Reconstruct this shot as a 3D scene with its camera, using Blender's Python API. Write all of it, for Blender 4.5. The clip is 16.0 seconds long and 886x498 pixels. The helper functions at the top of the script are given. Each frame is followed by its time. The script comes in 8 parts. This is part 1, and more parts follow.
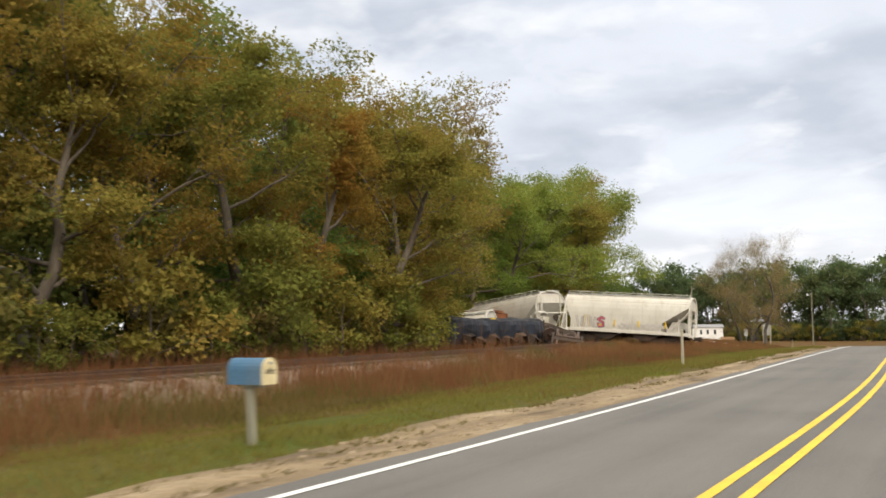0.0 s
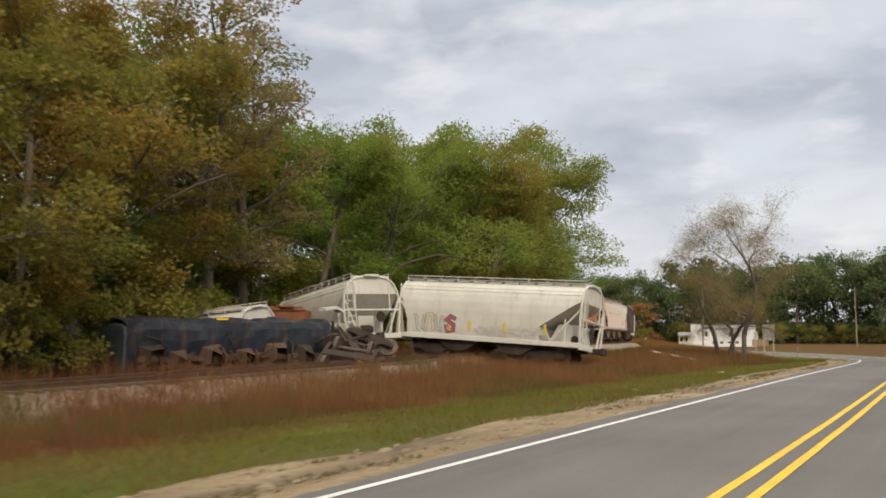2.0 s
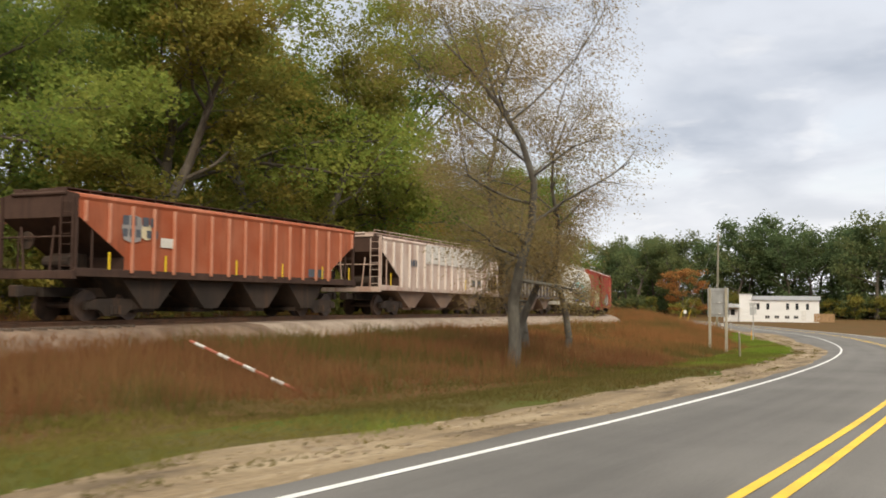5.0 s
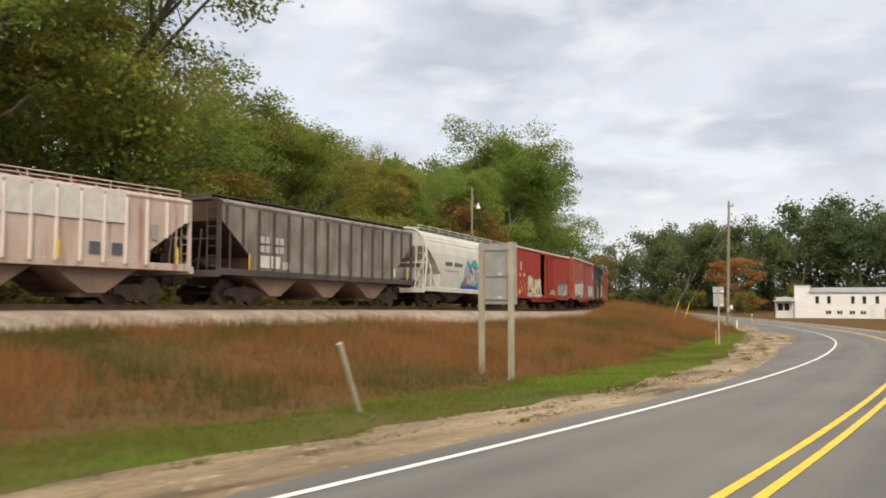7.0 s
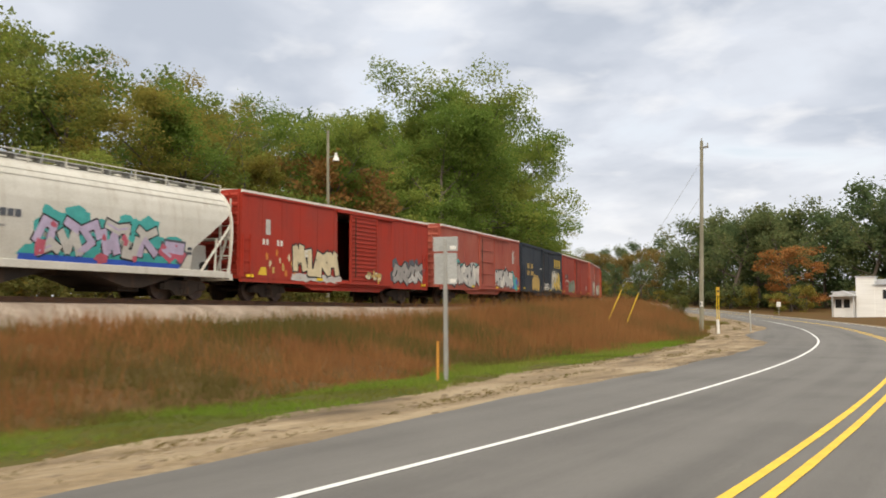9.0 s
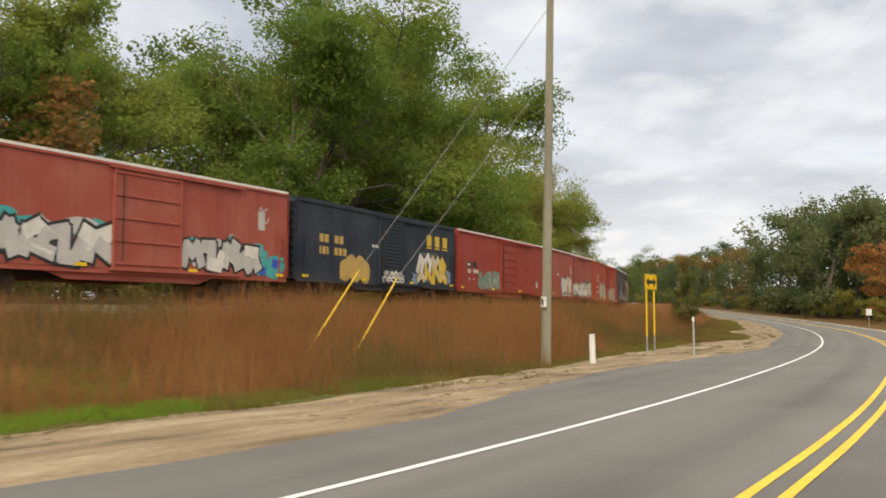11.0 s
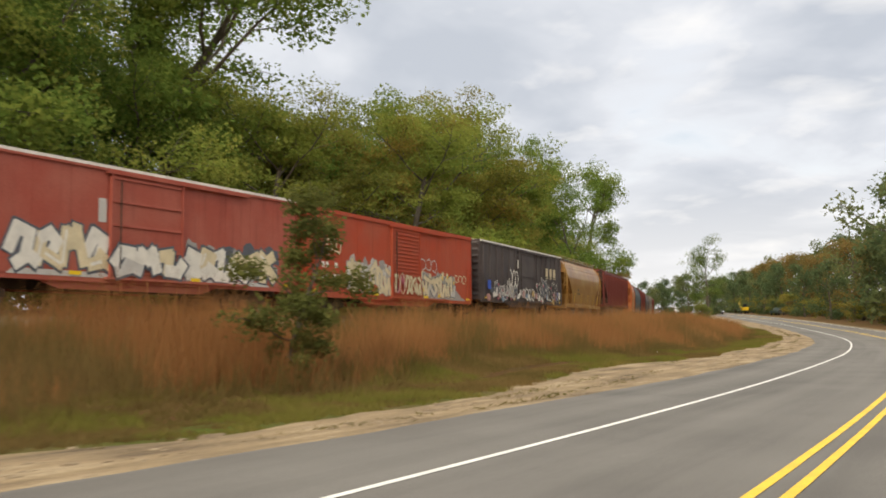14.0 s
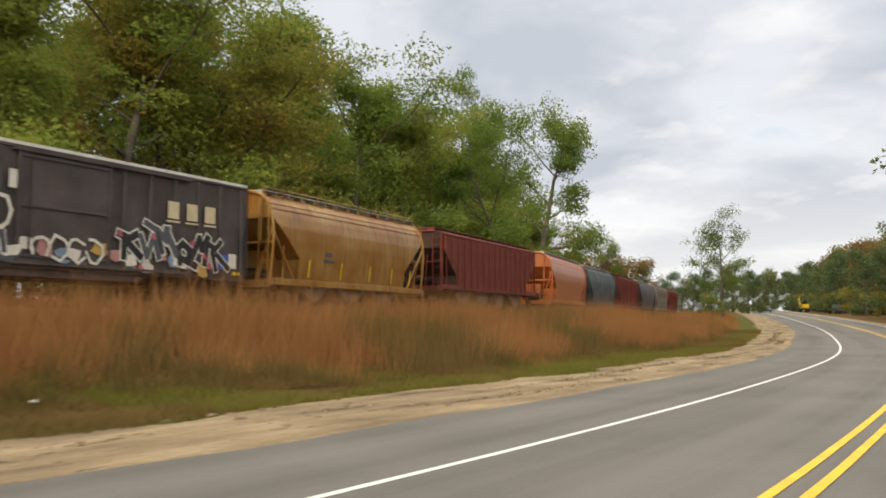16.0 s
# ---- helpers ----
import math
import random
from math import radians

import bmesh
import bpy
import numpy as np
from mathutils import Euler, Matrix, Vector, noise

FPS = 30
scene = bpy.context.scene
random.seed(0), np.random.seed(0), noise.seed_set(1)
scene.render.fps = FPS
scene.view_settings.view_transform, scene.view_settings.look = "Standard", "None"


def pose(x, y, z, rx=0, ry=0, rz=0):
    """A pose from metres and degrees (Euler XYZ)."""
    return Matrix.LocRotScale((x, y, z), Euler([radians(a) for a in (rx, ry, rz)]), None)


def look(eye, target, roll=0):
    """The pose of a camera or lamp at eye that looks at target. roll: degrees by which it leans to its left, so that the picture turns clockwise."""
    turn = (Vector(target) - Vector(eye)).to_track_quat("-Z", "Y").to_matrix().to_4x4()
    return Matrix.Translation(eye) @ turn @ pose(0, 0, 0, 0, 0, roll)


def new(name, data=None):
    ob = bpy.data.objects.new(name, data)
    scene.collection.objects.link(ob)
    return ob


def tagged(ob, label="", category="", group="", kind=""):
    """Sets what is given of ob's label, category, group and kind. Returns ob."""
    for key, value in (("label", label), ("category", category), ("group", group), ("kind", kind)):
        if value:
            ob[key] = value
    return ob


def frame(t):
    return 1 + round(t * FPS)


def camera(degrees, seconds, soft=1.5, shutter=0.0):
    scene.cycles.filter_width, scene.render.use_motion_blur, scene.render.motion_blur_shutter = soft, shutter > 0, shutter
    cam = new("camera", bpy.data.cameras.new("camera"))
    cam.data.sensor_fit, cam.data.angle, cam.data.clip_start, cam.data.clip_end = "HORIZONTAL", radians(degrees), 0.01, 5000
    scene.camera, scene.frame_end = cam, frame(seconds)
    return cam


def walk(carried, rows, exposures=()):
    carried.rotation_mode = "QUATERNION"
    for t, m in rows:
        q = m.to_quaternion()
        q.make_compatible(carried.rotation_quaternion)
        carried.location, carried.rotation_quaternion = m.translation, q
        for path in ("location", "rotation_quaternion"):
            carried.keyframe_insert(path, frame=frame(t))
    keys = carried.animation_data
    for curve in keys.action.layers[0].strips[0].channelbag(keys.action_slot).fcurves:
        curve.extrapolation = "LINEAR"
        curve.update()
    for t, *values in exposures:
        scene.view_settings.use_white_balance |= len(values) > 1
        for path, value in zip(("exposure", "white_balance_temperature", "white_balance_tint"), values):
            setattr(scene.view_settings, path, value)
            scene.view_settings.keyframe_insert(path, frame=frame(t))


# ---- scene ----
import collections

# ---------------------------------------------------------------- camera
cam = camera(49.93, 16.0, soft=1.75, shutter=0.17)
TRACK = [
    (0.0, 0.00, 0.00, 1.26, 29.75, 4.93, -0.44), (0.5, 0.00, 8.06, 1.36, 31.11, 5.05, -0.69),
    (1.0, -0.19, 15.97, 1.43, 31.53, 5.18, -0.77), (1.5, -0.56, 23.74, 1.47, 32.40, 5.41, -1.05),
    (2.0, -1.02, 31.50, 1.49, 32.97, 4.98, -0.48), (2.5, -1.53, 39.16, 1.48, 33.48, 4.62, 0.03),
    (3.0, -2.07, 46.60, 1.46, 34.57, 4.24, 0.74), (3.2, -2.29, 49.51, 1.45, 34.96, 4.10, 1.10),
    (3.7, -2.85, 56.57, 1.40, 36.00, 3.79, 0.79), (4.2, -3.42, 63.45, 1.34, 37.06, 3.53, 0.32),
    (4.7, -4.01, 70.29, 1.26, 38.08, 3.26, 0.27), (5.3, -4.82, 78.63, 1.14, 39.11, 2.84, 0.65),
    (5.5, -5.16, 81.47, 1.09, 39.40, 2.67, 0.66), (6.0, -6.16, 88.71, 0.95, 40.57, 2.83, 0.73),
    (6.5, -7.41, 96.11, 0.79, 42.09, 2.90, 0.14), (7.0, -8.95, 103.65, 0.61, 43.64, 2.97, 0.06),
    (7.5, -10.73, 111.31, 0.42, 45.00, 3.00, 0.09), (8.0, -12.71, 119.10, 0.23, 46.15, 3.04, 0.03),
    (8.5, -14.86, 126.94, 0.05, 47.36, 3.13, -0.33), (9.0, -17.22, 134.77, -0.13, 48.68, 3.14, -0.39),
    (9.2, -18.22, 137.91, -0.19, 49.42, 3.19, -0.30), (9.7, -20.84, 145.80, -0.34, 51.26, 3.29, -0.06),
    (10.2, -23.71, 153.74, -0.46, 53.06, 3.40, 0.04), (10.7, -26.86, 161.66, -0.57, 54.84, 3.54, 0.02),
    (11.3, -31.06, 171.06, -0.69, 56.94, 3.82, -0.32), (11.5, -32.57, 174.17, -0.73, 57.63, 3.94, -0.52),
    (12.0, -36.58, 181.93, -0.83, 59.28, 4.06, 0.35), (12.5, -40.89, 189.73, -0.92, 60.61, 4.16, -0.38),
    (13.0, -45.44, 197.57, -1.00, 61.97, 4.21, -0.24), (13.5, -50.24, 205.38, -1.06, 63.29, 4.35, -0.48),
    (14.0, -55.29, 213.13, -1.11, 64.54, 4.68, -0.53), (14.5, -60.55, 220.82, -1.16, 65.81, 4.79, -0.59),
    (15.0, -66.02, 228.47, -1.19, 67.14, 4.92, -0.57), (15.5, -71.67, 236.09, -1.23, 68.47, 4.70, -0.13),
    (16.0, -77.47, 243.63, -1.26, 69.53, 4.54, 0.06),
]
walk(cam, [(t, pose(x, y, z, 90 + pitch, 0, yaw) @ pose(0, 0, 0, 0, 0, roll)) for t, x, y, z, yaw, pitch, roll in TRACK],
     exposures=[(0.0, 0.23, 7080, 11), (0.5, 0.18, 7080, 11), (1.0, 0.07, 7080, 11), (2.2, -0.10, 7080, 11), (3.2, -0.08, 7080, 11), (5.5, 0.09, 7080, 11), (9.0, 0.08, 7080, 11), (11.5, 0.10, 7350, 11), (13.0, 0.15, 7350, 11), (16.0, 0.13, 7350, 11)])

# ---------------------------------------------------------------- sky and sun
SUN_EL, SUN_AZ = radians(33), radians(135)          # azimuth clockwise from +y
world = bpy.data.worlds.new("overcast_sky")
scene.world = world
world.use_nodes = True
wn, wl = world.node_tree.nodes, world.node_tree.links
wn.clear()
w_out, w_bg = wn.new("ShaderNodeOutputWorld"), wn.new("ShaderNodeBackground")
sky = wn.new("ShaderNodeTexSky")
sky.sky_type, sky.sun_disc, sky.sun_elevation, sky.sun_rotation = "NISHITA", False, SUN_EL, SUN_AZ
w_co = wn.new("ShaderNodeTexCoord")
w_sep = wn.new("ShaderNodeSeparateXYZ")             # a flat cloud layer: patches shrink and flatten towards the horizon
w_lift, w_inv, w_map = wn.new("ShaderNodeMath"), wn.new("ShaderNodeMath"), wn.new("ShaderNodeVectorMath")
w_lift.operation, w_lift.inputs[1].default_value = "ADD", 0.20
w_inv.operation, w_inv.inputs[0].default_value = "DIVIDE", 1.0
w_map.operation = "SCALE"
wl.new(w_co.outputs["Generated"], w_sep.inputs["Vector"])
wl.new(w_sep.outputs["Z"], w_lift.inputs[0])
wl.new(w_lift.outputs[0], w_inv.inputs[1])
wl.new(w_inv.outputs[0], w_map.inputs["Scale"])
w_noise = wn.new("ShaderNodeTexNoise")
w_noise.inputs["Scale"].default_value, w_noise.inputs["Detail"].default_value = 1.7, 5.0
w_noise.inputs["Roughness"].default_value = 0.5
w_noise.inputs["Distortion"].default_value = 0.25
w_cover = wn.new("ShaderNodeValToRGB")              # how much cloud hides the blue
w_cover.color_ramp.elements[0].position, w_cover.color_ramp.elements[0].color = 0.30, (0.55, 0.55, 0.55, 1)
w_cover.color_ramp.elements[1].position, w_cover.color_ramp.elements[1].color = 0.46, (1, 1, 1, 1)
w_cloud = wn.new("ShaderNodeValToRGB")              # cloud shade
w_cloud.color_ramp.elements[0].position, w_cloud.color_ramp.elements[0].color = 0.36, (7.8, 8.4, 9.5, 1)
w_cloud.color_ramp.elements[1].position, w_cloud.color_ramp.elements[1].color = 0.62, (4.5, 5.2, 6.4, 1)
e = w_cloud.color_ramp.elements.new(0.47)
e.color = (5.9, 6.6, 7.8, 1)
w_mix = wn.new("ShaderNodeMix")
w_mix.data_type = "RGBA"
wl.new(w_co.outputs["Generated"], w_map.inputs[0])
wl.new(w_map.outputs["Vector"], w_noise.inputs["Vector"])
wl.new(w_noise.outputs["Fac"], w_cover.inputs["Fac"])
wl.new(w_noise.outputs["Fac"], w_cloud.inputs["Fac"])
wl.new(w_cover.outputs["Color"], w_mix.inputs["Factor"])
wl.new(sky.outputs["Color"], w_mix.inputs["A"])
wl.new(w_cloud.outputs["Color"], w_mix.inputs["B"])
w_fine, w_puff, w_pick = wn.new("ShaderNodeTexNoise"), wn.new("ShaderNodeValToRGB"), wn.new("ShaderNodeMix")   # small bright puffs
w_fine.inputs["Scale"].default_value, w_fine.inputs["Detail"].default_value, w_fine.inputs["Distortion"].default_value = 4.2, 4.0, 0.2
w_puff.color_ramp.elements[0].position, w_puff.color_ramp.elements[0].color = 0.54, (0, 0, 0, 1)
w_puff.color_ramp.elements[1].position, w_puff.color_ramp.elements[1].color = 0.74, (0.5, 0.5, 0.5, 1)
w_pick.data_type = "RGBA"
w_pick.inputs["B"].default_value = (8.9, 9.3, 9.9, 1)
wl.new(w_map.outputs["Vector"], w_fine.inputs["Vector"])
wl.new(w_fine.outputs["Fac"], w_puff.inputs["Fac"])
wl.new(w_puff.outputs["Color"], w_pick.inputs["Factor"])
wl.new(w_mix.outputs["Result"], w_pick.inputs["A"])
w_up, w_zen = wn.new("ShaderNodeMapRange"), wn.new("ShaderNodeMix")
w_up.inputs["From Min"].default_value, w_up.inputs["From Max"].default_value = 0.38, 0.95
w_up.inputs["To Min"].default_value, w_up.inputs["To Max"].default_value = 0.0, 1.0
w_zen.data_type, w_zen.blend_type = "RGBA", "MULTIPLY"          # an overcast sky is brightest overhead
w_zen.inputs["Factor"].default_value = 1.0
wl.new(w_sep.outputs["Z"], w_up.inputs["Value"])
wl.new(w_pick.outputs["Result"], w_zen.inputs["A"])
w_over = wn.new("ShaderNodeMix")                                 # thin, warm cloud overhead
w_over.data_type = "RGBA"
w_over.inputs["A"].default_value, w_over.inputs["B"].default_value = (1, 1, 1, 1), (3.0, 2.75, 2.25, 1)
wl.new(w_up.outputs["Result"], w_over.inputs["Factor"])
wl.new(w_over.outputs["Result"], w_zen.inputs["B"])
w_low, w_glow = wn.new("ShaderNodeMapRange"), wn.new("ShaderNodeMix")
w_low.inputs["From Min"].default_value, w_low.inputs["From Max"].default_value = 0.02, 0.16
w_low.inputs["To Min"].default_value, w_low.inputs["To Max"].default_value = 0.75, 0.0
w_glow.data_type = "RGBA"                                        # the pale band of sky along the horizon
w_glow.inputs["B"].default_value = (8.4, 8.8, 9.4, 1)
wl.new(w_sep.outputs["Z"], w_low.inputs["Value"])
wl.new(w_low.outputs["Result"], w_glow.inputs["Factor"])
wl.new(w_zen.outputs["Result"], w_glow.inputs["A"])
wl.new(w_glow.outputs["Result"], w_bg.inputs["Color"])
w_bg.inputs["Strength"].default_value = 0.11
wl.new(w_bg.outputs["Background"], w_out.inputs["Surface"])

sun_data = bpy.data.lights.new("sun", "SUN")
sun_data.energy, sun_data.angle, sun_data.color = 2.1, radians(20), (1.0, 0.90, 0.76)
sun = new("sun", sun_data)
sun_to = Vector((math.sin(SUN_AZ) * math.cos(SUN_EL), math.cos(SUN_AZ) * math.cos(SUN_EL), math.sin(SUN_EL)))
sun.matrix_world = look(sun_to * 100, (0, 0, 0))

# ---------------------------------------------------------------- helpers of this scene
def mat(name, c1, c2=None, rough=0.8, metal=0.0, scale=4.0, fine=60.0, bump=0.15, spread=(0.35, 0.65), random_hue=0.0, stretch=None):
    """A worn surface: two colours mixed by a coarse noise, with a fine grain and relief, in object coordinates (metres)."""
    m = bpy.data.materials.new(name)
    m.use_nodes = True
    n, l = m.node_tree.nodes, m.node_tree.links
    b = n["Principled BSDF"]
    c2 = c2 or tuple(x * 0.8 for x in c1)
    co = n.new("ShaderNodeTexCoord")
    src = co.outputs["Object"]
    if stretch:
        mp = n.new("ShaderNodeMapping")
        mp.inputs["Scale"].default_value = stretch
        l.new(src, mp.inputs["Vector"])
        src = mp.outputs["Vector"]
    big, small = n.new("ShaderNodeTexNoise"), n.new("ShaderNodeTexNoise")
    big.inputs["Scale"].default_value, big.inputs["Detail"].default_value = scale, 5
    small.inputs["Scale"].default_value, small.inputs["Detail"].default_value = fine, 3
    l.new(src, big.inputs["Vector"])
    l.new(src, small.inputs["Vector"])
    ramp = n.new("ShaderNodeValToRGB")
    ramp.color_ramp.elements[0].position, ramp.color_ramp.elements[0].color = spread[0], (*c1, 1)
    ramp.color_ramp.elements[1].position, ramp.color_ramp.elements[1].color = spread[1], (*c2, 1)
    l.new(big.outputs["Fac"], ramp.inputs["Fac"])
    grain = n.new("ShaderNodeMix")
    grain.data_type, grain.blend_type = "RGBA", "OVERLAY"
    grain.inputs["Factor"].default_value = 0.35
    l.new(ramp.outputs["Color"], grain.inputs["A"])
    l.new(small.outputs["Fac"], grain.inputs["B"])
    last = grain.outputs["Result"]
    if random_hue:
        info, hsv = n.new("ShaderNodeObjectInfo"), n.new("ShaderNodeHueSaturation")
        mr = n.new("ShaderNodeMapRange")
        mr.inputs["To Min"].default_value, mr.inputs["To Max"].default_value = 1 - random_hue, 1 + random_hue
        l.new(info.outputs["Random"], mr.inputs["Value"])
        l.new(mr.outputs["Result"], hsv.inputs["Value"])
        l.new(last, hsv.inputs["Color"])
        last = hsv.outputs["Color"]
    l.new(last, b.inputs["Base Color"])
    b.inputs["Roughness"].default_value, b.inputs["Metallic"].default_value = rough, metal
    if bump:
        bp = n.new("ShaderNodeBump")
        bp.inputs["Strength"].default_value, bp.inputs["Distance"].default_value = bump, 0.02
        l.new(small.outputs["Fac"], bp.inputs["Height"])
        l.new(bp.outputs["Normal"], b.inputs["Normal"])
    return m


def mesh_of(name, bm, material):
    me = bpy.data.meshes.new(name)
    bm.to_mesh(me)
    bm.free()
    for m in (material if isinstance(material, (list, tuple)) else [material]):
        me.materials.append(m)
    return me


def part(name, bm, material, parent=None, label=""):
    """Links a bmesh as one mesh object, under a thing or a part."""
    ob = new(name, mesh_of(name, bm, material) if isinstance(bm, bmesh.types.BMesh) else bm)
    if parent:
        ob.parent = parent
    if label:
        ob["label"] = label
    return ob


def pydata(name, verts, faces, material, smooth=False):
    me = bpy.data.meshes.new(name)
    me.from_pydata(verts, [], faces)
    for m in (material if isinstance(material, (list, tuple)) else [material]):
        me.materials.append(m)
    if smooth:
        me.shade_smooth()
    return me


def box(bm, x0, y0, z0, x1, y1, z1, m=None, bevel=0.0):
    r = bmesh.ops.create_cube(bm, size=1.0)
    vs = r["verts"]
    k = Matrix.LocRotScale(((x0 + x1) / 2, (y0 + y1) / 2, (z0 + z1) / 2), None, (abs(x1 - x0), abs(y1 - y0), abs(z1 - z0)))
    bmesh.ops.transform(bm, matrix=(m @ k) if m else k, verts=vs)
    if bevel:
        es = list({e for v in vs for e in v.link_edges})
        bmesh.ops.bevel(bm, geom=es, offset=bevel, segments=1, affect="EDGES")


def tube(bm, a, b, r0, r1=None, seg=8):
    """A tapered rod from a to b."""
    a, b = Vector(a), Vector(b)
    d = b - a
    k = Matrix.Translation((a + b) / 2) @ d.to_track_quat("Z", "Y").to_matrix().to_4x4()
    bmesh.ops.create_cone(bm, cap_ends=True, segments=seg, radius1=r0, radius2=r0 if r1 is None else r1, depth=d.length, matrix=k)


def prism(bm, outline, y0, y1):
    """Extrudes an outline in x, z from y0 to y1."""
    a = [bm.verts.new((x, y0, z)) for x, z in outline]
    b = [bm.verts.new((x, y1, z)) for x, z in outline]
    n = len(a)
    bm.faces.new(a)
    bm.faces.new(b[::-1])
    for i in range(n):
        bm.faces.new((a[i], b[i], b[(i + 1) % n], a[(i + 1) % n]))
    bmesh.ops.recalc_face_normals(bm, faces=bm.faces)


def empty(name, m, label, category, group=""):
    ob = new(name)
    ob.empty_display_size = 0.3
    ob.matrix_world = m
    return tagged(ob, label, category, group)


# ---------------------------------------------------------------- the lines of the place
def smooth_line(points, step=1.0):
    """A smooth curve through points (x, y, z), sampled evenly; returns positions and arc length."""
    p = np.array(points, float)
    d = np.concatenate([[0], np.cumsum(np.linalg.norm(np.diff(p[:, :2], axis=0), axis=1))])
    v = np.gradient(p, d, axis=0)
    s = np.arange(0, d[-1], step)
    i = np.clip(np.searchsorted(d, s, side="right") - 1, 0, len(d) - 2)
    h = (d[i + 1] - d[i])[:, None]
    u = ((s - d[i]) / (d[i + 1] - d[i]))[:, None]
    q = (2*u**3 - 3*u**2 + 1)*p[i] + (u**3 - 2*u**2 + u)*h*v[i] + (3*u**2 - 2*u**3)*p[i + 1] + (u**3 - u**2)*h*v[i + 1]
    return q


# the driven line in the right-hand lane, on the asphalt
ROAD = smooth_line([
    (2, -300, -3), (0.6, -120, -1), (0, -40, -0.3), (0, 0, 0), (-0.19, 16, 0.17), (-1.02, 31.5, 0.23), (-2.07, 46.6, 0.20), (-3.42, 63.45, 0.08),
    (-4.82, 78.6, -0.12), (-7.41, 96.1, -0.47), (-10.73, 111.3, -0.84), (-14.86, 126.9, -1.21), (-20.84, 145.8, -1.6),
    (-26.86, 161.7, -1.83), (-32.57, 174.2, -1.99), (-40.89, 189.7, -2.18), (-50.24, 205.4, -2.32), (-60.55, 220.8, -2.42),
    (-71.67, 236.1, -2.49), (-77.5, 243.6, -2.5), (-90.1, 259.0, -2.5), (-103.6, 273.9, -2.35), (-118.4, 287.4, -2.0), (-133.8, 300.4, -1.6),
    (-149.5, 312.6, -1.1), (-228, 371, 1.2), (-385, 488, 4.5), (-720, 740, 8)])
# the middle of the track, at the top of the rails
RAIL = smooth_line([
    (-15, -300, -2), (-16.3, -60, 0.2), (-16.8, 0, 0.35), (-19.5, 30, 0.40), (-24.2, 60, 0.40), (-34.15, 103.65, 0.50), (-38.75, 120.3, 0.38), (-44.6, 136.9, 0.20),
    (-50.77, 152.5, -0.05), (-56.57, 166.4, -0.25), (-64.32, 181.1, -0.33), (-72.82, 195.2, -0.42), (-81.46, 209.0, -0.52),
    (-91.06, 222.4, -0.60), (-101.4, 235.35, -0.65), (-112.6, 248.0, -0.65), (-122.5, 258.1, -0.65), (-135.5, 270.5, -0.6),
    (-149.8, 281.9, -0.5), (-176, 303.5, -0.3), (-215, 335.5, 0.0), (-330, 428, 1.0), (-700, 728, 4)])


def left_of(line):
    d = np.gradient(line[:, :2], axis=0)
    d /= np.linalg.norm(d, axis=1)[:, None]
    return np.stack([-d[:, 1], d[:, 0]], 1)


ROAD_N, RAIL_N = left_of(ROAD), left_of(RAIL)


def nearest(line, normal, xy):
    """For many points: index of the nearest station, and the signed distance to its left."""
    idx, off = np.empty(len(xy), int), np.empty(len(xy))
    for a in range(0, len(xy), 4000):
        d = xy[a:a + 4000, None, :] - line[None, :, :2]
        j = (d ** 2).sum(2).argmin(1)
        v = xy[a:a + 4000] - line[j, :2]
        idx[a:a + 4000] = j
        off[a:a + 4000] = np.sign((v * normal[j]).sum(1)) * np.linalg.norm(v, axis=1)
    return idx, off


def shoulder(j):
    """Widths at a station: where the asphalt ends and where the bare sand ends, left of the driven line."""
    y = ROAD[j, 1]
    return (np.interp(y, [0, 100, 125, 137, 148, 176, 182, 189, 200, 207, 213, 222, 300], [4.85, 4.75, 4.9, 5.75, 6.7, 6.45, 7.6, 8.1, 7.0, 6.6, 7.05, 6.95, 6.4]),
            np.interp(y, [0, 60, 120, 137, 144, 155, 176, 182, 190, 195, 203, 212, 217, 221, 226, 231, 236, 241, 249, 255, 262, 269, 277, 300], [6.3, 6.2, 6.5, 7.35, 8.3, 9.5, 9.9, 10.15, 10.2, 11.1, 11.0, 11.1, 10.1, 8.8, 8.9, 9.7, 11.0, 11.4, 9.8, 10.5, 9.7, 9.9, 8.8, 9.0]))


def ground_z(xy):
    """Height of the open ground."""
    xy = np.asarray(xy, float)
    j, u = nearest(ROAD, ROAD_N, xy)
    k, w = nearest(RAIL, RAIL_N, xy)
    zr, zt = ROAD[j, 2], RAIL[k, 2] - 0.75 - np.interp(RAIL[k, 1], [118, 132, 158, 170], [0, 0.27, 0.27, 0])
    asphalt, sand = shoulder(j)
    near = np.where(u > 0, np.interp(u - asphalt, [-0.4, 0.0, 1.2, 3.5, 9], [-0.14, -0.02, -0.05, -0.22, -0.45]), np.interp(-u, [1.0, 1.9, 3, 8, 60], [-0.14, -0.04, -0.1, -0.3, 0.0]))
    span = np.clip((u - asphalt - 3.0) / np.maximum((u + w * -1) * 0 + 10.0, 1), 0, 1)
    z = zr + near
    f = span * span * (3 - 2 * span)
    z = np.where(u > 0, z * (1 - f) + (zt + np.where(w < 0, 0.0, 0.1)) * f, z)
    rough = np.array([noise.noise((x * 0.12, y * 0.12, 0)) * 0.10 + noise.noise((x * 0.6, y * 0.6, 4)) * 0.04 for x, y in xy]) if len(xy) < 200000 else 0
    far = np.clip((np.abs(u) - 60) / 300, 0, 1)
    keep = np.where((u > -2.5) & (u < asphalt + 0.5), 0, 1) * np.clip(np.abs(w) / 4 - 0.4, 0, 1)
    return z + rough * keep + far * 2.0

# ---------------------------------------------------------------- materials


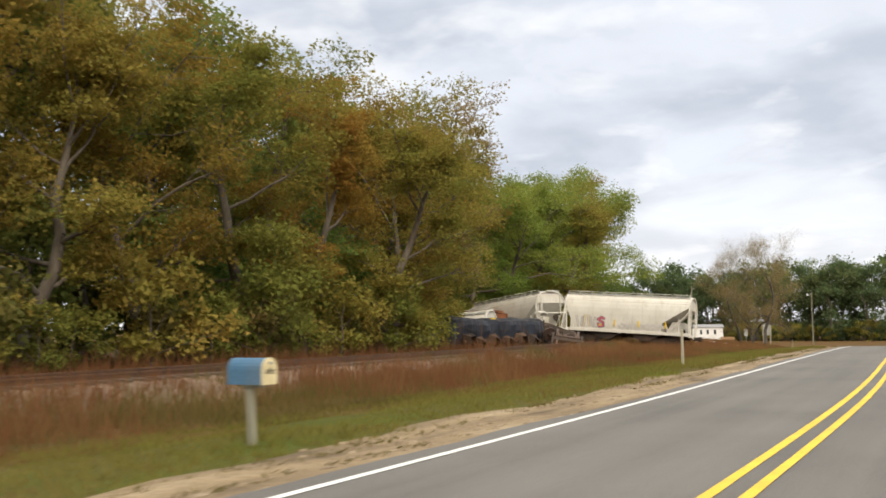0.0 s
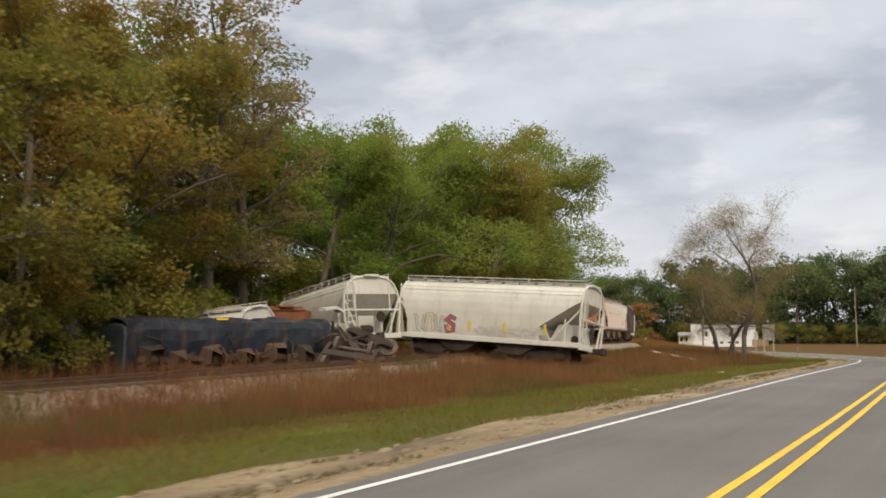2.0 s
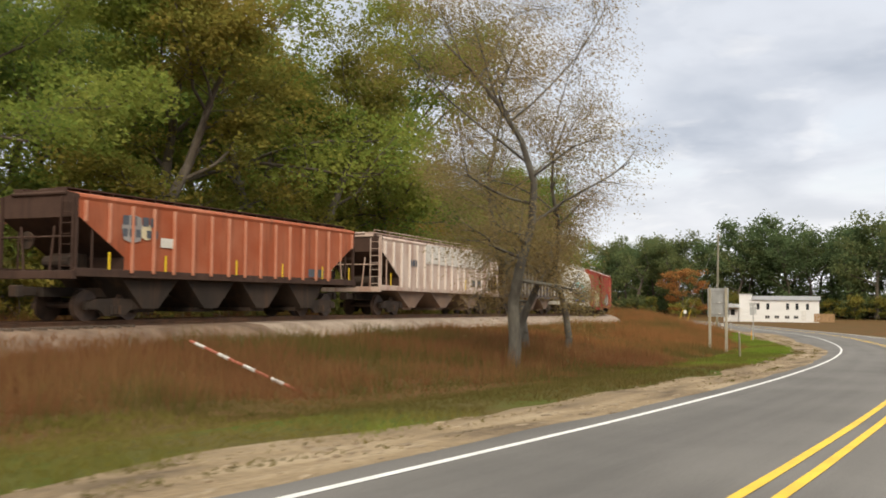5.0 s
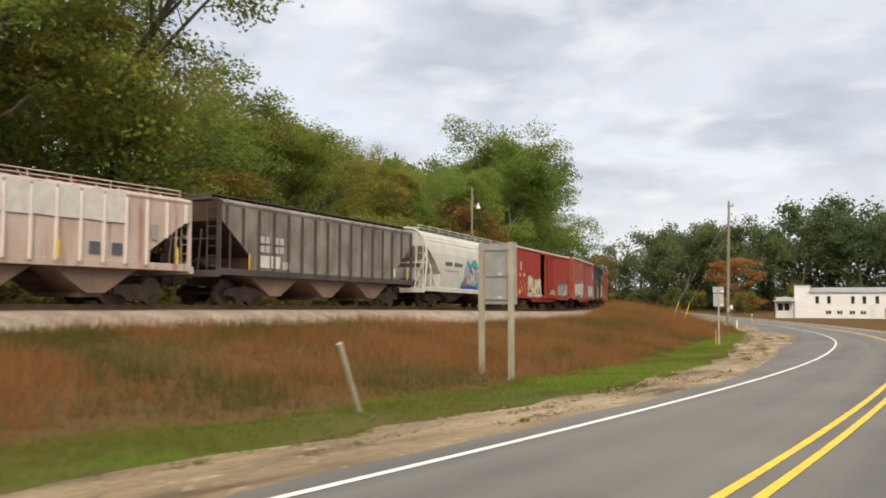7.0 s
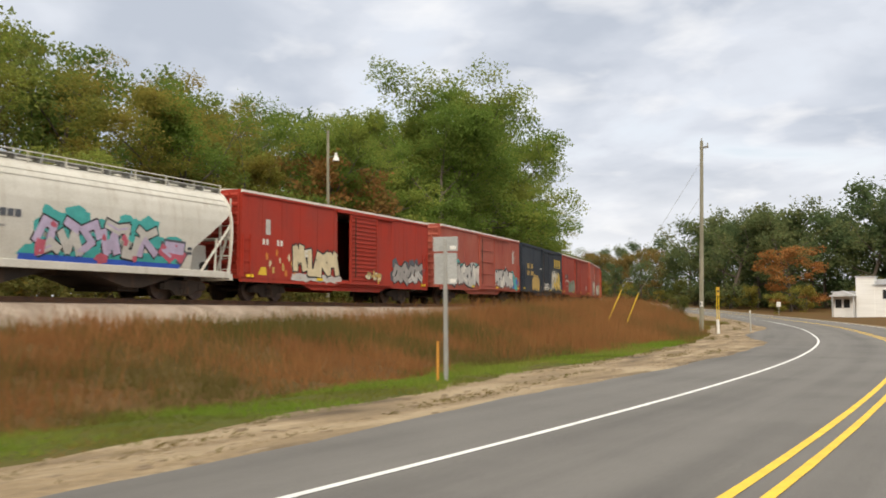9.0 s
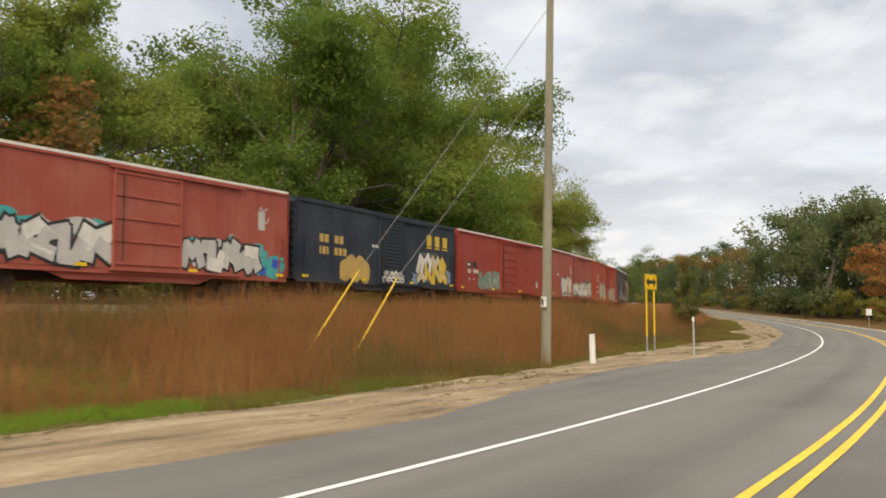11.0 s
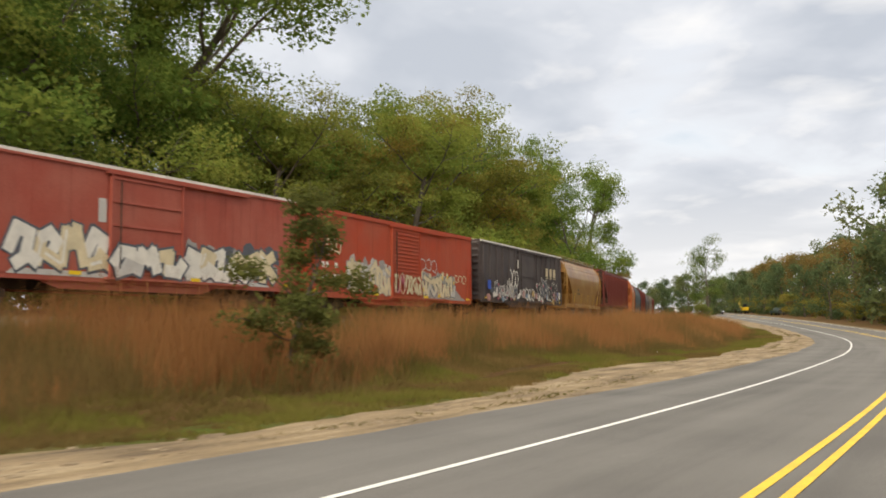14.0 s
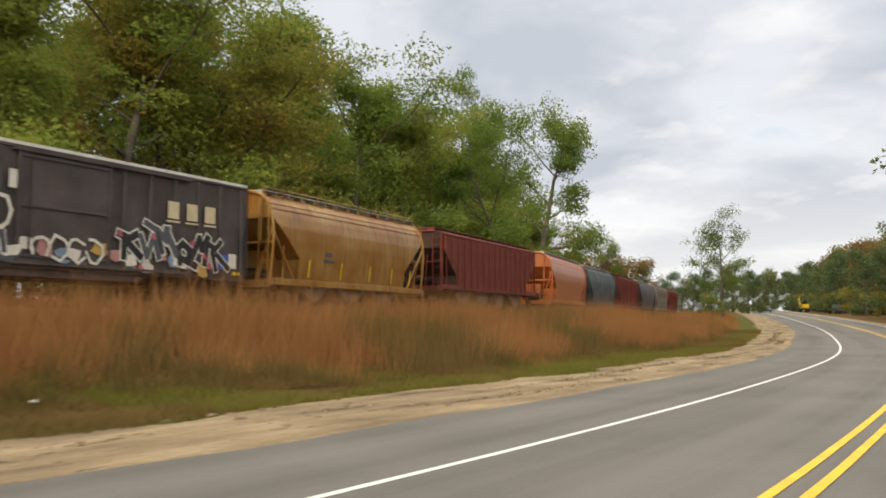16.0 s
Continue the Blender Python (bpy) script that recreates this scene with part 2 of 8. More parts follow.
def lane_mat(name, stops, across, along, grain, bump, rough):
    """A road surface: streaks that run along it, blotches and a fine grain. Coordinates are metres across and along."""
    m = bpy.data.materials.new(name)
    m.use_nodes = True
    n, l = m.node_tree.nodes, m.node_tree.links
    b = n["Principled BSDF"]
    uv, mp, co = n.new("ShaderNodeUVMap"), n.new("ShaderNodeMapping"), n.new("ShaderNodeTexCoord")
    uv.uv_map = "along"
    mp.inputs["Scale"].default_value = (across, along, 1)
    streak, blotch, fine = (n.new("ShaderNodeTexNoise") for _ in range(3))
    streak.inputs["Scale"].default_value, streak.inputs["Detail"].default_value = 1.0, 5
    blotch.inputs["Scale"].default_value, blotch.inputs["Detail"].default_value = 0.35, 5
    fine.inputs["Scale"].default_value, fine.inputs["Detail"].default_value = grain, 4
    l.new(uv.outputs["UV"], mp.inputs["Vector"])
    l.new(mp.outputs["Vector"], streak.inputs["Vector"])
    l.new(co.outputs["Object"], blotch.inputs["Vector"])
    l.new(co.outputs["Object"], fine.inputs["Vector"])
    mean = n.new("ShaderNodeMix")
    mean.inputs["Factor"].default_value = 0.4
    l.new(streak.outputs["Fac"], mean.inputs["A"])
    l.new(blotch.outputs["Fac"], mean.inputs["B"])
    ramp = n.new("ShaderNodeValToRGB")
    ramp.color_ramp.elements[0].position, ramp.color_ramp.elements[0].color = stops[0][0], (*stops[0][1], 1)
    ramp.color_ramp.elements[1].position, ramp.color_ramp.elements[1].color = stops[-1][0], (*stops[-1][1], 1)
    for pos, c in stops[1:-1]:
        ramp.color_ramp.elements.new(pos).color = (*c, 1)
    l.new(mean.outputs["Result"], ramp.inputs["Fac"])
    gr = n.new("ShaderNodeMix")
    gr.data_type, gr.blend_type = "RGBA", "OVERLAY"
    gr.inputs["Factor"].default_value = 0.45
    l.new(ramp.outputs["Color"], gr.inputs["A"])
    l.new(fine.outputs["Fac"], gr.inputs["B"])
    l.new(gr.outputs["Result"], b.inputs["Base Color"])
    b.inputs["Roughness"].default_value = rough
    b.inputs["Specular IOR Level"].default_value = 0.3
    add = n.new("ShaderNodeMath")
    add.operation = "ADD"
    l.new(streak.outputs["Fac"], add.inputs[0])
    l.new(fine.outputs["Fac"], add.inputs[1])
    bp = n.new("ShaderNodeBump")
    bp.inputs["Strength"].default_value, bp.inputs["Distance"].default_value = bump, 0.05
    l.new(add.outputs[0], bp.inputs["Height"])
    l.new(bp.outputs["Normal"], b.inputs["Normal"])
    return m


M_ASPHALT = lane_mat("asphalt", [(0.36, (0.098, 0.092, 0.086)), (0.5, (0.132, 0.124, 0.115)), (0.64, (0.158, 0.149, 0.138))], 1.3, 0.03, 60, 0.12, 0.85)
M_SAND = lane_mat("sandy_shoulder", [(0.36, (0.10, 0.07, 0.042)), (0.44, (0.19, 0.137, 0.083)), (0.52, (0.25, 0.182, 0.108)), (0.62, (0.33, 0.255, 0.165))], 1.7, 0.30, 11, 1.0, 0.95)
M_WHITE_LINE = mat("white_road_paint", (0.72, 0.72, 0.70), (0.60, 0.60, 0.58), 0.7, scale=3, fine=70)
M_YELLOW_LINE = mat("yellow_road_paint", (0.80, 0.50, 0.03), (0.66, 0.40, 0.03), 0.7, scale=3, fine=70)
M_FIELD = mat("dry_grass_ground", (0.125, 0.066, 0.03), (0.095, 0.066, 0.026), 0.95, scale=0.35, fine=14, bump=0.8)
M_VERGE = mat("mown_grass_ground", (0.07, 0.09, 0.018), (0.10, 0.08, 0.03), 0.95, scale=0.5, fine=30, bump=0.8)
M_BALLAST_OLD = mat("stained_track_ballast", (0.245, 0.175, 0.13), (0.15, 0.105, 0.078), 0.95, scale=1.2, fine=18, bump=1.0)
M_BALLAST = mat("track_ballast", (0.40, 0.325, 0.26), (0.27, 0.21, 0.165), 0.95, scale=1.2, fine=18, bump=1.0)
M_RAIL = mat("rusty_rail_steel", (0.16, 0.085, 0.05), (0.10, 0.06, 0.04), 0.6, 0.6, scale=3)
M_TIE = mat("creosoted_timber", (0.07, 0.05, 0.038), (0.12, 0.09, 0.065), 0.9, scale=5, fine=40, bump=0.5)
M_BARK_PALE = mat("lichened_grey_bark", (0.15, 0.14, 0.115), (0.07, 0.06, 0.05), 0.95, scale=3, fine=20, bump=0.8, stretch=(1, 1, 0.4))
M_BARK = mat("tree_bark", (0.085, 0.068, 0.05), (0.13, 0.11, 0.085), 0.95, scale=3, fine=20, bump=0.8, stretch=(1, 1, 0.25))


for m in (M_FIELD, M_VERGE, M_BALLAST, M_BALLAST_OLD):
    m.node_tree.nodes["Principled BSDF"].inputs["Specular IOR Level"].default_value = 0.05


def leaf_mat(name, colours, bright=2.95):
    """Foliage: the colour changes from leaf to leaf and from tree to tree; light passes through in part."""
    m = bpy.data.materials.new(name)
    m.use_nodes = True
    n, l = m.node_tree.nodes, m.node_tree.links
    n.clear()
    out, geo, info = n.new("ShaderNodeOutputMaterial"), n.new("ShaderNodeNewGeometry"), n.new("ShaderNodeObjectInfo")
    ramp = n.new("ShaderNodeValToRGB")
    while len(ramp.color_ramp.elements) < len(colours):
        ramp.color_ramp.elements.new(0.5)
    for i, (e, c) in enumerate(zip(ramp.color_ramp.elements, colours)):
        e.position, e.color = i / (len(colours) - 1), (*[x * bright for x in c], 1)
    co, patch = n.new("ShaderNodeTexCoord"), n.new("ShaderNodeTexNoise")
    patch.inputs["Scale"].default_value = 0.35
    l.new(co.outputs["Object"], patch.inputs["Vector"])
    add, sc = n.new("ShaderNodeMath"), n.new("ShaderNodeMath")
    sc.operation, sc.inputs[1].default_value = "MULTIPLY_ADD", 0.26
    l.new(geo.outputs["Random Per Island"], sc.inputs[0])
    l.new(patch.outputs["Fac"], sc.inputs[2])
    add.operation = "MULTIPLY_ADD"
    l.new(info.outputs["Random"], add.inputs[0])
    add.inputs[1].default_value = 0.45
    sub = n.new("ShaderNodeMath")
    sub.operation, sub.inputs[1].default_value = "SUBTRACT", 0.36
    l.new(sc.outputs[0], sub.inputs[0])
    l.new(sub.outputs[0], add.inputs[2])
    l.new(add.outputs[0], ramp.inputs["Fac"])
    d, tr, mx = n.new("ShaderNodeBsdfDiffuse"), n.new("ShaderNodeBsdfTranslucent"), n.new("ShaderNodeMixShader")
    mx.inputs["Fac"].default_value = 0.45
    l.new(ramp.outputs["Color"], d.inputs["Color"])
    l.new(ramp.outputs["Color"], tr.inputs["Color"])
    l.new(d.outputs[0], mx.inputs[1])
    l.new(tr.outputs[0], mx.inputs[2])
    l.new(mx.outputs[0], out.inputs["Surface"])
    return m


L_GREEN = leaf_mat("green_leaves", [(0.030, 0.050, 0.011), (0.050, 0.075, 0.016), (0.082, 0.095, 0.021), (0.115, 0.112, 0.026)])
L_OLIVE = leaf_mat("olive_autumn_leaves", [(0.039, 0.051, 0.012), (0.065, 0.068, 0.016), (0.10, 0.083, 0.02), (0.132, 0.084, 0.023)])
L_AMBER = leaf_mat("amber_autumn_leaves", [(0.046, 0.042, 0.011), (0.073, 0.056, 0.013), (0.102, 0.065, 0.015), (0.117, 0.054, 0.015)])
L_DARK = leaf_mat("dark_green_leaves", [(0.026, 0.044, 0.012), (0.042, 0.063, 0.016), (0.066, 0.079, 0.022), (0.096, 0.09, 0.026)])
L_BROWN = leaf_mat("brown_sparse_leaves", [(0.075, 0.066, 0.032), (0.095, 0.078, 0.036), (0.105, 0.072, 0.034), (0.12, 0.085, 0.04)])
L_BRUSH = leaf_mat("dull_brush_leaves", [(0.03, 0.036, 0.012), (0.045, 0.05, 0.015), (0.065, 0.056, 0.018), (0.08, 0.05, 0.02)])
# far green and olive: distance haze mixed into the leaf colours as blue
L_HAZY_GREEN = leaf_mat("far_green_leaves", [(0.022, 0.036, 0.018), (0.032, 0.047, 0.022), (0.043, 0.057, 0.025), (0.06, 0.066, 0.028)])
L_HAZY_OLIVE = leaf_mat("far_olive_leaves", [(0.03, 0.044, 0.02), (0.042, 0.054, 0.023), (0.057, 0.063, 0.026), (0.078, 0.07, 0.03)])
L_FAR_RUST = leaf_mat("far_rust_leaves", [(0.04, 0.042, 0.015), (0.062, 0.05, 0.017), (0.085, 0.055, 0.019), (0.10, 0.05, 0.02)])
L_ORANGE = leaf_mat("orange_maple_leaves", [(0.06, 0.052, 0.02), (0.095, 0.056, 0.02), (0.13, 0.062, 0.022), (0.12, 0.05, 0.02)])
L_GRASS_BROWN = leaf_mat("bluestem_blades", [(0.076, 0.036, 0.015), (0.108, 0.052, 0.021), (0.136, 0.068, 0.028), (0.165, 0.095, 0.042)], 2.65)
L_GRASS_RUST = leaf_mat("russet_blades", [(0.06, 0.027, 0.014), (0.085, 0.04, 0.019), (0.11, 0.053, 0.025), (0.14, 0.085, 0.036)], 1.95)
L_GRASS_OLIVE = leaf_mat("olive_blades", [(0.036, 0.036, 0.011), (0.052, 0.046, 0.014), (0.07, 0.05, 0.019), (0.10, 0.066, 0.028)], 2.35)
L_GRASS_DULL = leaf_mat("dull_verge_blades", [(0.044, 0.058, 0.011), (0.064, 0.072, 0.015), (0.078, 0.07, 0.018), (0.10, 0.079, 0.028)], 2.35)
L_GRASS_GREEN = leaf_mat("verge_blades", [(0.05, 0.078, 0.011), (0.072, 0.108, 0.015), (0.092, 0.10, 0.022), (0.115, 0.09, 0.032)], 2.35)


# ---------------------------------------------------------------- ground, road, track
RIBBON_UV = []


def lay_uv(me):
    """Lays the last ribbon's own coordinates (metres across, metres along) on its mesh."""
    uv = me.uv_layers.new(name="along")
    co = np.array([RIBBON_UV[l.vertex_index] for l in me.loops], np.float32)
    uv.data.foreach_set("uv", co.ravel())
    return me


def ribbon(line, normal, j0, j1, offsets, step=1):
    """Vertices and faces of a strip along a line; offsets(j) gives rows of (left offset, height)."""
    js = list(range(j0, j1, step))
    rows = [[(*(line[j, :2] + normal[j] * u), line[j, 2] + h) for u, h in offsets(j)] for j in js]
    n = len(rows[0])
    RIBBON_UV[:] = [(r[i][0], j * 1.0) for j in js for r in [offsets(j)] for i in range(n)]
    faces = [(a * n + i, (a + 1) * n + i, (a + 1) * n + i + 1, a * n + i + 1) for a in range(len(rows) - 1) for i in range(n - 1)]
    return [v for r in rows for v in r], faces


def axis(fine0, fine1, step, far):
    a = list(np.arange(fine0, fine1 + 0.1, step))
    lo, hi, g = [], [], step
    while fine1 + sum(hi) < far:
        g *= 1.35
        hi.append(g)
    return np.array([fine0 - x for x in np.cumsum(hi)][::-1] + a + [fine1 + x for x in np.cumsum(hi)])


def jag(j, seed, amp, size=3.0):
    return noise.noise((j / size, seed, 0.3)) * amp + noise.noise((j / size * 3.1, seed, 2.3)) * amp * 0.5


gx, gy = axis(-190, 30, 1.6, 2200), axis(-30, 330, 1.6, 2600)
GX, GY = np.meshgrid(gx, gy)
gxy = np.stack([GX.ravel(), GY.ravel()], 1)
gz = ground_z(gxy)
gj, gu = nearest(ROAD, ROAD_N, gxy)
ga, gs = shoulder(gj)
gz -= np.where((gu > -4.0) & (gu < gs + 2.2), 0.30, 0.0)
nx, ny = len(gx), len(gy)
gf = [(a * nx + i, a * nx + i + 1, (a + 1) * nx + i + 1, (a + 1) * nx + i) for a in range(ny - 1) for i in range(nx - 1)]
ground = new("ground", pydata("ground", [(*p, z) for p, z in zip(gxy.tolist(), gz.tolist())], gf, M_FIELD, True))
tagged(ground, "dry brown grassland soil beside the road", "ground", kind="structure")

J0, J1 = 60, len(ROAD) - 260                       # stretch of road that is built
YELLOW_L, YELLOW_R, WHITE_L, WHITE_R = 1.80, 1.545, 4.43, -1.12


def asphalt_rows(j):
    a = shoulder(j)[0] + jag(j, 1.7, 0.16, 2.2)
    return [(-1.75, -0.10), (-1.55 + jag(j, 5.1, 0.04), 0.0), (0.0, 0.0), (1.7, 0.02), (3.2, 0.01), (WHITE_L, 0.0), (a, -0.005), (a + 0.12, -0.08)]


road = new("road", lay_uv(pydata("road", *ribbon(ROAD, ROAD_N, J0, J1, asphalt_rows), M_ASPHALT, True)))
tagged(road, "worn grey asphalt two-lane country road", "road", kind="structure")


def drift(j, u):
    """The painted lines wander a little from the driven line."""
    y = ROAD[j, 1]
    if u > 3:
        return float(np.interp(y, [0, 20, 40, 85, 100, 130, 145, 180, 205, 236, 250, 300], [0.10, 0.09, 0.0, -0.09, -0.02, -0.09, 0.0, 0.02, 0.07, 0.05, -0.12, 0.0]))
    return float(np.interp(y, [0, 45, 57, 95, 130, 155, 180, 205, 230, 250, 300], [-0.07, -0.03, 0.05, 0.03, -0.05, -0.03, -0.15, -0.12, -0.13, -0.27, -0.08]))


def paint(name, u, half, material, label, lift=0.006):
    me = pydata(name, *ribbon(ROAD, ROAD_N, J0, J1, lambda j: [(u + drift(j, u) - half + jag(j, u, 0.006, 1.3), lift + crown(u)), (u + drift(j, u) + half + jag(j, u + 3, 0.006, 1.3), lift + crown(u))]), material)
    return tagged(new(name, me), label, "road marking", kind="structure")


def crown(u):
    return float(np.interp(u, [-1.6, 0, 1.7, 3.2, 4.45, 6], [0, 0, 0.02, 0.01, 0, 0]))


paint("yellow_line", YELLOW_L, 0.046, M_YELLOW_LINE, "solid yellow centre line painted on asphalt")
paint("yellow_line", YELLOW_R, 0.046, M_YELLOW_LINE, "solid yellow centre line painted on asphalt")
paint("white_edge_line", WHITE_L, 0.047, M_WHITE_LINE, "solid white edge line painted on asphalt")
paint("white_edge_line", WHITE_R, 0.047, M_WHITE_LINE, "solid white edge line painted on asphalt")


def sand_rows(j):
    a, s = shoulder(j)
    s = s + jag(j, 9.3, 0.5, 2.6)
    return [(a - 0.3, -0.06), (a + 0.1, -0.018 + jag(j, 2.2, 0.012)), (a + (s - a) * 0.35, -0.04 + jag(j, 4.2, 0.03)), (a + (s - a) * 0.7, -0.06 + jag(j, 6.2, 0.05)), (s, -0.07 + jag(j, 8.2, 0.04)), (s + 0.35, -0.22)]


sand = new("sand_shoulder", lay_uv(pydata("sand_shoulder", *ribbon(ROAD, ROAD_N, J0, J1, sand_rows), M_SAND, True)))
tagged(sand, "pale sandy gravel road shoulder with tyre tracks", "road shoulder", kind="structure")
sand_right = new("sand_shoulder", pydata("sand_shoulder", *ribbon(ROAD, ROAD_N, J0, J1, lambda j: [(-3.4 + jag(j, 3.3, 0.3), -0.25), (-2.9, -0.08), (-2.2, -0.05), (-1.6, -0.03), (-1.4, -0.06)]), M_SAND, True))
tagged(sand_right, "pale sandy gravel road shoulder", "road shoulder", kind="structure")


def verge_rows(j):
    s = shoulder(j)[1]
    base = [(s - 0.3, -0.12), (s + 0.1, -0.075), (s + 1.0, -0.09), (s + 2.0, -0.15), (s + 2.9 + jag(j, 7.7, 0.5), -0.28), (s + 3.6, -0.62)]
    return base


verge = new("verge", pydata("verge", *ribbon(ROAD, ROAD_N, J0, J1, verge_rows), M_VERGE, True))
tagged(verge, "mown green and straw-coloured grass verge", "verge", kind="structure")

# track: ballast bed, ties, two rails
T0, T1 = 60, len(RAIL) - 200


def ballast_rows(j):
    return [(-3.6 + jag(j, 1.1, 0.25), -1.05), (-2.5, -0.62 + jag(j, 3.1, 0.06)), (-1.7, -0.24), (-0.8, -0.17), (0.8, -0.17), (1.7, -0.24), (2.5, -0.62), (3.6, -1.05)]


T_CLEAN = int(np.abs(RAIL[:, 1] - 97).argmin())   # from here on the ballast is new
bed = new("ballast", pydata("ballast", *ribbon(RAIL, RAIL_N, T0, T_CLEAN + 1, ballast_rows), M_BALLAST_OLD, True))
tagged(bed, "dirty brown crushed stone track ballast", "ballast", kind="structure")
clean_bed = new("ballast", pydata("ballast", *ribbon(RAIL, RAIL_N, T_CLEAN, T1, ballast_rows), M_BALLAST, True))
tagged(clean_bed, "pale pinkish crushed stone track ballast", "ballast", kind="structure")
for side in (-0.7535, 0.7535):
    prof = [(-0.035, 0.0), (0.035, 0.0), (0.035, -0.04), (0.012, -0.05), (0.012, -0.13), (0.07, -0.15), (0.07, -0.165), (-0.07, -0.165), (-0.07, -0.15), (-0.012, -0.13), (-0.012, -0.05), (-0.035, -0.04), (-0.035, 0.0)]
    rail = new("rail", pydata("rail", *ribbon(RAIL, RAIL_N, T0, T1, lambda j: [(side + a, h) for a, h in prof], 2), M_RAIL))
    tagged(rail, "rusty steel rail on wooden ties", "rail", "rails of the track", kind="structure")

# ---------------------------------------------------------------- trees
def grow(seed, height, spread, fork=0.28, limbs=12, boughs=6, sprays=5, leaves=24000, leaf=0.085, pad=0.8, r0=None, crook=0.13, stems=1, flat=0.34, low=0.16, twiggy=0):
    """A broadleaf tree: trunk and crooked leader, limbs that reach an uneven crown outline, boughs and sprays on them,
    and leaves laid in flat tufts round the sprays. Returns trunk and crown geometry."""
    rng = np.random.default_rng(seed)
    seg, tips = [], []
    r0 = r0 or height * 0.019
    middle, half = height * (0.5 + low * 0.5), height * (0.5 - low * 0.5)

    def unit(v):
        return v / (np.linalg.norm(v) + 1e-9)

    def line(p, d, length, n, ra, rb, bend, lift):
        """A crooked branch; its stations are returned."""
        out = [p]
        for i in range(n):
            d = unit(d + rng.normal(0, bend, 3) + np.array([0, 0, lift]))
            q = p + d * length / n
            seg.append((p, q, ra + (rb - ra) * i / n, ra + (rb - ra) * (i + 1) / n))
            out.append(q)
            p = q
        return out, d

    def at(stations, f):
        k = min(int(f * (len(stations) - 1)), len(stations) - 2)
        g = f * (len(stations) - 1) - k
        return stations[k] * (1 - g) + stations[k + 1] * g, unit(stations[k + 1] - stations[k])

    for s in range(stems):
        az0 = s * 2.3 + rng.random()
        tilt = 0.05 if stems == 1 else 0.28
        foot = np.array([0.25 * s * math.cos(az0), 0.25 * s * math.sin(az0), -0.4])
        rs = r0 * (1 - 0.25 * s)
        trunk, _ = line(foot, unit(np.array([math.cos(az0) * tilt, math.sin(az0) * tilt, 1.0])), height * 0.86, 9, rs * 1.15, rs * 0.16, crook, 0.10)
        tips.append(trunk[-1])
        for k in range(limbs):
            f = fork + (0.96 - fork) * (k + rng.random() * 0.7) / limbs
            base, _ = at(trunk, f)
            az = az0 + k * 2.4 + rng.normal(0, 0.35)
            up = math.tan(radians(8 + 58 * (f - fork) / (1 - fork) + rng.normal(0, 7)))
            d = unit(np.array([math.cos(az), math.sin(az), up]))
            reach = spread * rng.uniform(0.72, 1.12)          # distance to the crown's outline along d
            q = np.array([base[0] / reach, base[1] / reach, (base[2] - middle) / half])
            e = np.array([d[0] / reach, d[1] / reach, d[2] / half])
            bq, cq = float(q @ e), float(q @ q) - 1
            ln = max(0.16 * height, (-bq + math.sqrt(max(bq * bq - float(e @ e) * cq, 0))) / float(e @ e))
            rl = rs * 0.50 * (1 - 0.72 * f)
            limb, _ = line(base, d, ln, 5, rl, rl * 0.30, crook * 1.15, 0.03)
            tips.append(limb[-1])
            for b in range(boughs):
                g = 0.28 + 0.70 * (b + rng.random() * 0.8) / boughs
                p, t = at(limb, min(g, 0.99))
                side = unit(np.cross(t, [0, 0, 1])) * (1 if b % 2 else -1)
                bd = unit(t * rng.uniform(0.5, 1.0) + side * rng.uniform(0.4, 1.1) + np.array([0, 0, rng.normal(0.12, 0.35)]))
                bl = ln * rng.uniform(0.22, 0.42) * (1.15 - 0.45 * g)
                bough, _ = line(p, bd, bl, 2, rl * 0.34, rl * 0.12, crook * 1.4, 0.06)
                tips.append(bough[-1])
                for c in range(sprays + twiggy):
                    p, t = at(bough, rng.uniform(0.25, 0.99))
                    sd = unit(t * 0.6 + rng.normal(0, 0.75, 3) * [1, 1, 0.6] + [0, 0, 0.12])
                    tip = p + sd * bl * rng.uniform(0.35, 0.75)
                    seg.append((p, tip, rl * 0.12, rl * 0.04))
                    if c < sprays:
                        tips.append(tip)
    verts, faces = [], []
    for a, b, ra, rb in seg:
        w = unit(b - a)
        u = unit(np.cross(w, [0.3, 0.9, 0.1]))
        v = np.cross(w, u)
        k = 8 if ra > 0.12 else (5 if ra > 0.05 else 3)
        o = len(verts)
        for c, rr in ((a, ra), (b, rb)):
            for i in range(k):
                an = 2 * math.pi * i / k
                verts.append(tuple(c + (u * math.cos(an) + v * math.sin(an)) * rr))
        faces += [(o + i, o + (i + 1) % k, o + k + (i + 1) % k, o + k + i) for i in range(k)]
    tips = np.array(tips)
    size = pad * rng.uniform(0.55, 1.25, len(tips))
    weight = size ** 2 * rng.uniform(0.5, 1.3, len(tips))
    pick = rng.choice(len(tips), leaves, p=weight / weight.sum())
    rad, an = np.sqrt(rng.random(leaves)), rng.uniform(0, 2 * math.pi, leaves)
    off = np.stack([rad * np.cos(an), rad * np.sin(an), rng.normal(0, 1, leaves) * flat * np.sqrt(1.05 - rad ** 2)], 1) * size[pick][:, None]
    off[:, 2] -= 0.22 * size[pick] * rad ** 2               # tufts hang a little at their rims
    c = tips[pick] + off
    nrm = rng.normal(0, 0.62, (leaves, 3)) + [0, 0, 0.75]
    nrm /= np.linalg.norm(nrm, axis=1)[:, None]
    a = np.cross(nrm, rng.normal(0, 1, (leaves, 3)))
    a /= np.linalg.norm(a, axis=1)[:, None]
    b = np.cross(nrm, a)
    s = leaf * rng.uniform(0.65, 1.35, (leaves, 1))
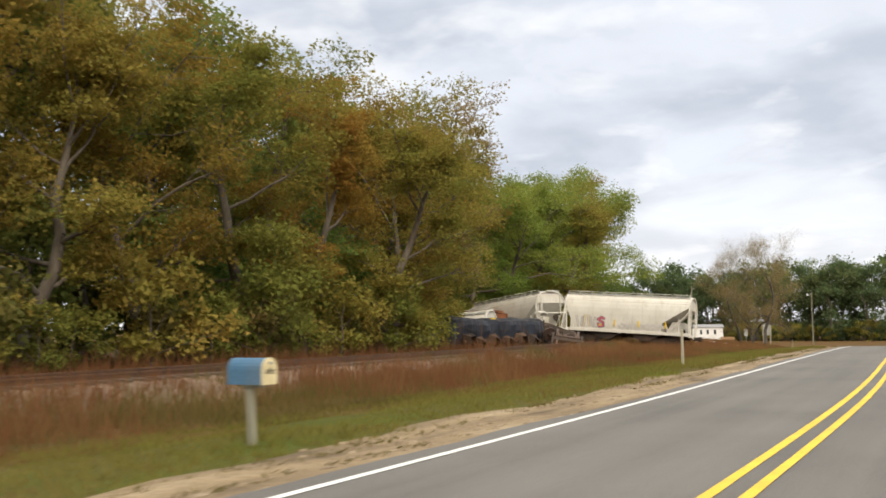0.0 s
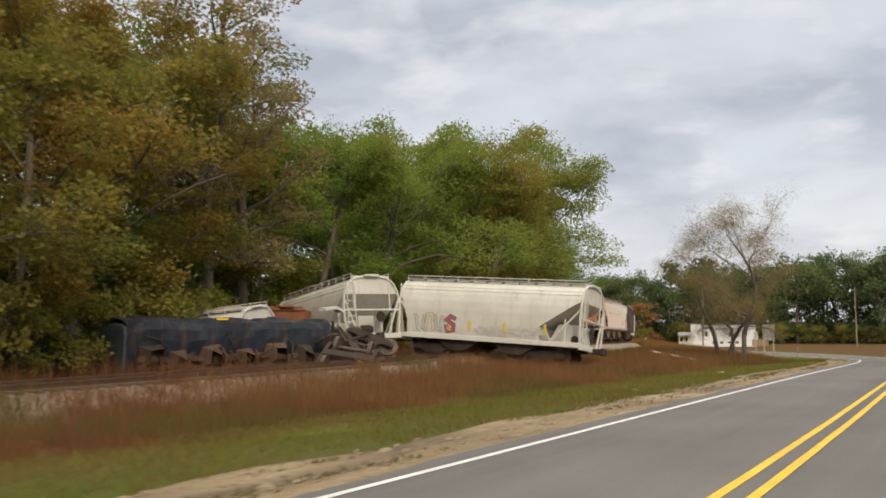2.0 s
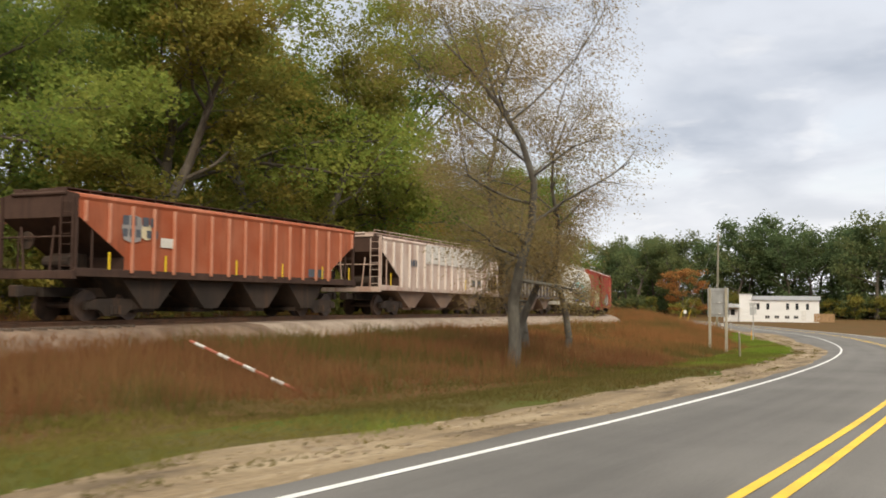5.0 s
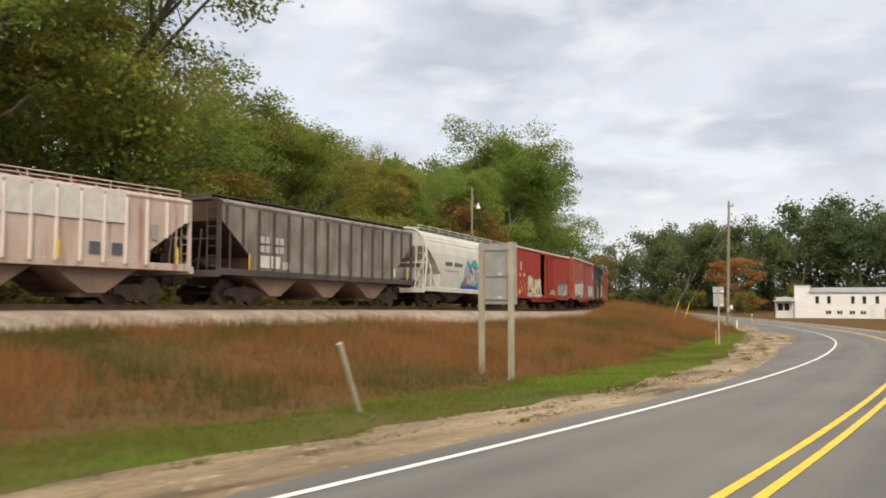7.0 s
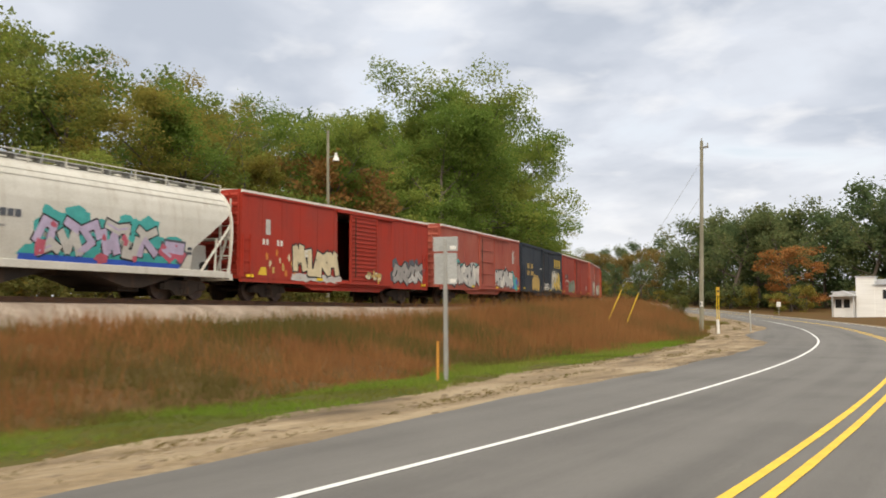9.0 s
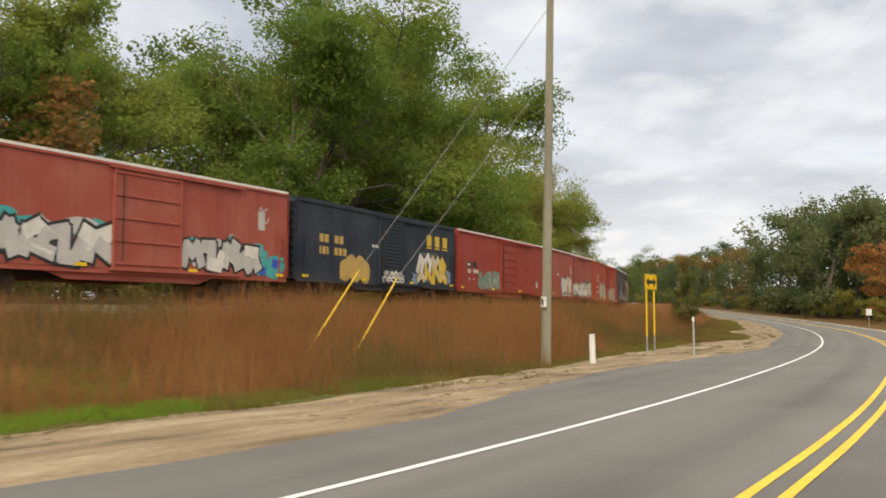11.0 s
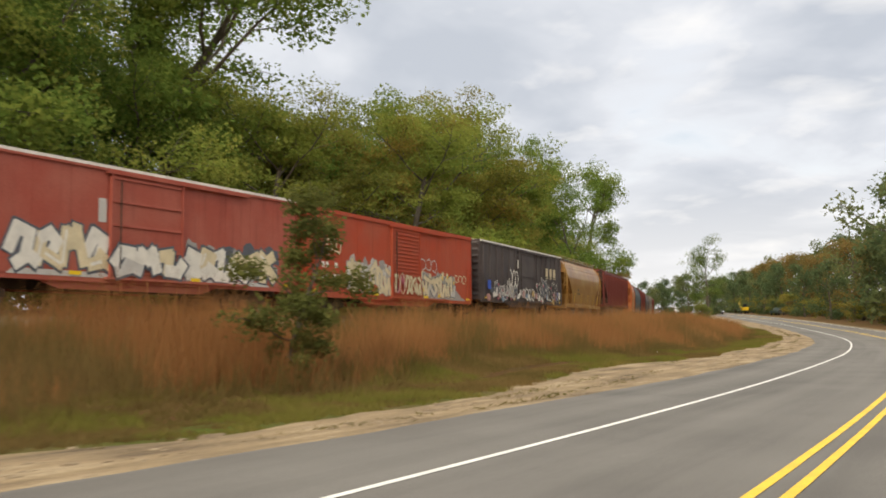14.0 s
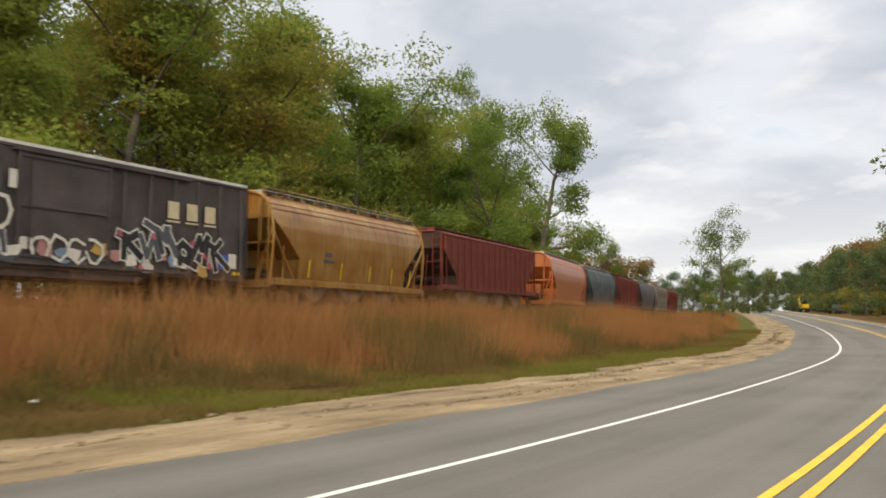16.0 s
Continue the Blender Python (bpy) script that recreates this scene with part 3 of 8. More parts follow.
    tri = np.stack([c + a * s * 1.25, c - a * s * 0.75 + b * s * 0.85, c - a * s * 0.75 - b * s * 0.85], 1).reshape(-1, 3)
    return (verts, faces), (tri.tolist(), np.arange(leaves * 3).reshape(-1, 3).tolist())


KINDS = {}


def tree_kind(name, leaf_material, label, *args, thing="tree", bark=None, **kw):
    (tv, tf), (lv, lfc) = grow(*args, **kw)
    KINDS[name] = (pydata("trunk", tv, tf, bark or M_BARK, True), pydata("crown", lv, lfc, leaf_material), label, thing, float(np.percentile(np.array(lv)[:, 2], 99.7)))


PLANTED = 0


def plant(kind, x, y, tall, wide=None, turn=None, group="", z=None):
    """Stands one tree of a kind on the ground, with its height in metres and a width factor."""
    global PLANTED
    PLANTED += 1
    tm, cm, label, thing, own = KINDS[kind]
    z = float(ground_z(np.array([[x, y]]))[0]) if z is None else z
    turn = (PLANTED * 137.5) % 360 if turn is None else turn
    s = tall / own
    w = s * (wide or 1.0)
    ob = empty(thing, Matrix.LocRotScale((x, y, z), Euler((0, 0, radians(turn))), (w, w, s)), label, thing, group)
    part("trunk", tm, None, ob)
    part("crown", cm, None, ob)
    return ob


tree_kind("oak_green", L_GREEN, "tall green oak with a broad leafy crown", 1, 18, 6.6, leaves=30000, pad=1.05)
tree_kind("oak_green_b", L_GREEN, "old green oak with crooked limbs and a layered crown", 21, 18, 7.2, fork=0.24, limbs=11, leaves=30000, pad=1.1, crook=0.2)
tree_kind("oak_olive", L_OLIVE, "tall oak turning olive and yellow in autumn", 2, 18, 6.0, fork=0.2, leaves=30000, pad=1.05)
tree_kind("oak_olive_b", L_OLIVE, "broad oak turning olive in autumn", 22, 18, 6.4, fork=0.16, limbs=13, leaves=30000, pad=1.0, crook=0.17)
tree_kind("oak_amber", L_AMBER, "tall oak with amber and brown autumn leaves", 3, 18, 6.2, fork=0.12, limbs=14, leaves=26000, pad=0.9)
tree_kind("tree_dark", L_DARK, "dark green woodland tree", 4, 18, 5.4, fork=0.14, limbs=11, boughs=5, sprays=4, leaves=9000, leaf=0.14, pad=1.15)
tree_kind("young_tree", L_DARK, "young dark woodland tree, leafy to the ground", 14, 7.5, 3.3, fork=0.03, limbs=10, boughs=4, sprays=3, leaves=4600, leaf=0.115, pad=0.85, low=0.0, flat=0.5)
tree_kind("tree_sparse", L_BROWN, "half-bare autumn tree with thin brown leaves", 5, 18, 3.9, fork=0.3, limbs=14, boughs=6, sprays=4, leaves=7500, leaf=0.07, pad=0.55, twiggy=2)
tree_kind("tree_slim", L_DARK, "slim young tree with open green crown", 6, 13, 3.6, fork=0.36, limbs=12, boughs=5, sprays=4, leaves=9000, leaf=0.085, pad=0.8, flat=0.5, crook=0.06)
tree_kind("bare_tree", L_BROWN, "tangled grey half-bare roadside tree", 7, 10, 3.3, fork=0.27, limbs=13, boughs=6, sprays=4, leaves=36000, leaf=0.021, pad=0.62, r0=0.14, crook=0.20, low=0.25, flat=0.6, twiggy=4, bark=M_BARK_PALE)
tree_kind("bare_tree_b", L_BROWN, "crooked grey half-bare roadside tree", 17, 10, 3.1, fork=0.24, limbs=13, boughs=6, sprays=4, leaves=34000, leaf=0.021, pad=0.62, r0=0.13, crook=0.24, low=0.2, flat=0.6, twiggy=4, bark=M_BARK_PALE)
tree_kind("shrub", L_OLIVE, "dense olive-brown shrub at the wood's edge", 8, 3.2, 1.9, fork=0.05, limbs=7, boughs=4, sprays=3, leaves=2200, leaf=0.08, pad=0.5, low=0.0, flat=0.5, thing="shrub")
tree_kind("brush", L_BRUSH, "dark tangled brush behind the track", 18, 2.6, 1.8, fork=0.04, limbs=6, boughs=4, sprays=2, leaves=1300, leaf=0.10, pad=0.5, low=0.0, flat=0.5, thing="shrub")
tree_kind("cedar", L_BRUSH, "small scrubby tree before the train", 12, 5.4, 2.2, fork=0.25, limbs=10, boughs=4, sprays=3, leaves=7000, leaf=0.055, pad=0.36, crook=0.22, flat=0.5)
tree_kind("maple_orange", L_ORANGE, "small orange autumn maple", 9, 9, 4.2, fork=0.18, limbs=10, boughs=5, sprays=3, leaves=6000, leaf=0.11, pad=0.75)
tree_kind("far_tree", L_HAZY_GREEN, "distant dark green woodland tree", 10, 18, 5.8, fork=0.03, limbs=12, boughs=4, sprays=2, leaves=4600, leaf=0.23, pad=1.7, low=0.0, flat=0.5)
tree_kind("far_olive", L_HAZY_OLIVE, "distant olive woodland tree", 11, 18, 5.8, fork=0.03, limbs=12, boughs=4, sprays=2, leaves=4600, leaf=0.23, pad=1.7, low=0.0, flat=0.5)
tree_kind("far_rust", L_FAR_RUST, "distant rust-brown autumn tree", 13, 14, 5.0, fork=0.03, limbs=11, boughs=4, sprays=2, leaves=4000, leaf=0.20, pad=1.4, low=0.0, flat=0.5)


def by_rail(y, w):
    """Place at world y-station of the track, w metres to the left of it."""
    k = int(np.abs(RAIL[:, 1] - y).argmin())
    return tuple(RAIL[k, :2] + RAIL_N[k] * w)


def by_road(y, u):
    k = int(np.abs(ROAD[:, 1] - y).argmin())
    return tuple(ROAD[k, :2] + ROAD_N[k] * u)


FAR_WOODS = collections.defaultdict(lambda: ([], [], [0]))


def far(kind, x, y, tall, wide=1.0):
    """Adds a tree to the joined woods in the distance."""
    tm, cm, _, _, own = KINDS[kind]
    g = float(ground_z(np.array([[x, y]]))[0])
    an, s = rng.uniform(0, 6.28), tall / own
    ca, sa = math.cos(an) * s * wide, math.sin(an) * s * wide
    for me in (tm, cm):
        co = np.empty(len(me.vertices) * 3, np.float32)
        me.vertices.foreach_get("co", co)
        co = co.reshape(-1, 3)
        vs, fs, n = FAR_WOODS[me.materials[0].name]
        vs.append(np.stack([x + co[:, 0] * ca - co[:, 1] * sa, y + co[:, 0] * sa + co[:, 1] * ca, g + co[:, 2] * s], 1))
        fs += [tuple(v + n[0] for v in f.vertices) for f in me.polygons]
        n[0] += len(co)


rng = random.Random(5)
WOODS = "trees of the wood behind the track"
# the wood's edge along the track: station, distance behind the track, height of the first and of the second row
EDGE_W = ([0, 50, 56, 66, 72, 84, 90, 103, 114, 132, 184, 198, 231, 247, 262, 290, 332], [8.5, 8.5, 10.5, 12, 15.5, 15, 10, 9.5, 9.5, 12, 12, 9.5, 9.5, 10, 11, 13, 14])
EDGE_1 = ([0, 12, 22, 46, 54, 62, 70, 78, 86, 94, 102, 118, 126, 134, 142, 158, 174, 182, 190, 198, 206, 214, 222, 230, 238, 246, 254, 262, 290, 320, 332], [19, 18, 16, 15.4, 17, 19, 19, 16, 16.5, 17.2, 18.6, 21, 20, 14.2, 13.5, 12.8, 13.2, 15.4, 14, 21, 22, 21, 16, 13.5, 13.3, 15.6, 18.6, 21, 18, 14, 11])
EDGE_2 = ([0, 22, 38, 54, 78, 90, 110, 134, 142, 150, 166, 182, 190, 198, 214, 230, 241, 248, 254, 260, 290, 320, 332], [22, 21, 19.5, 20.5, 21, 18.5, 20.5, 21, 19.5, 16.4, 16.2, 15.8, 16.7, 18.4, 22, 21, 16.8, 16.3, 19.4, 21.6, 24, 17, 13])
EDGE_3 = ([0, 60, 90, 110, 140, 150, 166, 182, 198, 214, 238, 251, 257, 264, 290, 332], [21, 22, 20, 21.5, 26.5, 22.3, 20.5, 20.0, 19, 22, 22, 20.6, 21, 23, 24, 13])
KINDS_BY = ((56, ("oak_amber", "oak_olive", "oak_amber", "oak_olive_b")), (70, ("oak_olive", "oak_amber", "oak_olive_b")), (88, ("oak_olive_b", "oak_green", "oak_olive")),
            (128, ("oak_green", "oak_olive_b", "oak_green_b")), (180, ("oak_green", "oak_olive", "oak_green_b", "oak_olive_b")), (232, ("oak_green_b", "oak_green", "oak_green", "oak_green_b")),
            (262, ("oak_olive", "oak_green", "oak_olive_b")), (284, ("oak_green_b", "oak_green")), (400, ("oak_olive", "oak_green_b", "oak_amber")))
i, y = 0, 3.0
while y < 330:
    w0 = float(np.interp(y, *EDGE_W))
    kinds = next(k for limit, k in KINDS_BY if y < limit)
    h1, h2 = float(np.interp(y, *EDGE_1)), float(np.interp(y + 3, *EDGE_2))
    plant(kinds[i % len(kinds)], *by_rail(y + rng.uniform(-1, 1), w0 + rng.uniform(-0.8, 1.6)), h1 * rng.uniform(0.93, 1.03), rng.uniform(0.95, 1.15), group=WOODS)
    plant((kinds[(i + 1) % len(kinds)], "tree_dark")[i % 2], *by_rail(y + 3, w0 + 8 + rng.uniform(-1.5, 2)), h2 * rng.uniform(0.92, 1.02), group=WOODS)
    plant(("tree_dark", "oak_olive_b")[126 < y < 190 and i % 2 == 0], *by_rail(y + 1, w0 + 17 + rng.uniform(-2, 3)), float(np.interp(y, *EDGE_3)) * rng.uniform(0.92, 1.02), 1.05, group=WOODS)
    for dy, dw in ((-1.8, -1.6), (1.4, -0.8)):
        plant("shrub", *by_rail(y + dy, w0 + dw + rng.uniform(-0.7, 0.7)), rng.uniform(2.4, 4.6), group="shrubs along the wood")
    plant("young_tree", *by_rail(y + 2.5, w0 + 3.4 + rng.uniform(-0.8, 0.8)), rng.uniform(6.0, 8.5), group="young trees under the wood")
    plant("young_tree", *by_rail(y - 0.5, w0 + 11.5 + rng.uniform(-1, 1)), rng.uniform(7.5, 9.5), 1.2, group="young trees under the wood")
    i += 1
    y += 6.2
plant("tree_sparse", -38.3, 66.5, 21.5, 1.15, group=WOODS)
plant("tree_sparse", -41.0, 71.5, 19.5, group=WOODS)
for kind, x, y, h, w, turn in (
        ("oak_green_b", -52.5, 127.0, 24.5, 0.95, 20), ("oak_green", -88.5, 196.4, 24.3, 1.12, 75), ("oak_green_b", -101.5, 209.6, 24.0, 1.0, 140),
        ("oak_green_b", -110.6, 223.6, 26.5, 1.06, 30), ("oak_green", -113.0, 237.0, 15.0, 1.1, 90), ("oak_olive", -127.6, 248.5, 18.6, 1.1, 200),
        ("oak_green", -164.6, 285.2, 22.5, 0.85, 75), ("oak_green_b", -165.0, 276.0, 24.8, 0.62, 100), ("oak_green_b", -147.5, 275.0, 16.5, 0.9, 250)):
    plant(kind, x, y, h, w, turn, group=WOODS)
plant("maple_orange", -163, 283, 7.5, 1.3, group=WOODS)
plant("maple_orange", -176, 295, 7.0, 1.4, group=WOODS)
plant("maple_orange", *by_rail(178, 11.5), 11.0, group=WOODS)
plant("tree_slim", -171, 313.5, 13.6, 1.05)
plant("young_tree", -168.5, 310.5, 3.6, 1.3, group="young trees under the wood")
ROADSIDE = "half-bare trees between road and track"
for kind, x, y, h, turn in (("bare_tree", -19.0, 95.7, 11.4, 15), ("bare_tree_b", -20.5, 98.1, 10.4, 160), ("bare_tree", -22.4, 101.6, 10.8, 250), ("bare_tree_b", -21.9, 103.2, 10.0, 80)):
    plant(kind, x, y, h, 1.0, turn, group=ROADSIDE)
plant("cedar", -76.2, 218.9, 4.4, 1.1, 100)
plant("brush", -75.9, 219.1, 1.5, 0.8)
# woods beyond the house and right of the road
for i in range(30):
    x, y = by_road(281 + i * 1.75, -9 - (i * 7 % 31))
    if math.hypot(x + 104.4, y - 292.0) > 11:          # clear of the orange maple
        far(("far_olive", "far_tree", "far_tree")[i % 3], x, y, rng.uniform(18.2, 22.6) if i < 27 else 13.5)
for i in range(34):
    u = 9 + (i * 5 % 19)
    far(("far_tree", "far_rust", "far_olive", "far_tree")[i % 4], *by_road(334 + i * 4.5, -u), (12.2 + (u - 9) * 0.36) * rng.uniform(0.85, 1.05))
for i in range(36):
    far(("far_tree", "far_tree", "far_olive")[i % 3], -96 + i * 4.2 + rng.uniform(-2, 2), 312 + (i * 5 % 13) - i * 0.9, rng.uniform(20.3, 25.8))
plant("maple_orange", -104.4, 294.3, 11.6, 1.15, group=WOODS)
# woods beyond the end of the train
for kind, x, y, h in (("far_rust", -229.2, 324.7, 12.5), ("far_rust", -222.0, 329.0, 10.5), ("far_rust", -228.7, 333.7, 12.6), ("far_rust", -230.0, 339.2, 11.6), ("far_tree", -236.0, 343.0, 10.4),
                      ("far_tree", -235.5, 349.1, 9.6), ("far_olive", -238.0, 354.0, 9.2), ("far_tree", -241.0, 358.8, 9.6), ("far_tree", -246.0, 364.0, 8.8), ("far_tree", -219.0, 317.0, 12.0)):
    far(kind, x, y, h)
far("tree_slim", -220.7, 325.6, 16.2, 0.9)
# woods between track and road, far ahead
for i in range(26):
    far(("far_tree", "far_olive")[i % 2], -215 - (i * 9 % 70) - i * 2, 352 + i * 4 + (i * 7 % 11), rng.uniform(5.5, 8.5) if i < 3 else rng.uniform(7.5, 11.5))
for i in range(30):
    far("shrub", *by_road(276 + i * 5.2, -8.5 - (i * 7 % 9)), rng.uniform(3.0, 5.5))
for i in range(22):
    far("shrub", -98 + i * 5.3 + rng.uniform(-1, 1), 309 - i * 0.9 - (i * 3 % 5), rng.uniform(4, 7))
for i in range(60):
    plant("brush", *by_rail(98 + i * 3.7, 5.2 + (i * 5 % 4) * 0.6), rng.uniform(2.0, 3.0), group="brush behind the track")
for i in range(50):
    plant("brush", *by_rail(94 + i * 3.9, 9.5 + (i * 7 % 5) * 0.5), rng.uniform(3.4, 4.7), 0.9, group="brush behind the track")
for i in range(30):
    plant("brush", *by_rail(2 + i * 3.1, (8.2 if i < 14 else 12.5 if i < 20 else 17.5) + (i * 7 % 5) * 0.6), rng.uniform(2.4, 3.9), group="brush behind the track")
for i in range(26):
    far(("far_tree", "tree_dark")[i % 2], -100 + i * 5.6, 324 + (i * 5 % 9) - i * 0.8, rng.uniform(22.0, 26.8), 1.1)
vs, fs, ms, slots, base = [], [], [], [], 0
for name, (v, f, n) in FAR_WOODS.items():
    vs += v
    fs += [tuple(q + base for q in face) for face in f]
    ms += [len(slots)] * len(f)
    slots.append(bpy.data.materials[name])
    base += n[0]
far_woods = pydata("far_woods", np.concatenate(vs).tolist(), fs, slots)
far_woods.polygons.foreach_set("material_index", ms)
tagged(new("far_woods", far_woods), "dense dark green and rust-brown woods in the distance", "woods", kind="stuff")

# ---------------------------------------------------------------- rolling stock
def paint_mat(name, base, faded, rust=(0.10, 0.045, 0.025), streak=0.5, rough=0.6):
    """Old car paint: faded in patches, with rust streaks that run down the side."""
    m = bpy.data.materials.new(name)
    m.use_nodes = True
    n, l = m.node_tree.nodes, m.node_tree.links
    b = n["Principled BSDF"]
    co = n.new("ShaderNodeTexCoord")
    big, run, fine = n.new("ShaderNodeTexNoise"), n.new("ShaderNodeTexNoise"), n.new("ShaderNodeTexNoise")
    mp = n.new("ShaderNodeMapping")
    mp.inputs["Scale"].default_value = (1.0, 1.0, 0.12)
    big.inputs["Scale"].default_value, big.inputs["Detail"].default_value = 0.7, 6
    run.inputs["Scale"].default_value, run.inputs["Detail"].default_value = 3.2, 6
    fine.inputs["Scale"].default_value, fine.inputs["Detail"].default_value = 26, 4
    l.new(co.outputs["Object"], big.inputs["Vector"])
    l.new(co.outputs["Object"], mp.inputs["Vector"])
    l.new(mp.outputs["Vector"], run.inputs["Vector"])
    l.new(co.outputs["Object"], fine.inputs["Vector"])
    r1, r2 = n.new("ShaderNodeValToRGB"), n.new("ShaderNodeValToRGB")
    r1.color_ramp.elements[0].position, r1.color_ramp.elements[0].color = 0.35, (*base, 1)
    r1.color_ramp.elements[1].position, r1.color_ramp.elements[1].color = 0.68, (*faded, 1)
    r2.color_ramp.elements[0].position, r2.color_ramp.elements[0].color = 0.52, (0, 0, 0, 1)
    r2.color_ramp.elements[1].position, r2.color_ramp.elements[1].color = 0.74, (streak, streak, streak, 1)
    l.new(big.outputs["Fac"], r1.inputs["Fac"])
    l.new(run.outputs["Fac"], r2.inputs["Fac"])
    mx, gr = n.new("ShaderNodeMix"), n.new("ShaderNodeMix")
    mx.data_type = gr.data_type = "RGBA"
    gr.blend_type = "OVERLAY"
    gr.inputs["Factor"].default_value = 0.3
    l.new(r2.outputs["Color"], mx.inputs["Factor"])
    l.new(r1.outputs["Color"], mx.inputs["A"])
    mx.inputs["B"].default_value = (*rust, 1)
    l.new(mx.outputs["Result"], gr.inputs["A"])
    l.new(fine.outputs["Fac"], gr.inputs["B"])
    l.new(gr.outputs["Result"], b.inputs["Base Color"])
    b.inputs["Roughness"].default_value = rough
    b.inputs["Specular IOR Level"].default_value = 0.5 if rough < 0.5 else 0.22
    bp = n.new("ShaderNodeBump")
    bp.inputs["Strength"].default_value, bp.inputs["Distance"].default_value = 0.12, 0.02
    l.new(big.outputs["Fac"], bp.inputs["Height"])
    l.new(bp.outputs["Normal"], b.inputs["Normal"])
    return m


def plain(name, c, rough=0.6, metal=0.0):
    return mat(name, c, tuple(x * 0.82 for x in c), rough, metal, scale=2.5, fine=35, bump=0.08)


P_ORANGE = paint_mat("faded_orange_paint", (0.35, 0.085, 0.035), (0.42, 0.14, 0.075))
# the same orange made paler: light and sheen on the ribs, put into colour
P_ORANGE_RIB_LIT = paint_mat("pale_orange_paint", (0.54, 0.27, 0.18), (0.46, 0.14, 0.07))
P_PINK_RIB = paint_mat("chalk_white_paint", (0.72, 0.66, 0.60), (0.62, 0.52, 0.46))
P_PINK = paint_mat("chalky_white_paint_over_rust", (0.56, 0.455, 0.39), (0.46, 0.335, 0.27), (0.29, 0.13, 0.09), 0.8)
P_GREY = paint_mat("sooty_grey_paint", (0.175, 0.153, 0.125), (0.32, 0.29, 0.24), (0.095, 0.058, 0.048), 0.8)
P_CREAM = paint_mat("dirty_white_paint", (0.61, 0.59, 0.53), (0.53, 0.51, 0.45), (0.35, 0.29, 0.22), 0.35, 0.6)
P_RED = paint_mat("red_boxcar_paint", (0.37, 0.036, 0.020), (0.31, 0.045, 0.03), (0.14, 0.03, 0.025), 0.4)
P_BROWN = paint_mat("faded_boxcar_red_paint", (0.335, 0.074, 0.050), (0.38, 0.112, 0.078), (0.16, 0.04, 0.03), 0.35)
P_DEEP = paint_mat("oxide_red_paint", (0.30, 0.045, 0.028), (0.33, 0.063, 0.043), (0.13, 0.03, 0.025), 0.35)
P_VERMILION = paint_mat("vermilion_paint", (0.41, 0.062, 0.026), (0.38, 0.085, 0.045), (0.22, 0.06, 0.035), 0.35)
P_NAVY = paint_mat("navy_paint", (0.020, 0.028, 0.042), (0.04, 0.05, 0.062), (0.05, 0.035, 0.03), 0.25)
P_BLACK = paint_mat("weathered_black_paint", (0.062, 0.052, 0.052), (0.105, 0.09, 0.088), (0.10, 0.055, 0.04), 0.4)
P_TAN = paint_mat("rust_streaked_tan_paint", (0.27, 0.11, 0.016), (0.37, 0.225, 0.075), (0.15, 0.055, 0.018), 1.0, 0.34)
P_MAROON = paint_mat("maroon_paint", (0.16, 0.036, 0.028), (0.20, 0.055, 0.042), (0.09, 0.026, 0.022), 0.5)
P_RUSTY = paint_mat("rusty_orange_paint", (0.42, 0.11, 0.03), (0.41, 0.145, 0.05), (0.28, 0.08, 0.025), 0.6, 0.36)
P_RUST_BROWN = paint_mat("rust_brown_paint", (0.20, 0.075, 0.035), (0.26, 0.11, 0.055), (0.12, 0.05, 0.03), 0.6)
# rust brown darkened to carry the shade of the open car ends
P_SHADED_RUST_END = paint_mat("rusty_dark_end_sheet", (0.055, 0.032, 0.024), (0.085, 0.05, 0.038), (0.03, 0.02, 0.016), 0.6, 0.8)
P_TEAL = paint_mat("dark_teal_paint", (0.04, 0.055, 0.06), (0.10, 0.12, 0.125), (0.07, 0.05, 0.04), 0.4)
P_WRECK = paint_mat("scorched_blue_black_paint", (0.012, 0.014, 0.020), (0.028, 0.034, 0.047), (0.09, 0.055, 0.04), 0.8)
M_UNDER = paint_mat("grimy_underframe", (0.028, 0.023, 0.019), (0.055, 0.040, 0.031), (0.11, 0.058, 0.034), 0.5, 0.8)
M_BAY = paint_mat("dusty_hopper_bay", (0.25, 0.165, 0.118), (0.165, 0.12, 0.095), (0.24, 0.135, 0.088), 0.5, 0.8)
M_WHEEL = mat("wheel_steel", (0.12, 0.08, 0.06), (0.07, 0.05, 0.042), 0.5, 0.5, scale=4)
M_GALV = plain("galvanized_steel", (0.52, 0.52, 0.50), 0.5, 0.3)
M_ROOF_PALE = plain("pale_weathered_roof", (0.72, 0.69, 0.63), 0.6)
# near-black that stands for the shade inside a car
M_UNLIT_INTERIOR = plain("dark_interior", (0.012, 0.011, 0.010), 0.95)
G = {k: plain(k + "_spray_paint", c, 0.5) for k, c in dict(
    white=(0.74, 0.71, 0.63), cream=(0.66, 0.56, 0.36), black=(0.02, 0.02, 0.022), teal=(0.05, 0.38, 0.36), blue=(0.03, 0.10, 0.50),
    lilac=(0.50, 0.42, 0.58), pink=(0.52, 0.11, 0.16), yellow=(0.72, 0.48, 0.04), grey=(0.33, 0.31, 0.29), green=(0.10, 0.24, 0.15),
    ochre=(0.55, 0.36, 0.10), slate=(0.09, 0.10, 0.12), orange=(0.62, 0.22, 0.03), sky=(0.22, 0.32, 0.42), sage=(0.21, 0.27, 0.20), rose=(0.46, 0.24, 0.22), silver=(0.54, 0.52, 0.48), chalk=(0.66, 0.62, 0.56)).items()}
R_STRIP = plain("yellow_reflector", (0.85, 0.58, 0.02), 0.4)


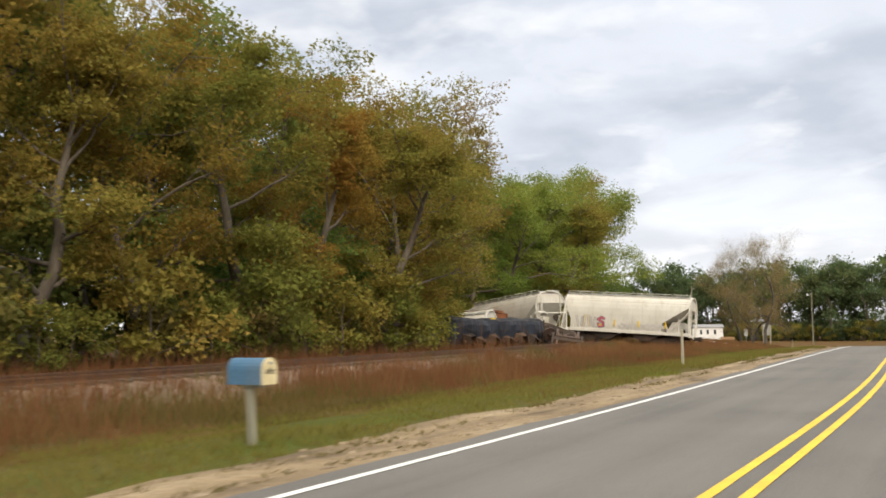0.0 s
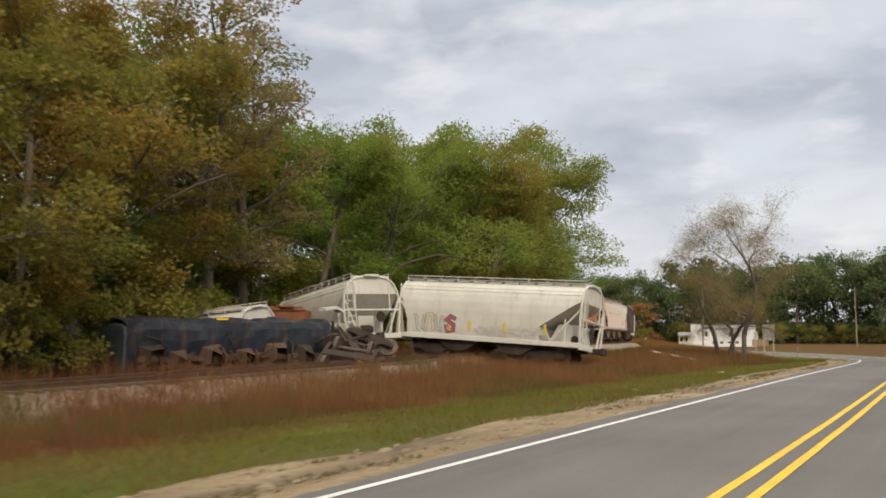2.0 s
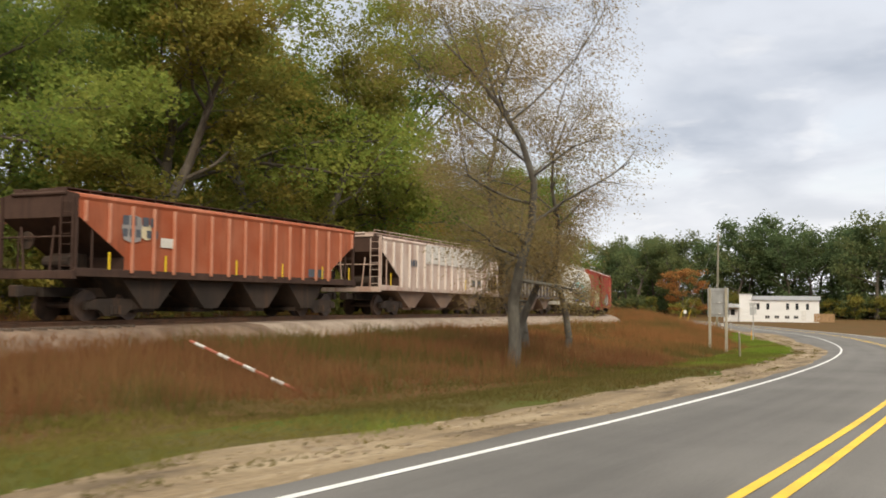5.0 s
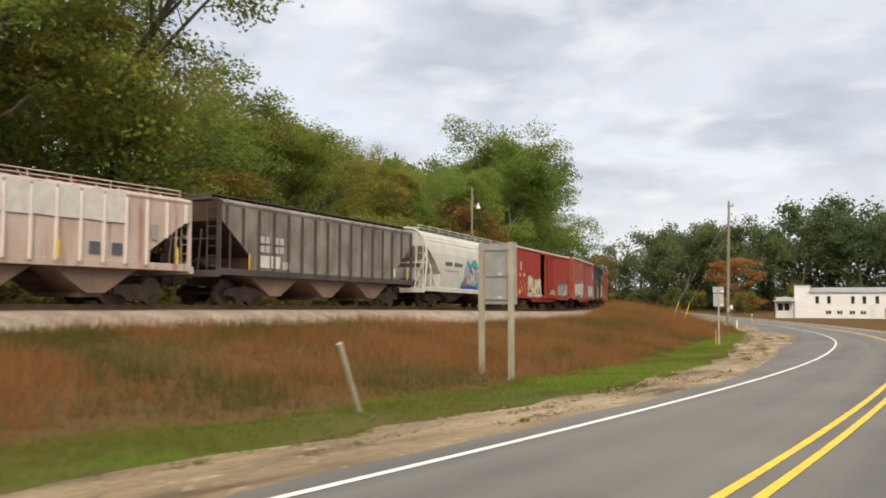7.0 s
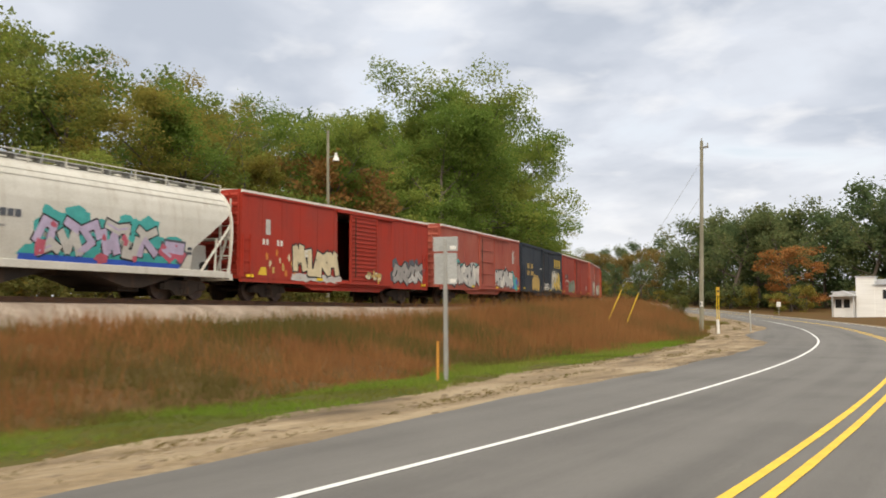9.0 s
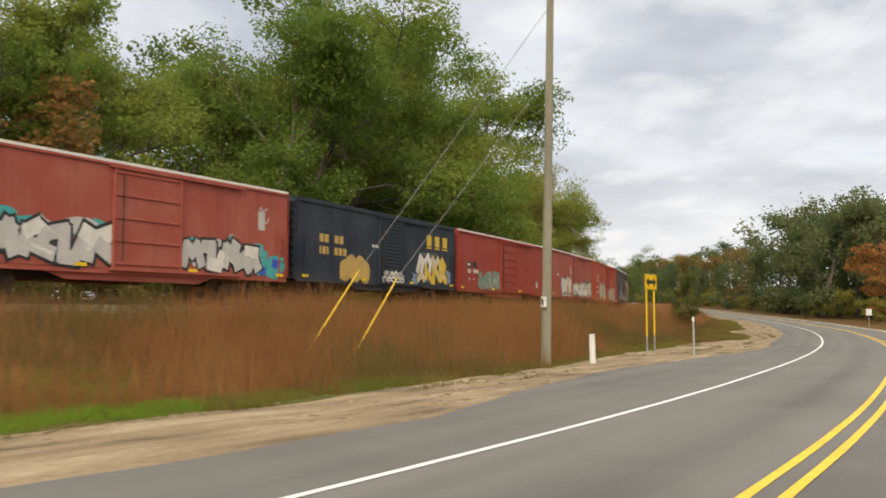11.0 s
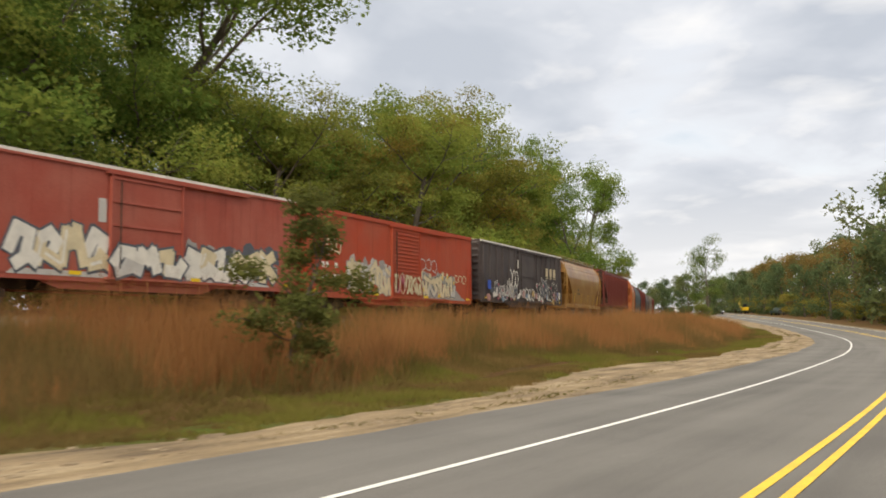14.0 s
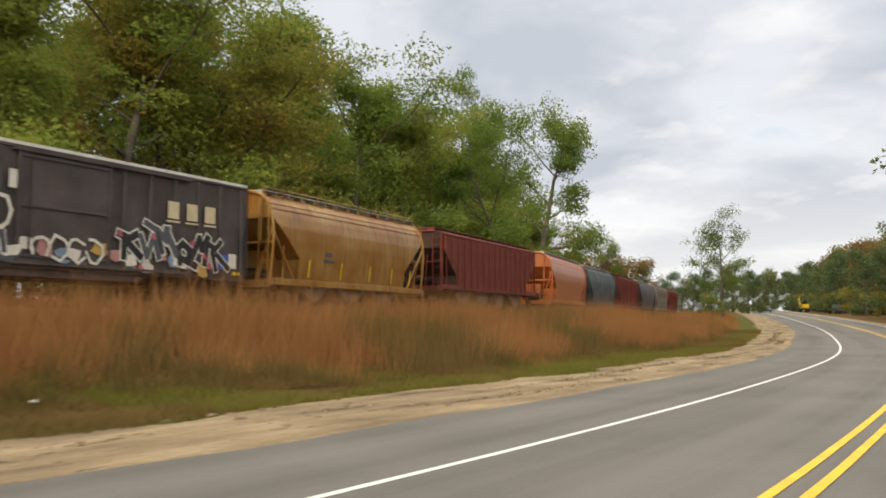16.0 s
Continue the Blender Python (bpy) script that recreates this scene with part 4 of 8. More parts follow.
def sketch(parent, side_y, letters, name="graffiti", label=""):
    """Flat sprayed shapes on a car side. letters: (material key, outline in x, z, layer)."""
    keys = []
    verts, faces, mats = [], [], []
    for key, outline, layer in letters:
        if key not in keys:
            keys.append(key)
        o = len(verts)
        cx, cz = sum(p[0] for p in outline) / len(outline), sum(p[1] for p in outline) / len(outline)
        pts = [(cx, cz)] + list(outline)
        verts += [(x, side_y(z) - 0.008 - 0.004 * layer, z) for x, z in pts]
        k = len(outline)
        for i in range(k):
            faces.append((o, o + 1 + i, o + 1 + (i + 1) % k))
            mats.append(keys.index(key))
    me = pydata(name, verts, faces, [G[k] for k in keys])
    me.polygons.foreach_set("material_index", mats)
    return tagged(part(name, me, None, parent, label), kind="stuff")


def blob(r, cx, cz, w, h, n=9, rough=0.25, shear=0.0):
    out = []
    for i in range(n):
        a = 2 * math.pi * i / n
        q = 1 + r.uniform(-rough, rough)
        c, s = math.cos(a), math.sin(a)
        sup = (abs(c) ** 3 + abs(s) ** 3) ** (-1 / 3)
        z = s * sup * h / 2 * q
        out.append((cx + c * sup * w / 2 * q + z * shear, cz + z))
    return out


def letters(seed, x0, x1, z0, z1, count, fill, edge="black", under=None, accents=(), shear=0.15):
    """A row of fat sprayed strokes: a backing cloud, dark outlines, fills, inner strokes and accents."""
    r = random.Random(seed)
    out, w, h = [], (x1 - x0) / count, z1 - z0
    if under:
        for i in range(count * 3):
            out.append((under[i % len(under)], blob(r, r.uniform(x0, x1), r.uniform(z0 + h * 0.1, z1), w * r.uniform(0.5, 1.1), h * r.uniform(0.3, 0.65), 10, 0.3), 0))
    for i in range(count):
        cx = x0 + w * (i + 0.5)
        for s in range(3):
            bx, bz = cx + r.uniform(-0.28, 0.28) * w, z0 + h * (0.5 + r.uniform(-0.12, 0.12))
            bw, bh = w * r.uniform(0.26, 0.55), h * r.uniform(0.55, 0.98)
            if s == 2:
                bw, bh = w * r.uniform(0.5, 0.95), h * r.uniform(0.2, 0.38)
                bz = z0 + h * r.uniform(0.18, 0.82)
            sh = r.uniform(-0.1, shear + 0.15)
            o = blob(r, bx, bz, bw, bh, 9, 0.16, sh)
            if edge:
                out.append((edge, [(bx + (x - bx) * 1.16 + 0.012, bz + (z - bz) * 1.09) for x, z in o], 1 + s * 0.6))
            out.append((fill[r.randrange(len(fill))], o, 1.4 + s * 0.6))
            if s == 0:
                out.append((fill[-1], blob(r, bx, z0 + h * 0.28, bw * 0.8, bh * 0.35, 8, 0.3), 3.4))
        if edge and r.random() < 0.7:
            out.append((edge, blob(r, cx + r.uniform(-0.2, 0.2) * w, z0 + h * 0.5, w * 0.08, h * 0.4, 6, 0.3, 0.4), 3.8))
    for k in accents:
        for _ in range(count):
            out.append((k, blob(r, r.uniform(x0, x1), r.uniform(z0, z1), w * 0.22, h * 0.16, 7, 0.35), 4.2))
    return out


GLYPHS = [                                          # sprayed shapes, none of them a letter
    [[(0, 0.1), (0.1, 0.95), (0.42, 0.6), (0.6, 1.05)], [(0.6, 1.0), (0.85, 0.1)]],
    [[(0, 0.9), (0.35, 1.0), (0.28, 0.05), (0.75, 0.0), (0.95, 0.5)]],
    [[(0, 0.4), (0.3, 0.95), (0.75, 0.8), (0.55, 0.3), (1.0, 0.05)], [(0.2, 0.0), (0.6, 0.15)]],
    [[(0.1, 0), (0.2, 0.6), (0.9, 0.95)], [(0.4, 0.55), (0.95, 0.1)], [(0.0, 0.95), (0.3, 0.8)]],
    [[(0, 0.05), (0.5, 0.35), (0.1, 0.75), (0.7, 1.0), (0.95, 0.6)]],
    [[(0.05, 0.6), (0.4, 0.0), (0.7, 0.55), (0.95, 0.0)], [(0.3, 0.95), (0.85, 0.8)]],
    [[(0.05, 0.1), (0.15, 0.8), (0.5, 1.0), (0.8, 0.7), (0.6, 0.35)], [(0.35, 0.3), (0.95, 0.0)]]]


def stroke(points, half):
    """Quads of one brush stroke, widened to both sides and overlapping a little at its bends."""
    out = []
    for (x0, z0), (x1, z1) in zip(points, points[1:]):
        dx, dz = x1 - x0, z1 - z0
        ln = math.hypot(dx, dz) + 1e-6
        dx, dz = dx / ln, dz / ln
        a, b = (x0 - dx * half * 0.8, z0 - dz * half * 0.8), (x1 + dx * half * 0.8, z1 + dz * half * 0.8)
        px, pz = -dz * half, dx * half
        out.append([(a[0] + px, a[1] + pz), (a[0] - px, a[1] - pz), (b[0] - px * 1.1, b[1] - pz * 1.1), (b[0] + px * 1.1, b[1] + pz * 1.1)])
    return out


def glyphs(seed, x0, x1, z0, z1, count, fill, edge="black", under=None, accents=(), thick=0.15, tilt=0.12, jump=0.1):
    """A sprayed word-like row of invented letterforms: cloud, dark outline, fill, pale lower or upper part, accents."""
    r = random.Random(seed)
    out, w, h = [], (x1 - x0) / count, z1 - z0
    for i in range(count * 4 if under else 0):
        bw, bh = w * r.uniform(0.5, 1.1), h * r.uniform(0.3, 0.6)
        out.append((under[i % len(under)], blob(r, x0 + (x1 - x0) * (i + 0.5) / (count * 4) + r.uniform(-0.2, 0.2) * w, r.uniform(z0 + bh * 0.5, z1), bw, bh, 10, 0.3), 0.2 * (i % 4)))
    last = -1
    for i in range(count):
        k = r.randrange(len(GLYPHS))
        k = (k + 1) % len(GLYPHS) if k == last else k
        last = k
        half = thick * w * r.uniform(0.85, 1.15)
        gx, gw = x0 + w * i + half * 0.6, w * 1.18 - half * 1.2
        gz, gh = z0 + half + r.uniform(0, jump) * h, h - 2 * half - r.uniform(0, jump) * h
        sh, main = tilt * r.uniform(-1, 1), fill[r.randrange(len(fill))]
        second = fill[r.randrange(len(fill))]
        n = 0
        for line in GLYPHS[k]:
            pts = [(gx + gw * (px + r.uniform(-0.05, 0.05)) + sh * gh * (pz - 0.5), gz + gh * (pz + r.uniform(-0.05, 0.05))) for px, pz in line]
            for q in (stroke(pts, half * 1.42) if edge else []):
                out.append((edge, q, 1.0 + 0.05 * n))
                n += 1
            for q in stroke(pts, half):
                low = sum(p[1] for p in q) / 4 < gz + gh * 0.5
                out.append((second if low else main, q, 2.0 + 0.05 * n))
                n += 1
            if r.random() < 0.6:
                q = stroke(pts[:2], half * 0.25)
                out.append((fill[0], q[0], 3.4))
    for key in accents:
        for _ in range(count):
            out.append((key, blob(r, r.uniform(x0, x1), r.uniform(z0, z1), w * 0.25, h * 0.16, 7, 0.35), 3.8))
    return out


def scrawl(seed, x0, x1, z0, z1, n, key, half=0.025):
    """Thin looping tag lines."""
    r = random.Random(seed)
    out, x = [], x0
    for i in range(n):
        w = (x1 - x0) / n
        a, pts = r.uniform(0, 6), []
        for k in range(7):
            pts.append((x0 + w * (i + 0.5) + math.cos(a) * w * 0.5, (z0 + z1) / 2 + math.sin(a) * (z1 - z0) / 2 * r.uniform(0.6, 1)))
            a += r.uniform(0.6, 1.1)
        out += [(key, q, 4 + 0.1 * (k % 5) + 0.5 * (i % 2)) for k, q in enumerate(stroke(pts, half))]
    return out


def bars(x0, z0, widths, h, key="white", gap=0.08, layer=1):
    """Plain bars that stand for small lettering."""
    out, x = [], x0
    for w in widths:
        if w > 0:
            out.append((key, [(x, z0), (x + w, z0), (x + w, z0 + h), (x, z0 + h)], layer))
        x += abs(w) + gap
    return out


TRUCK = {}


def truck(parent, x, dz=0.0):
    """A two-axle freight truck with its wheels."""
    if not TRUCK:
        bm = bmesh.new()
        for y in (-1.02, 1.02):
            prism(bm, [(-1.15, 0.52), (-1.15, 0.34), (-0.62, 0.32), (-0.42, 0.14), (0.42, 0.14), (0.62, 0.32), (1.15, 0.34), (1.15, 0.52), (0.75, 0.66), (-0.75, 0.66)], y - 0.07, y + 0.07)
            for sx in (-0.88, 0.88):
                box(bm, sx - 0.14, y - 0.10, 0.36, sx + 0.14, y + 0.10, 0.60)
            for sx in (-0.16, 0.0, 0.16):
                tube(bm, (sx, y - 0.09, 0.20), (sx, y - 0.09, 0.46), 0.055, seg=8)
        box(bm, -0.22, -1.05, 0.42, 0.22, 1.05, 0.68)
        TRUCK["frame"] = mesh_of("truck", bm, M_UNDER)
        bm = bmesh.new()
        tube(bm, (0, -0.80, 0.457), (0, -0.66, 0.457), 0.457, seg=24)
        tube(bm, (0, -0.68, 0.457), (0, -0.65, 0.457), 0.485, seg=24)
        tube(bm, (0, -0.90, 0.457), (0, -0.80, 0.457), 0.14, seg=12)
        tube(bm, (0, 0.80, 0.457), (0, 0.66, 0.457), 0.457, seg=24)
        tube(bm, (0, 0.68, 0.457), (0, 0.65, 0.457), 0.485, seg=24)
        tube(bm, (0, -0.66, 0.457), (0, 0.66, 0.457), 0.085, seg=10)
        TRUCK["wheels"] = mesh_of("wheelset", bm, M_WHEEL)
    t = part("truck", TRUCK["frame"], None, parent)
    t.location = (x, 0, dz)
    for sx in (-0.88, 0.88):
        w = part("wheelset", TRUCK["wheels"], None, t)
        w.location = (sx, 0, 0)
    return t


def coupler(parent, x, sign):
    bm = bmesh.new()
    box(bm, x - 0.35, -0.11, 0.72, x + 0.35, 0.11, 0.98, bevel=0.02)
    box(bm, x + sign * 0.25 - 0.12, -0.19, 0.68, x + sign * 0.25 + 0.12, 0.19, 1.02, bevel=0.03)
    return part("coupler", bm, M_UNDER, parent)


def ladder(parent, x, y, z0, z1, along_x, material, n=7):
    bm = bmesh.new()
    dx, dy = (0.22, 0) if along_x else (0, 0.22)
    for s in (-1, 1):
        box(bm, x + s * dx - 0.02, y + s * dy - 0.02, z0, x + s * dx + 0.02, y + s * dy + 0.02, z1)
    for i in range(n):
        z = z0 + (z1 - z0) * (i + 0.5) / n
        tube(bm, (x - dx, y - dy, z), (x + dx, y + dy, z), 0.014, seg=5)
    return part("ladder", bm, material, parent)


def shell(levels, closed_bottom=True):
    """A car body from levels (z, half width, left end, right end), bottom to top: sides, sloped ends and a roof."""
    bm = bmesh.new()
    rings = []
    for z, w, xl, xr in levels:
        rings.append([bm.verts.new(p) for p in ((xl, -w, z), (xr, -w, z), (xr, w, z), (xl, w, z))])
    for a, b in zip(rings, rings[1:]):
        for i in range(4):
            bm.faces.new((a[i], a[(i + 1) % 4], b[(i + 1) % 4], b[i]))
    bm.faces.new(rings[-1])
    bm.faces.new(rings[0][::-1])
    bmesh.ops.recalc_face_normals(bm, faces=bm.faces)
    return bm


def hopper(name, m, label, length, top, sill, paint, frame_paint=None, ribs=0, curved=False, bays=3, group="freight cars of the train", walk_rail=True, bay_mat=None, rib_paint=None, slope=1.8, slope_left=None, trucks=True, end_paint=None):
    """A covered hopper car. ribs: outside posts on flat sides; curved: a smooth bulging side."""
    fp = frame_paint or paint
    car = empty(name, m, label, "hopper car", group)
    h, L = top - sill, length / 2
    W = 1.56
    if curved:
        prof = [(0.0, 1.42), (0.12, 1.49), (0.30, 1.55), (0.48, 1.58), (0.62, 1.56), (0.74, 1.48), (0.83, 1.36), (0.90, 1.20), (0.955, 1.0), (0.985, 0.72), (1.0, 0.35)]
    else:
        prof = [(0.0, W - 0.06), (0.02, W - 0.06), (0.86, W - 0.06), (0.90, W - 0.02), (0.93, W - 0.06), (0.97, 1.05), (1.0, 0.6)]
    cut0, cut1 = (0.26, 0.70) if curved else (0.20, 0.66)

    def inset(f):
        return 0.12 + slope * max(0.0, min(1.0, (cut1 - f) / (cut1 - cut0))) if f < cut1 else 0.12

    fine = []
    for (f0, w0), (f1, w1) in zip(prof, prof[1:]):
        for k in range(4):
            f = f0 + (f1 - f0) * k / 4
            fine.append((f, w0 + (w1 - w0) * k / 4))
    fine += [prof[-1], (cut0, np.interp(cut0, [p[0] for p in prof], [p[1] for p in prof])), (cut1 - 0.001, np.interp(cut1, [p[0] for p in prof], [p[1] for p in prof]))]
    fine.sort()
    me = mesh_of("body", shell([(sill + h * f, float(w), -L + 0.12 + (inset(f) - 0.12) * (slope_left or slope) / slope, L - inset(f)) for f, w in fine]), paint)
    if end_paint:                                      # slope sheets and panels at the ends, their shade put into the colour
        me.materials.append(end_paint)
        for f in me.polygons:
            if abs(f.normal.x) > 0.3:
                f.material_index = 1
    if curved:
        me.shade_smooth()
        me.set_sharp_from_angle(angle=radians(25))
    part("body", me, None, car)
    zs, ws = [sill + h * p[0] for p in prof], [p[1] for p in prof]

    def side_y(z):
        return -float(np.interp(z, zs, ws))
    if curved:                                         # long seams under the roof
        for f in (0.80, 0.86):
            z, w = sill + h * f, float(np.interp(f, [p[0] for p in prof], [p[1] for p in prof]))
            for s in (-1, 1):
                bm = bmesh.new()
                box(bm, -L + 0.12, s * w - 0.02, z - 0.02, L - 0.12, s * w + 0.02, z + 0.02)
                part("roof_seam", bm, paint, car)
    # sill, end frames
    for s in (-1, 1):
        bm = bmesh.new()
        box(bm, -L, s * (W - 0.10) - 0.05, sill - 0.14, L, s * (W - 0.10) + 0.05, sill + 0.10, bevel=0.015)
        part("side_sill", bm, fp, car)
    for s in (-1, 1):
        bm = bmesh.new()
        box(bm, s * L - 0.10, -W + 0.05, sill - 0.22, s * L + 0.10, W - 0.05, sill + 0.02, bevel=0.015)
        box(bm, s * (L - 0.75) - 0.6, -1.2, sill - 0.10, s * (L - 0.75) + 0.6, 1.2, sill - 0.04)
        part("end_platform", bm, fp, car)
        bm = bmesh.new()
        zt = sill + h * 0.93
        xe = s * (L - 0.08)
        if curved:                                     # a hoop round the body's outline, with braces down to the platform
            hoop = [(xe, sgn * w, sill + h * f) for sgn, order in ((-1, prof), (1, prof[::-1])) for f, w in order]
            for p, q in zip(hoop, hoop[1:]):
                tube(bm, p, q, 0.058, seg=6)
            for sgn in (-1, 1):
                tube(bm, (xe, sgn * 1.02, sill + h * 0.95), (xe, sgn * 1.0, sill + h * 0.40), 0.04, seg=6)
                tube(bm, (xe, sgn * 1.55, sill + h * 0.62), (xe, sgn * 0.86, sill), 0.05, seg=6)
                tube(bm, (xe, sgn * 1.52, sill + h * 0.58), (s * (L - 1.6), sgn * 1.45, sill + 0.04), 0.05, seg=6)
                tube(bm, (s * (L - 0.85), sgn * 1.45, sill), (s * (L - 0.85), sgn * 1.5, sill + h * 0.40), 0.04, seg=6)
            tube(bm, (xe, -1.56, sill + h * 0.42), (xe, 1.56, sill + h * 0.42), 0.055, seg=6)
            tube(bm, (xe, -1.5, sill + h * 0.22), (xe, -0.95, sill + h * 0.22), 0.028, seg=6)
        else:
            for y in (-W + 0.12, W - 0.12):
                box(bm, xe - 0.05, y - 0.05, sill, xe + 0.05, y + 0.05, zt)
                tube(bm, (s * (L - 0.7), y, sill), (s * (L - 0.7), y, sill + h * 0.52), 0.035, seg=6)
            tube(bm, (xe, -1.05, sill + h * 0.95), (xe, 1.05, sill + h * 0.95), 0.05, seg=8)
            for y in (-0.5, 0.5):
                tube(bm, (xe, y, sill), (xe, y * 1.3, sill + h * 0.55), 0.035, seg=6)
            tube(bm, (xe, -W + 0.12, sill + h * 0.42), (xe, W - 0.12, sill + h * 0.42), 0.03, seg=6)
        part("end_frame", bm, fp, car)
        if curved:                                     # shear plates under the slope sheet
            bm = bmesh.new()
            for y in (-0.62, 0.62):
                prism(bm, [(s * (L - 0.30), sill), (s * (L - 0.45), sill + h * 0.34), (s * (L - 1.5), sill + h * 0.34), (s * (L - 2.0), sill)], y - 0.02, y + 0.02)
            box(bm, s * (L - 1.15) - 0.02, -0.62, sill, s * (L - 1.15) + 0.02, 0.62, sill + h * 0.36)
            part("shear_plate", bm, fp, car)
        ladder(car, s * (L + 0.02), -W + 0.36, sill, sill + h * 0.9, False, fp)
        coupler(car, s * (L + 0.35), s)
        bm = bmesh.new()                               # brake gear and slope-sheet supports in the open end
        box(bm, s * (L - 1.3) - 0.35, -0.35, sill + 0.05, s * (L - 1.3) + 0.35, 0.35, sill + 0.55, bevel=0.03)
        tube(bm, (s * (L - 0.6), -0.8, sill + 0.30), (s * (L - 0.6), 0.2, sill + 0.30), 0.17, seg=12)
        tube(bm, (s * (L - 0.25), 0.55, sill + 0.9), (s * (L - 0.20), 0.55, sill + 0.9), 0.26, seg=14)
        part("brake_gear", bm, M_UNDER, car)
    # roof walkway with its stanchions
    bm = bmesh.new()
    for y in (-0.82, 0.82):
        box(bm, -L + 0.1, y - 0.22, top + 0.02, L - 0.1, y + 0.22, top + 0.05)
        for i in range(int(length / 0.9) + 1):
            x = -L + 0.12 + i * (length - 0.24) / int(length / 0.9)
            box(bm, x - 0.02, y - 0.2, top - 0.12, x + 0.02, y + 0.2, top + 0.02)
    part("roof_walkway", bm, M_GALV if curved else fp, car)
    if walk_rail:
        bm = bmesh.new()
        tube(bm, (-L + 0.15, -1.06, top + 0.16), (L - 0.15, -1.06, top + 0.16), 0.02, seg=5)
        tube(bm, (-L + 0.15, 1.06, top + 0.16), (L - 0.15, 1.06, top + 0.16), 0.02, seg=5)
        for i in range(11):
            x = -L + 0.15 + i * (length - 0.3) / 10
            for y in (-1.06, 1.06):
                tube(bm, (x, y, top - 0.18), (x, y, top + 0.16), 0.02, seg=5)
        part("roof_rail", bm, fp, car)
    bm = bmesh.new()
    box(bm, -0.85, -0.42, -0.02, 0.85, 0.42, 0.09, bevel=0.03)
    me = mesh_of("roof_hatch", bm, fp)
    for i in range(6):
        part("roof_hatch", me, None, car).location = (-L + length * (i + 0.5) / 6, 0, top)
    # outside posts
    if ribs:
        bm = bmesh.new()
        box(bm, -0.045, -0.05, 0, 0.045, 0.05, h * 0.86, bevel=0.012)
        me = mesh_of("rib", bm, rib_paint or paint)
        for i in range(ribs):
            x = -L + 0.35 + i * (length - 0.7) / (ribs - 1)
            d = L - abs(x)
            f = cut1 - (d - 0.12) / slope * (cut1 - cut0) if d < 0.12 + slope else 0.0
            f = max(0.0, min(f, 0.8))
            for s in (-1, 1):
                r = part("rib", me, None, car)
                r.location, r.scale = (x, s * (W - 0.02), sill + h * f), (1, 1, (0.86 - f) / 0.86)
    # hopper bays
    for i in range(bays):
        c = -L + 1.9 + (length - 3.8) * (i + 0.5) / bays
        w = (length - 3.8) / bays / 2
        bm = bmesh.new()
        prism(bm, [(c - w, sill + 0.05), (c - 0.35, 0.36), (c + 0.35, 0.36), (c + w, sill + 0.05)], -1.25, 1.25)
        box(bm, c - 0.45, -1.0, 0.24, c + 0.45, 1.0, 0.38)
        part("hopper_bay", bm, bay_mat or M_BAY, car)
    bm = bmesh.new()
    box(bm, -L + 0.2, -0.16, 0.70, L - 0.2, 0.16, 0.98)
    part("centre_sill", bm, M_UNDER, car)
    if trucks:
        truck(car, -L + 2.05)
        truck(car, L - 2.05)
    return car, side_y


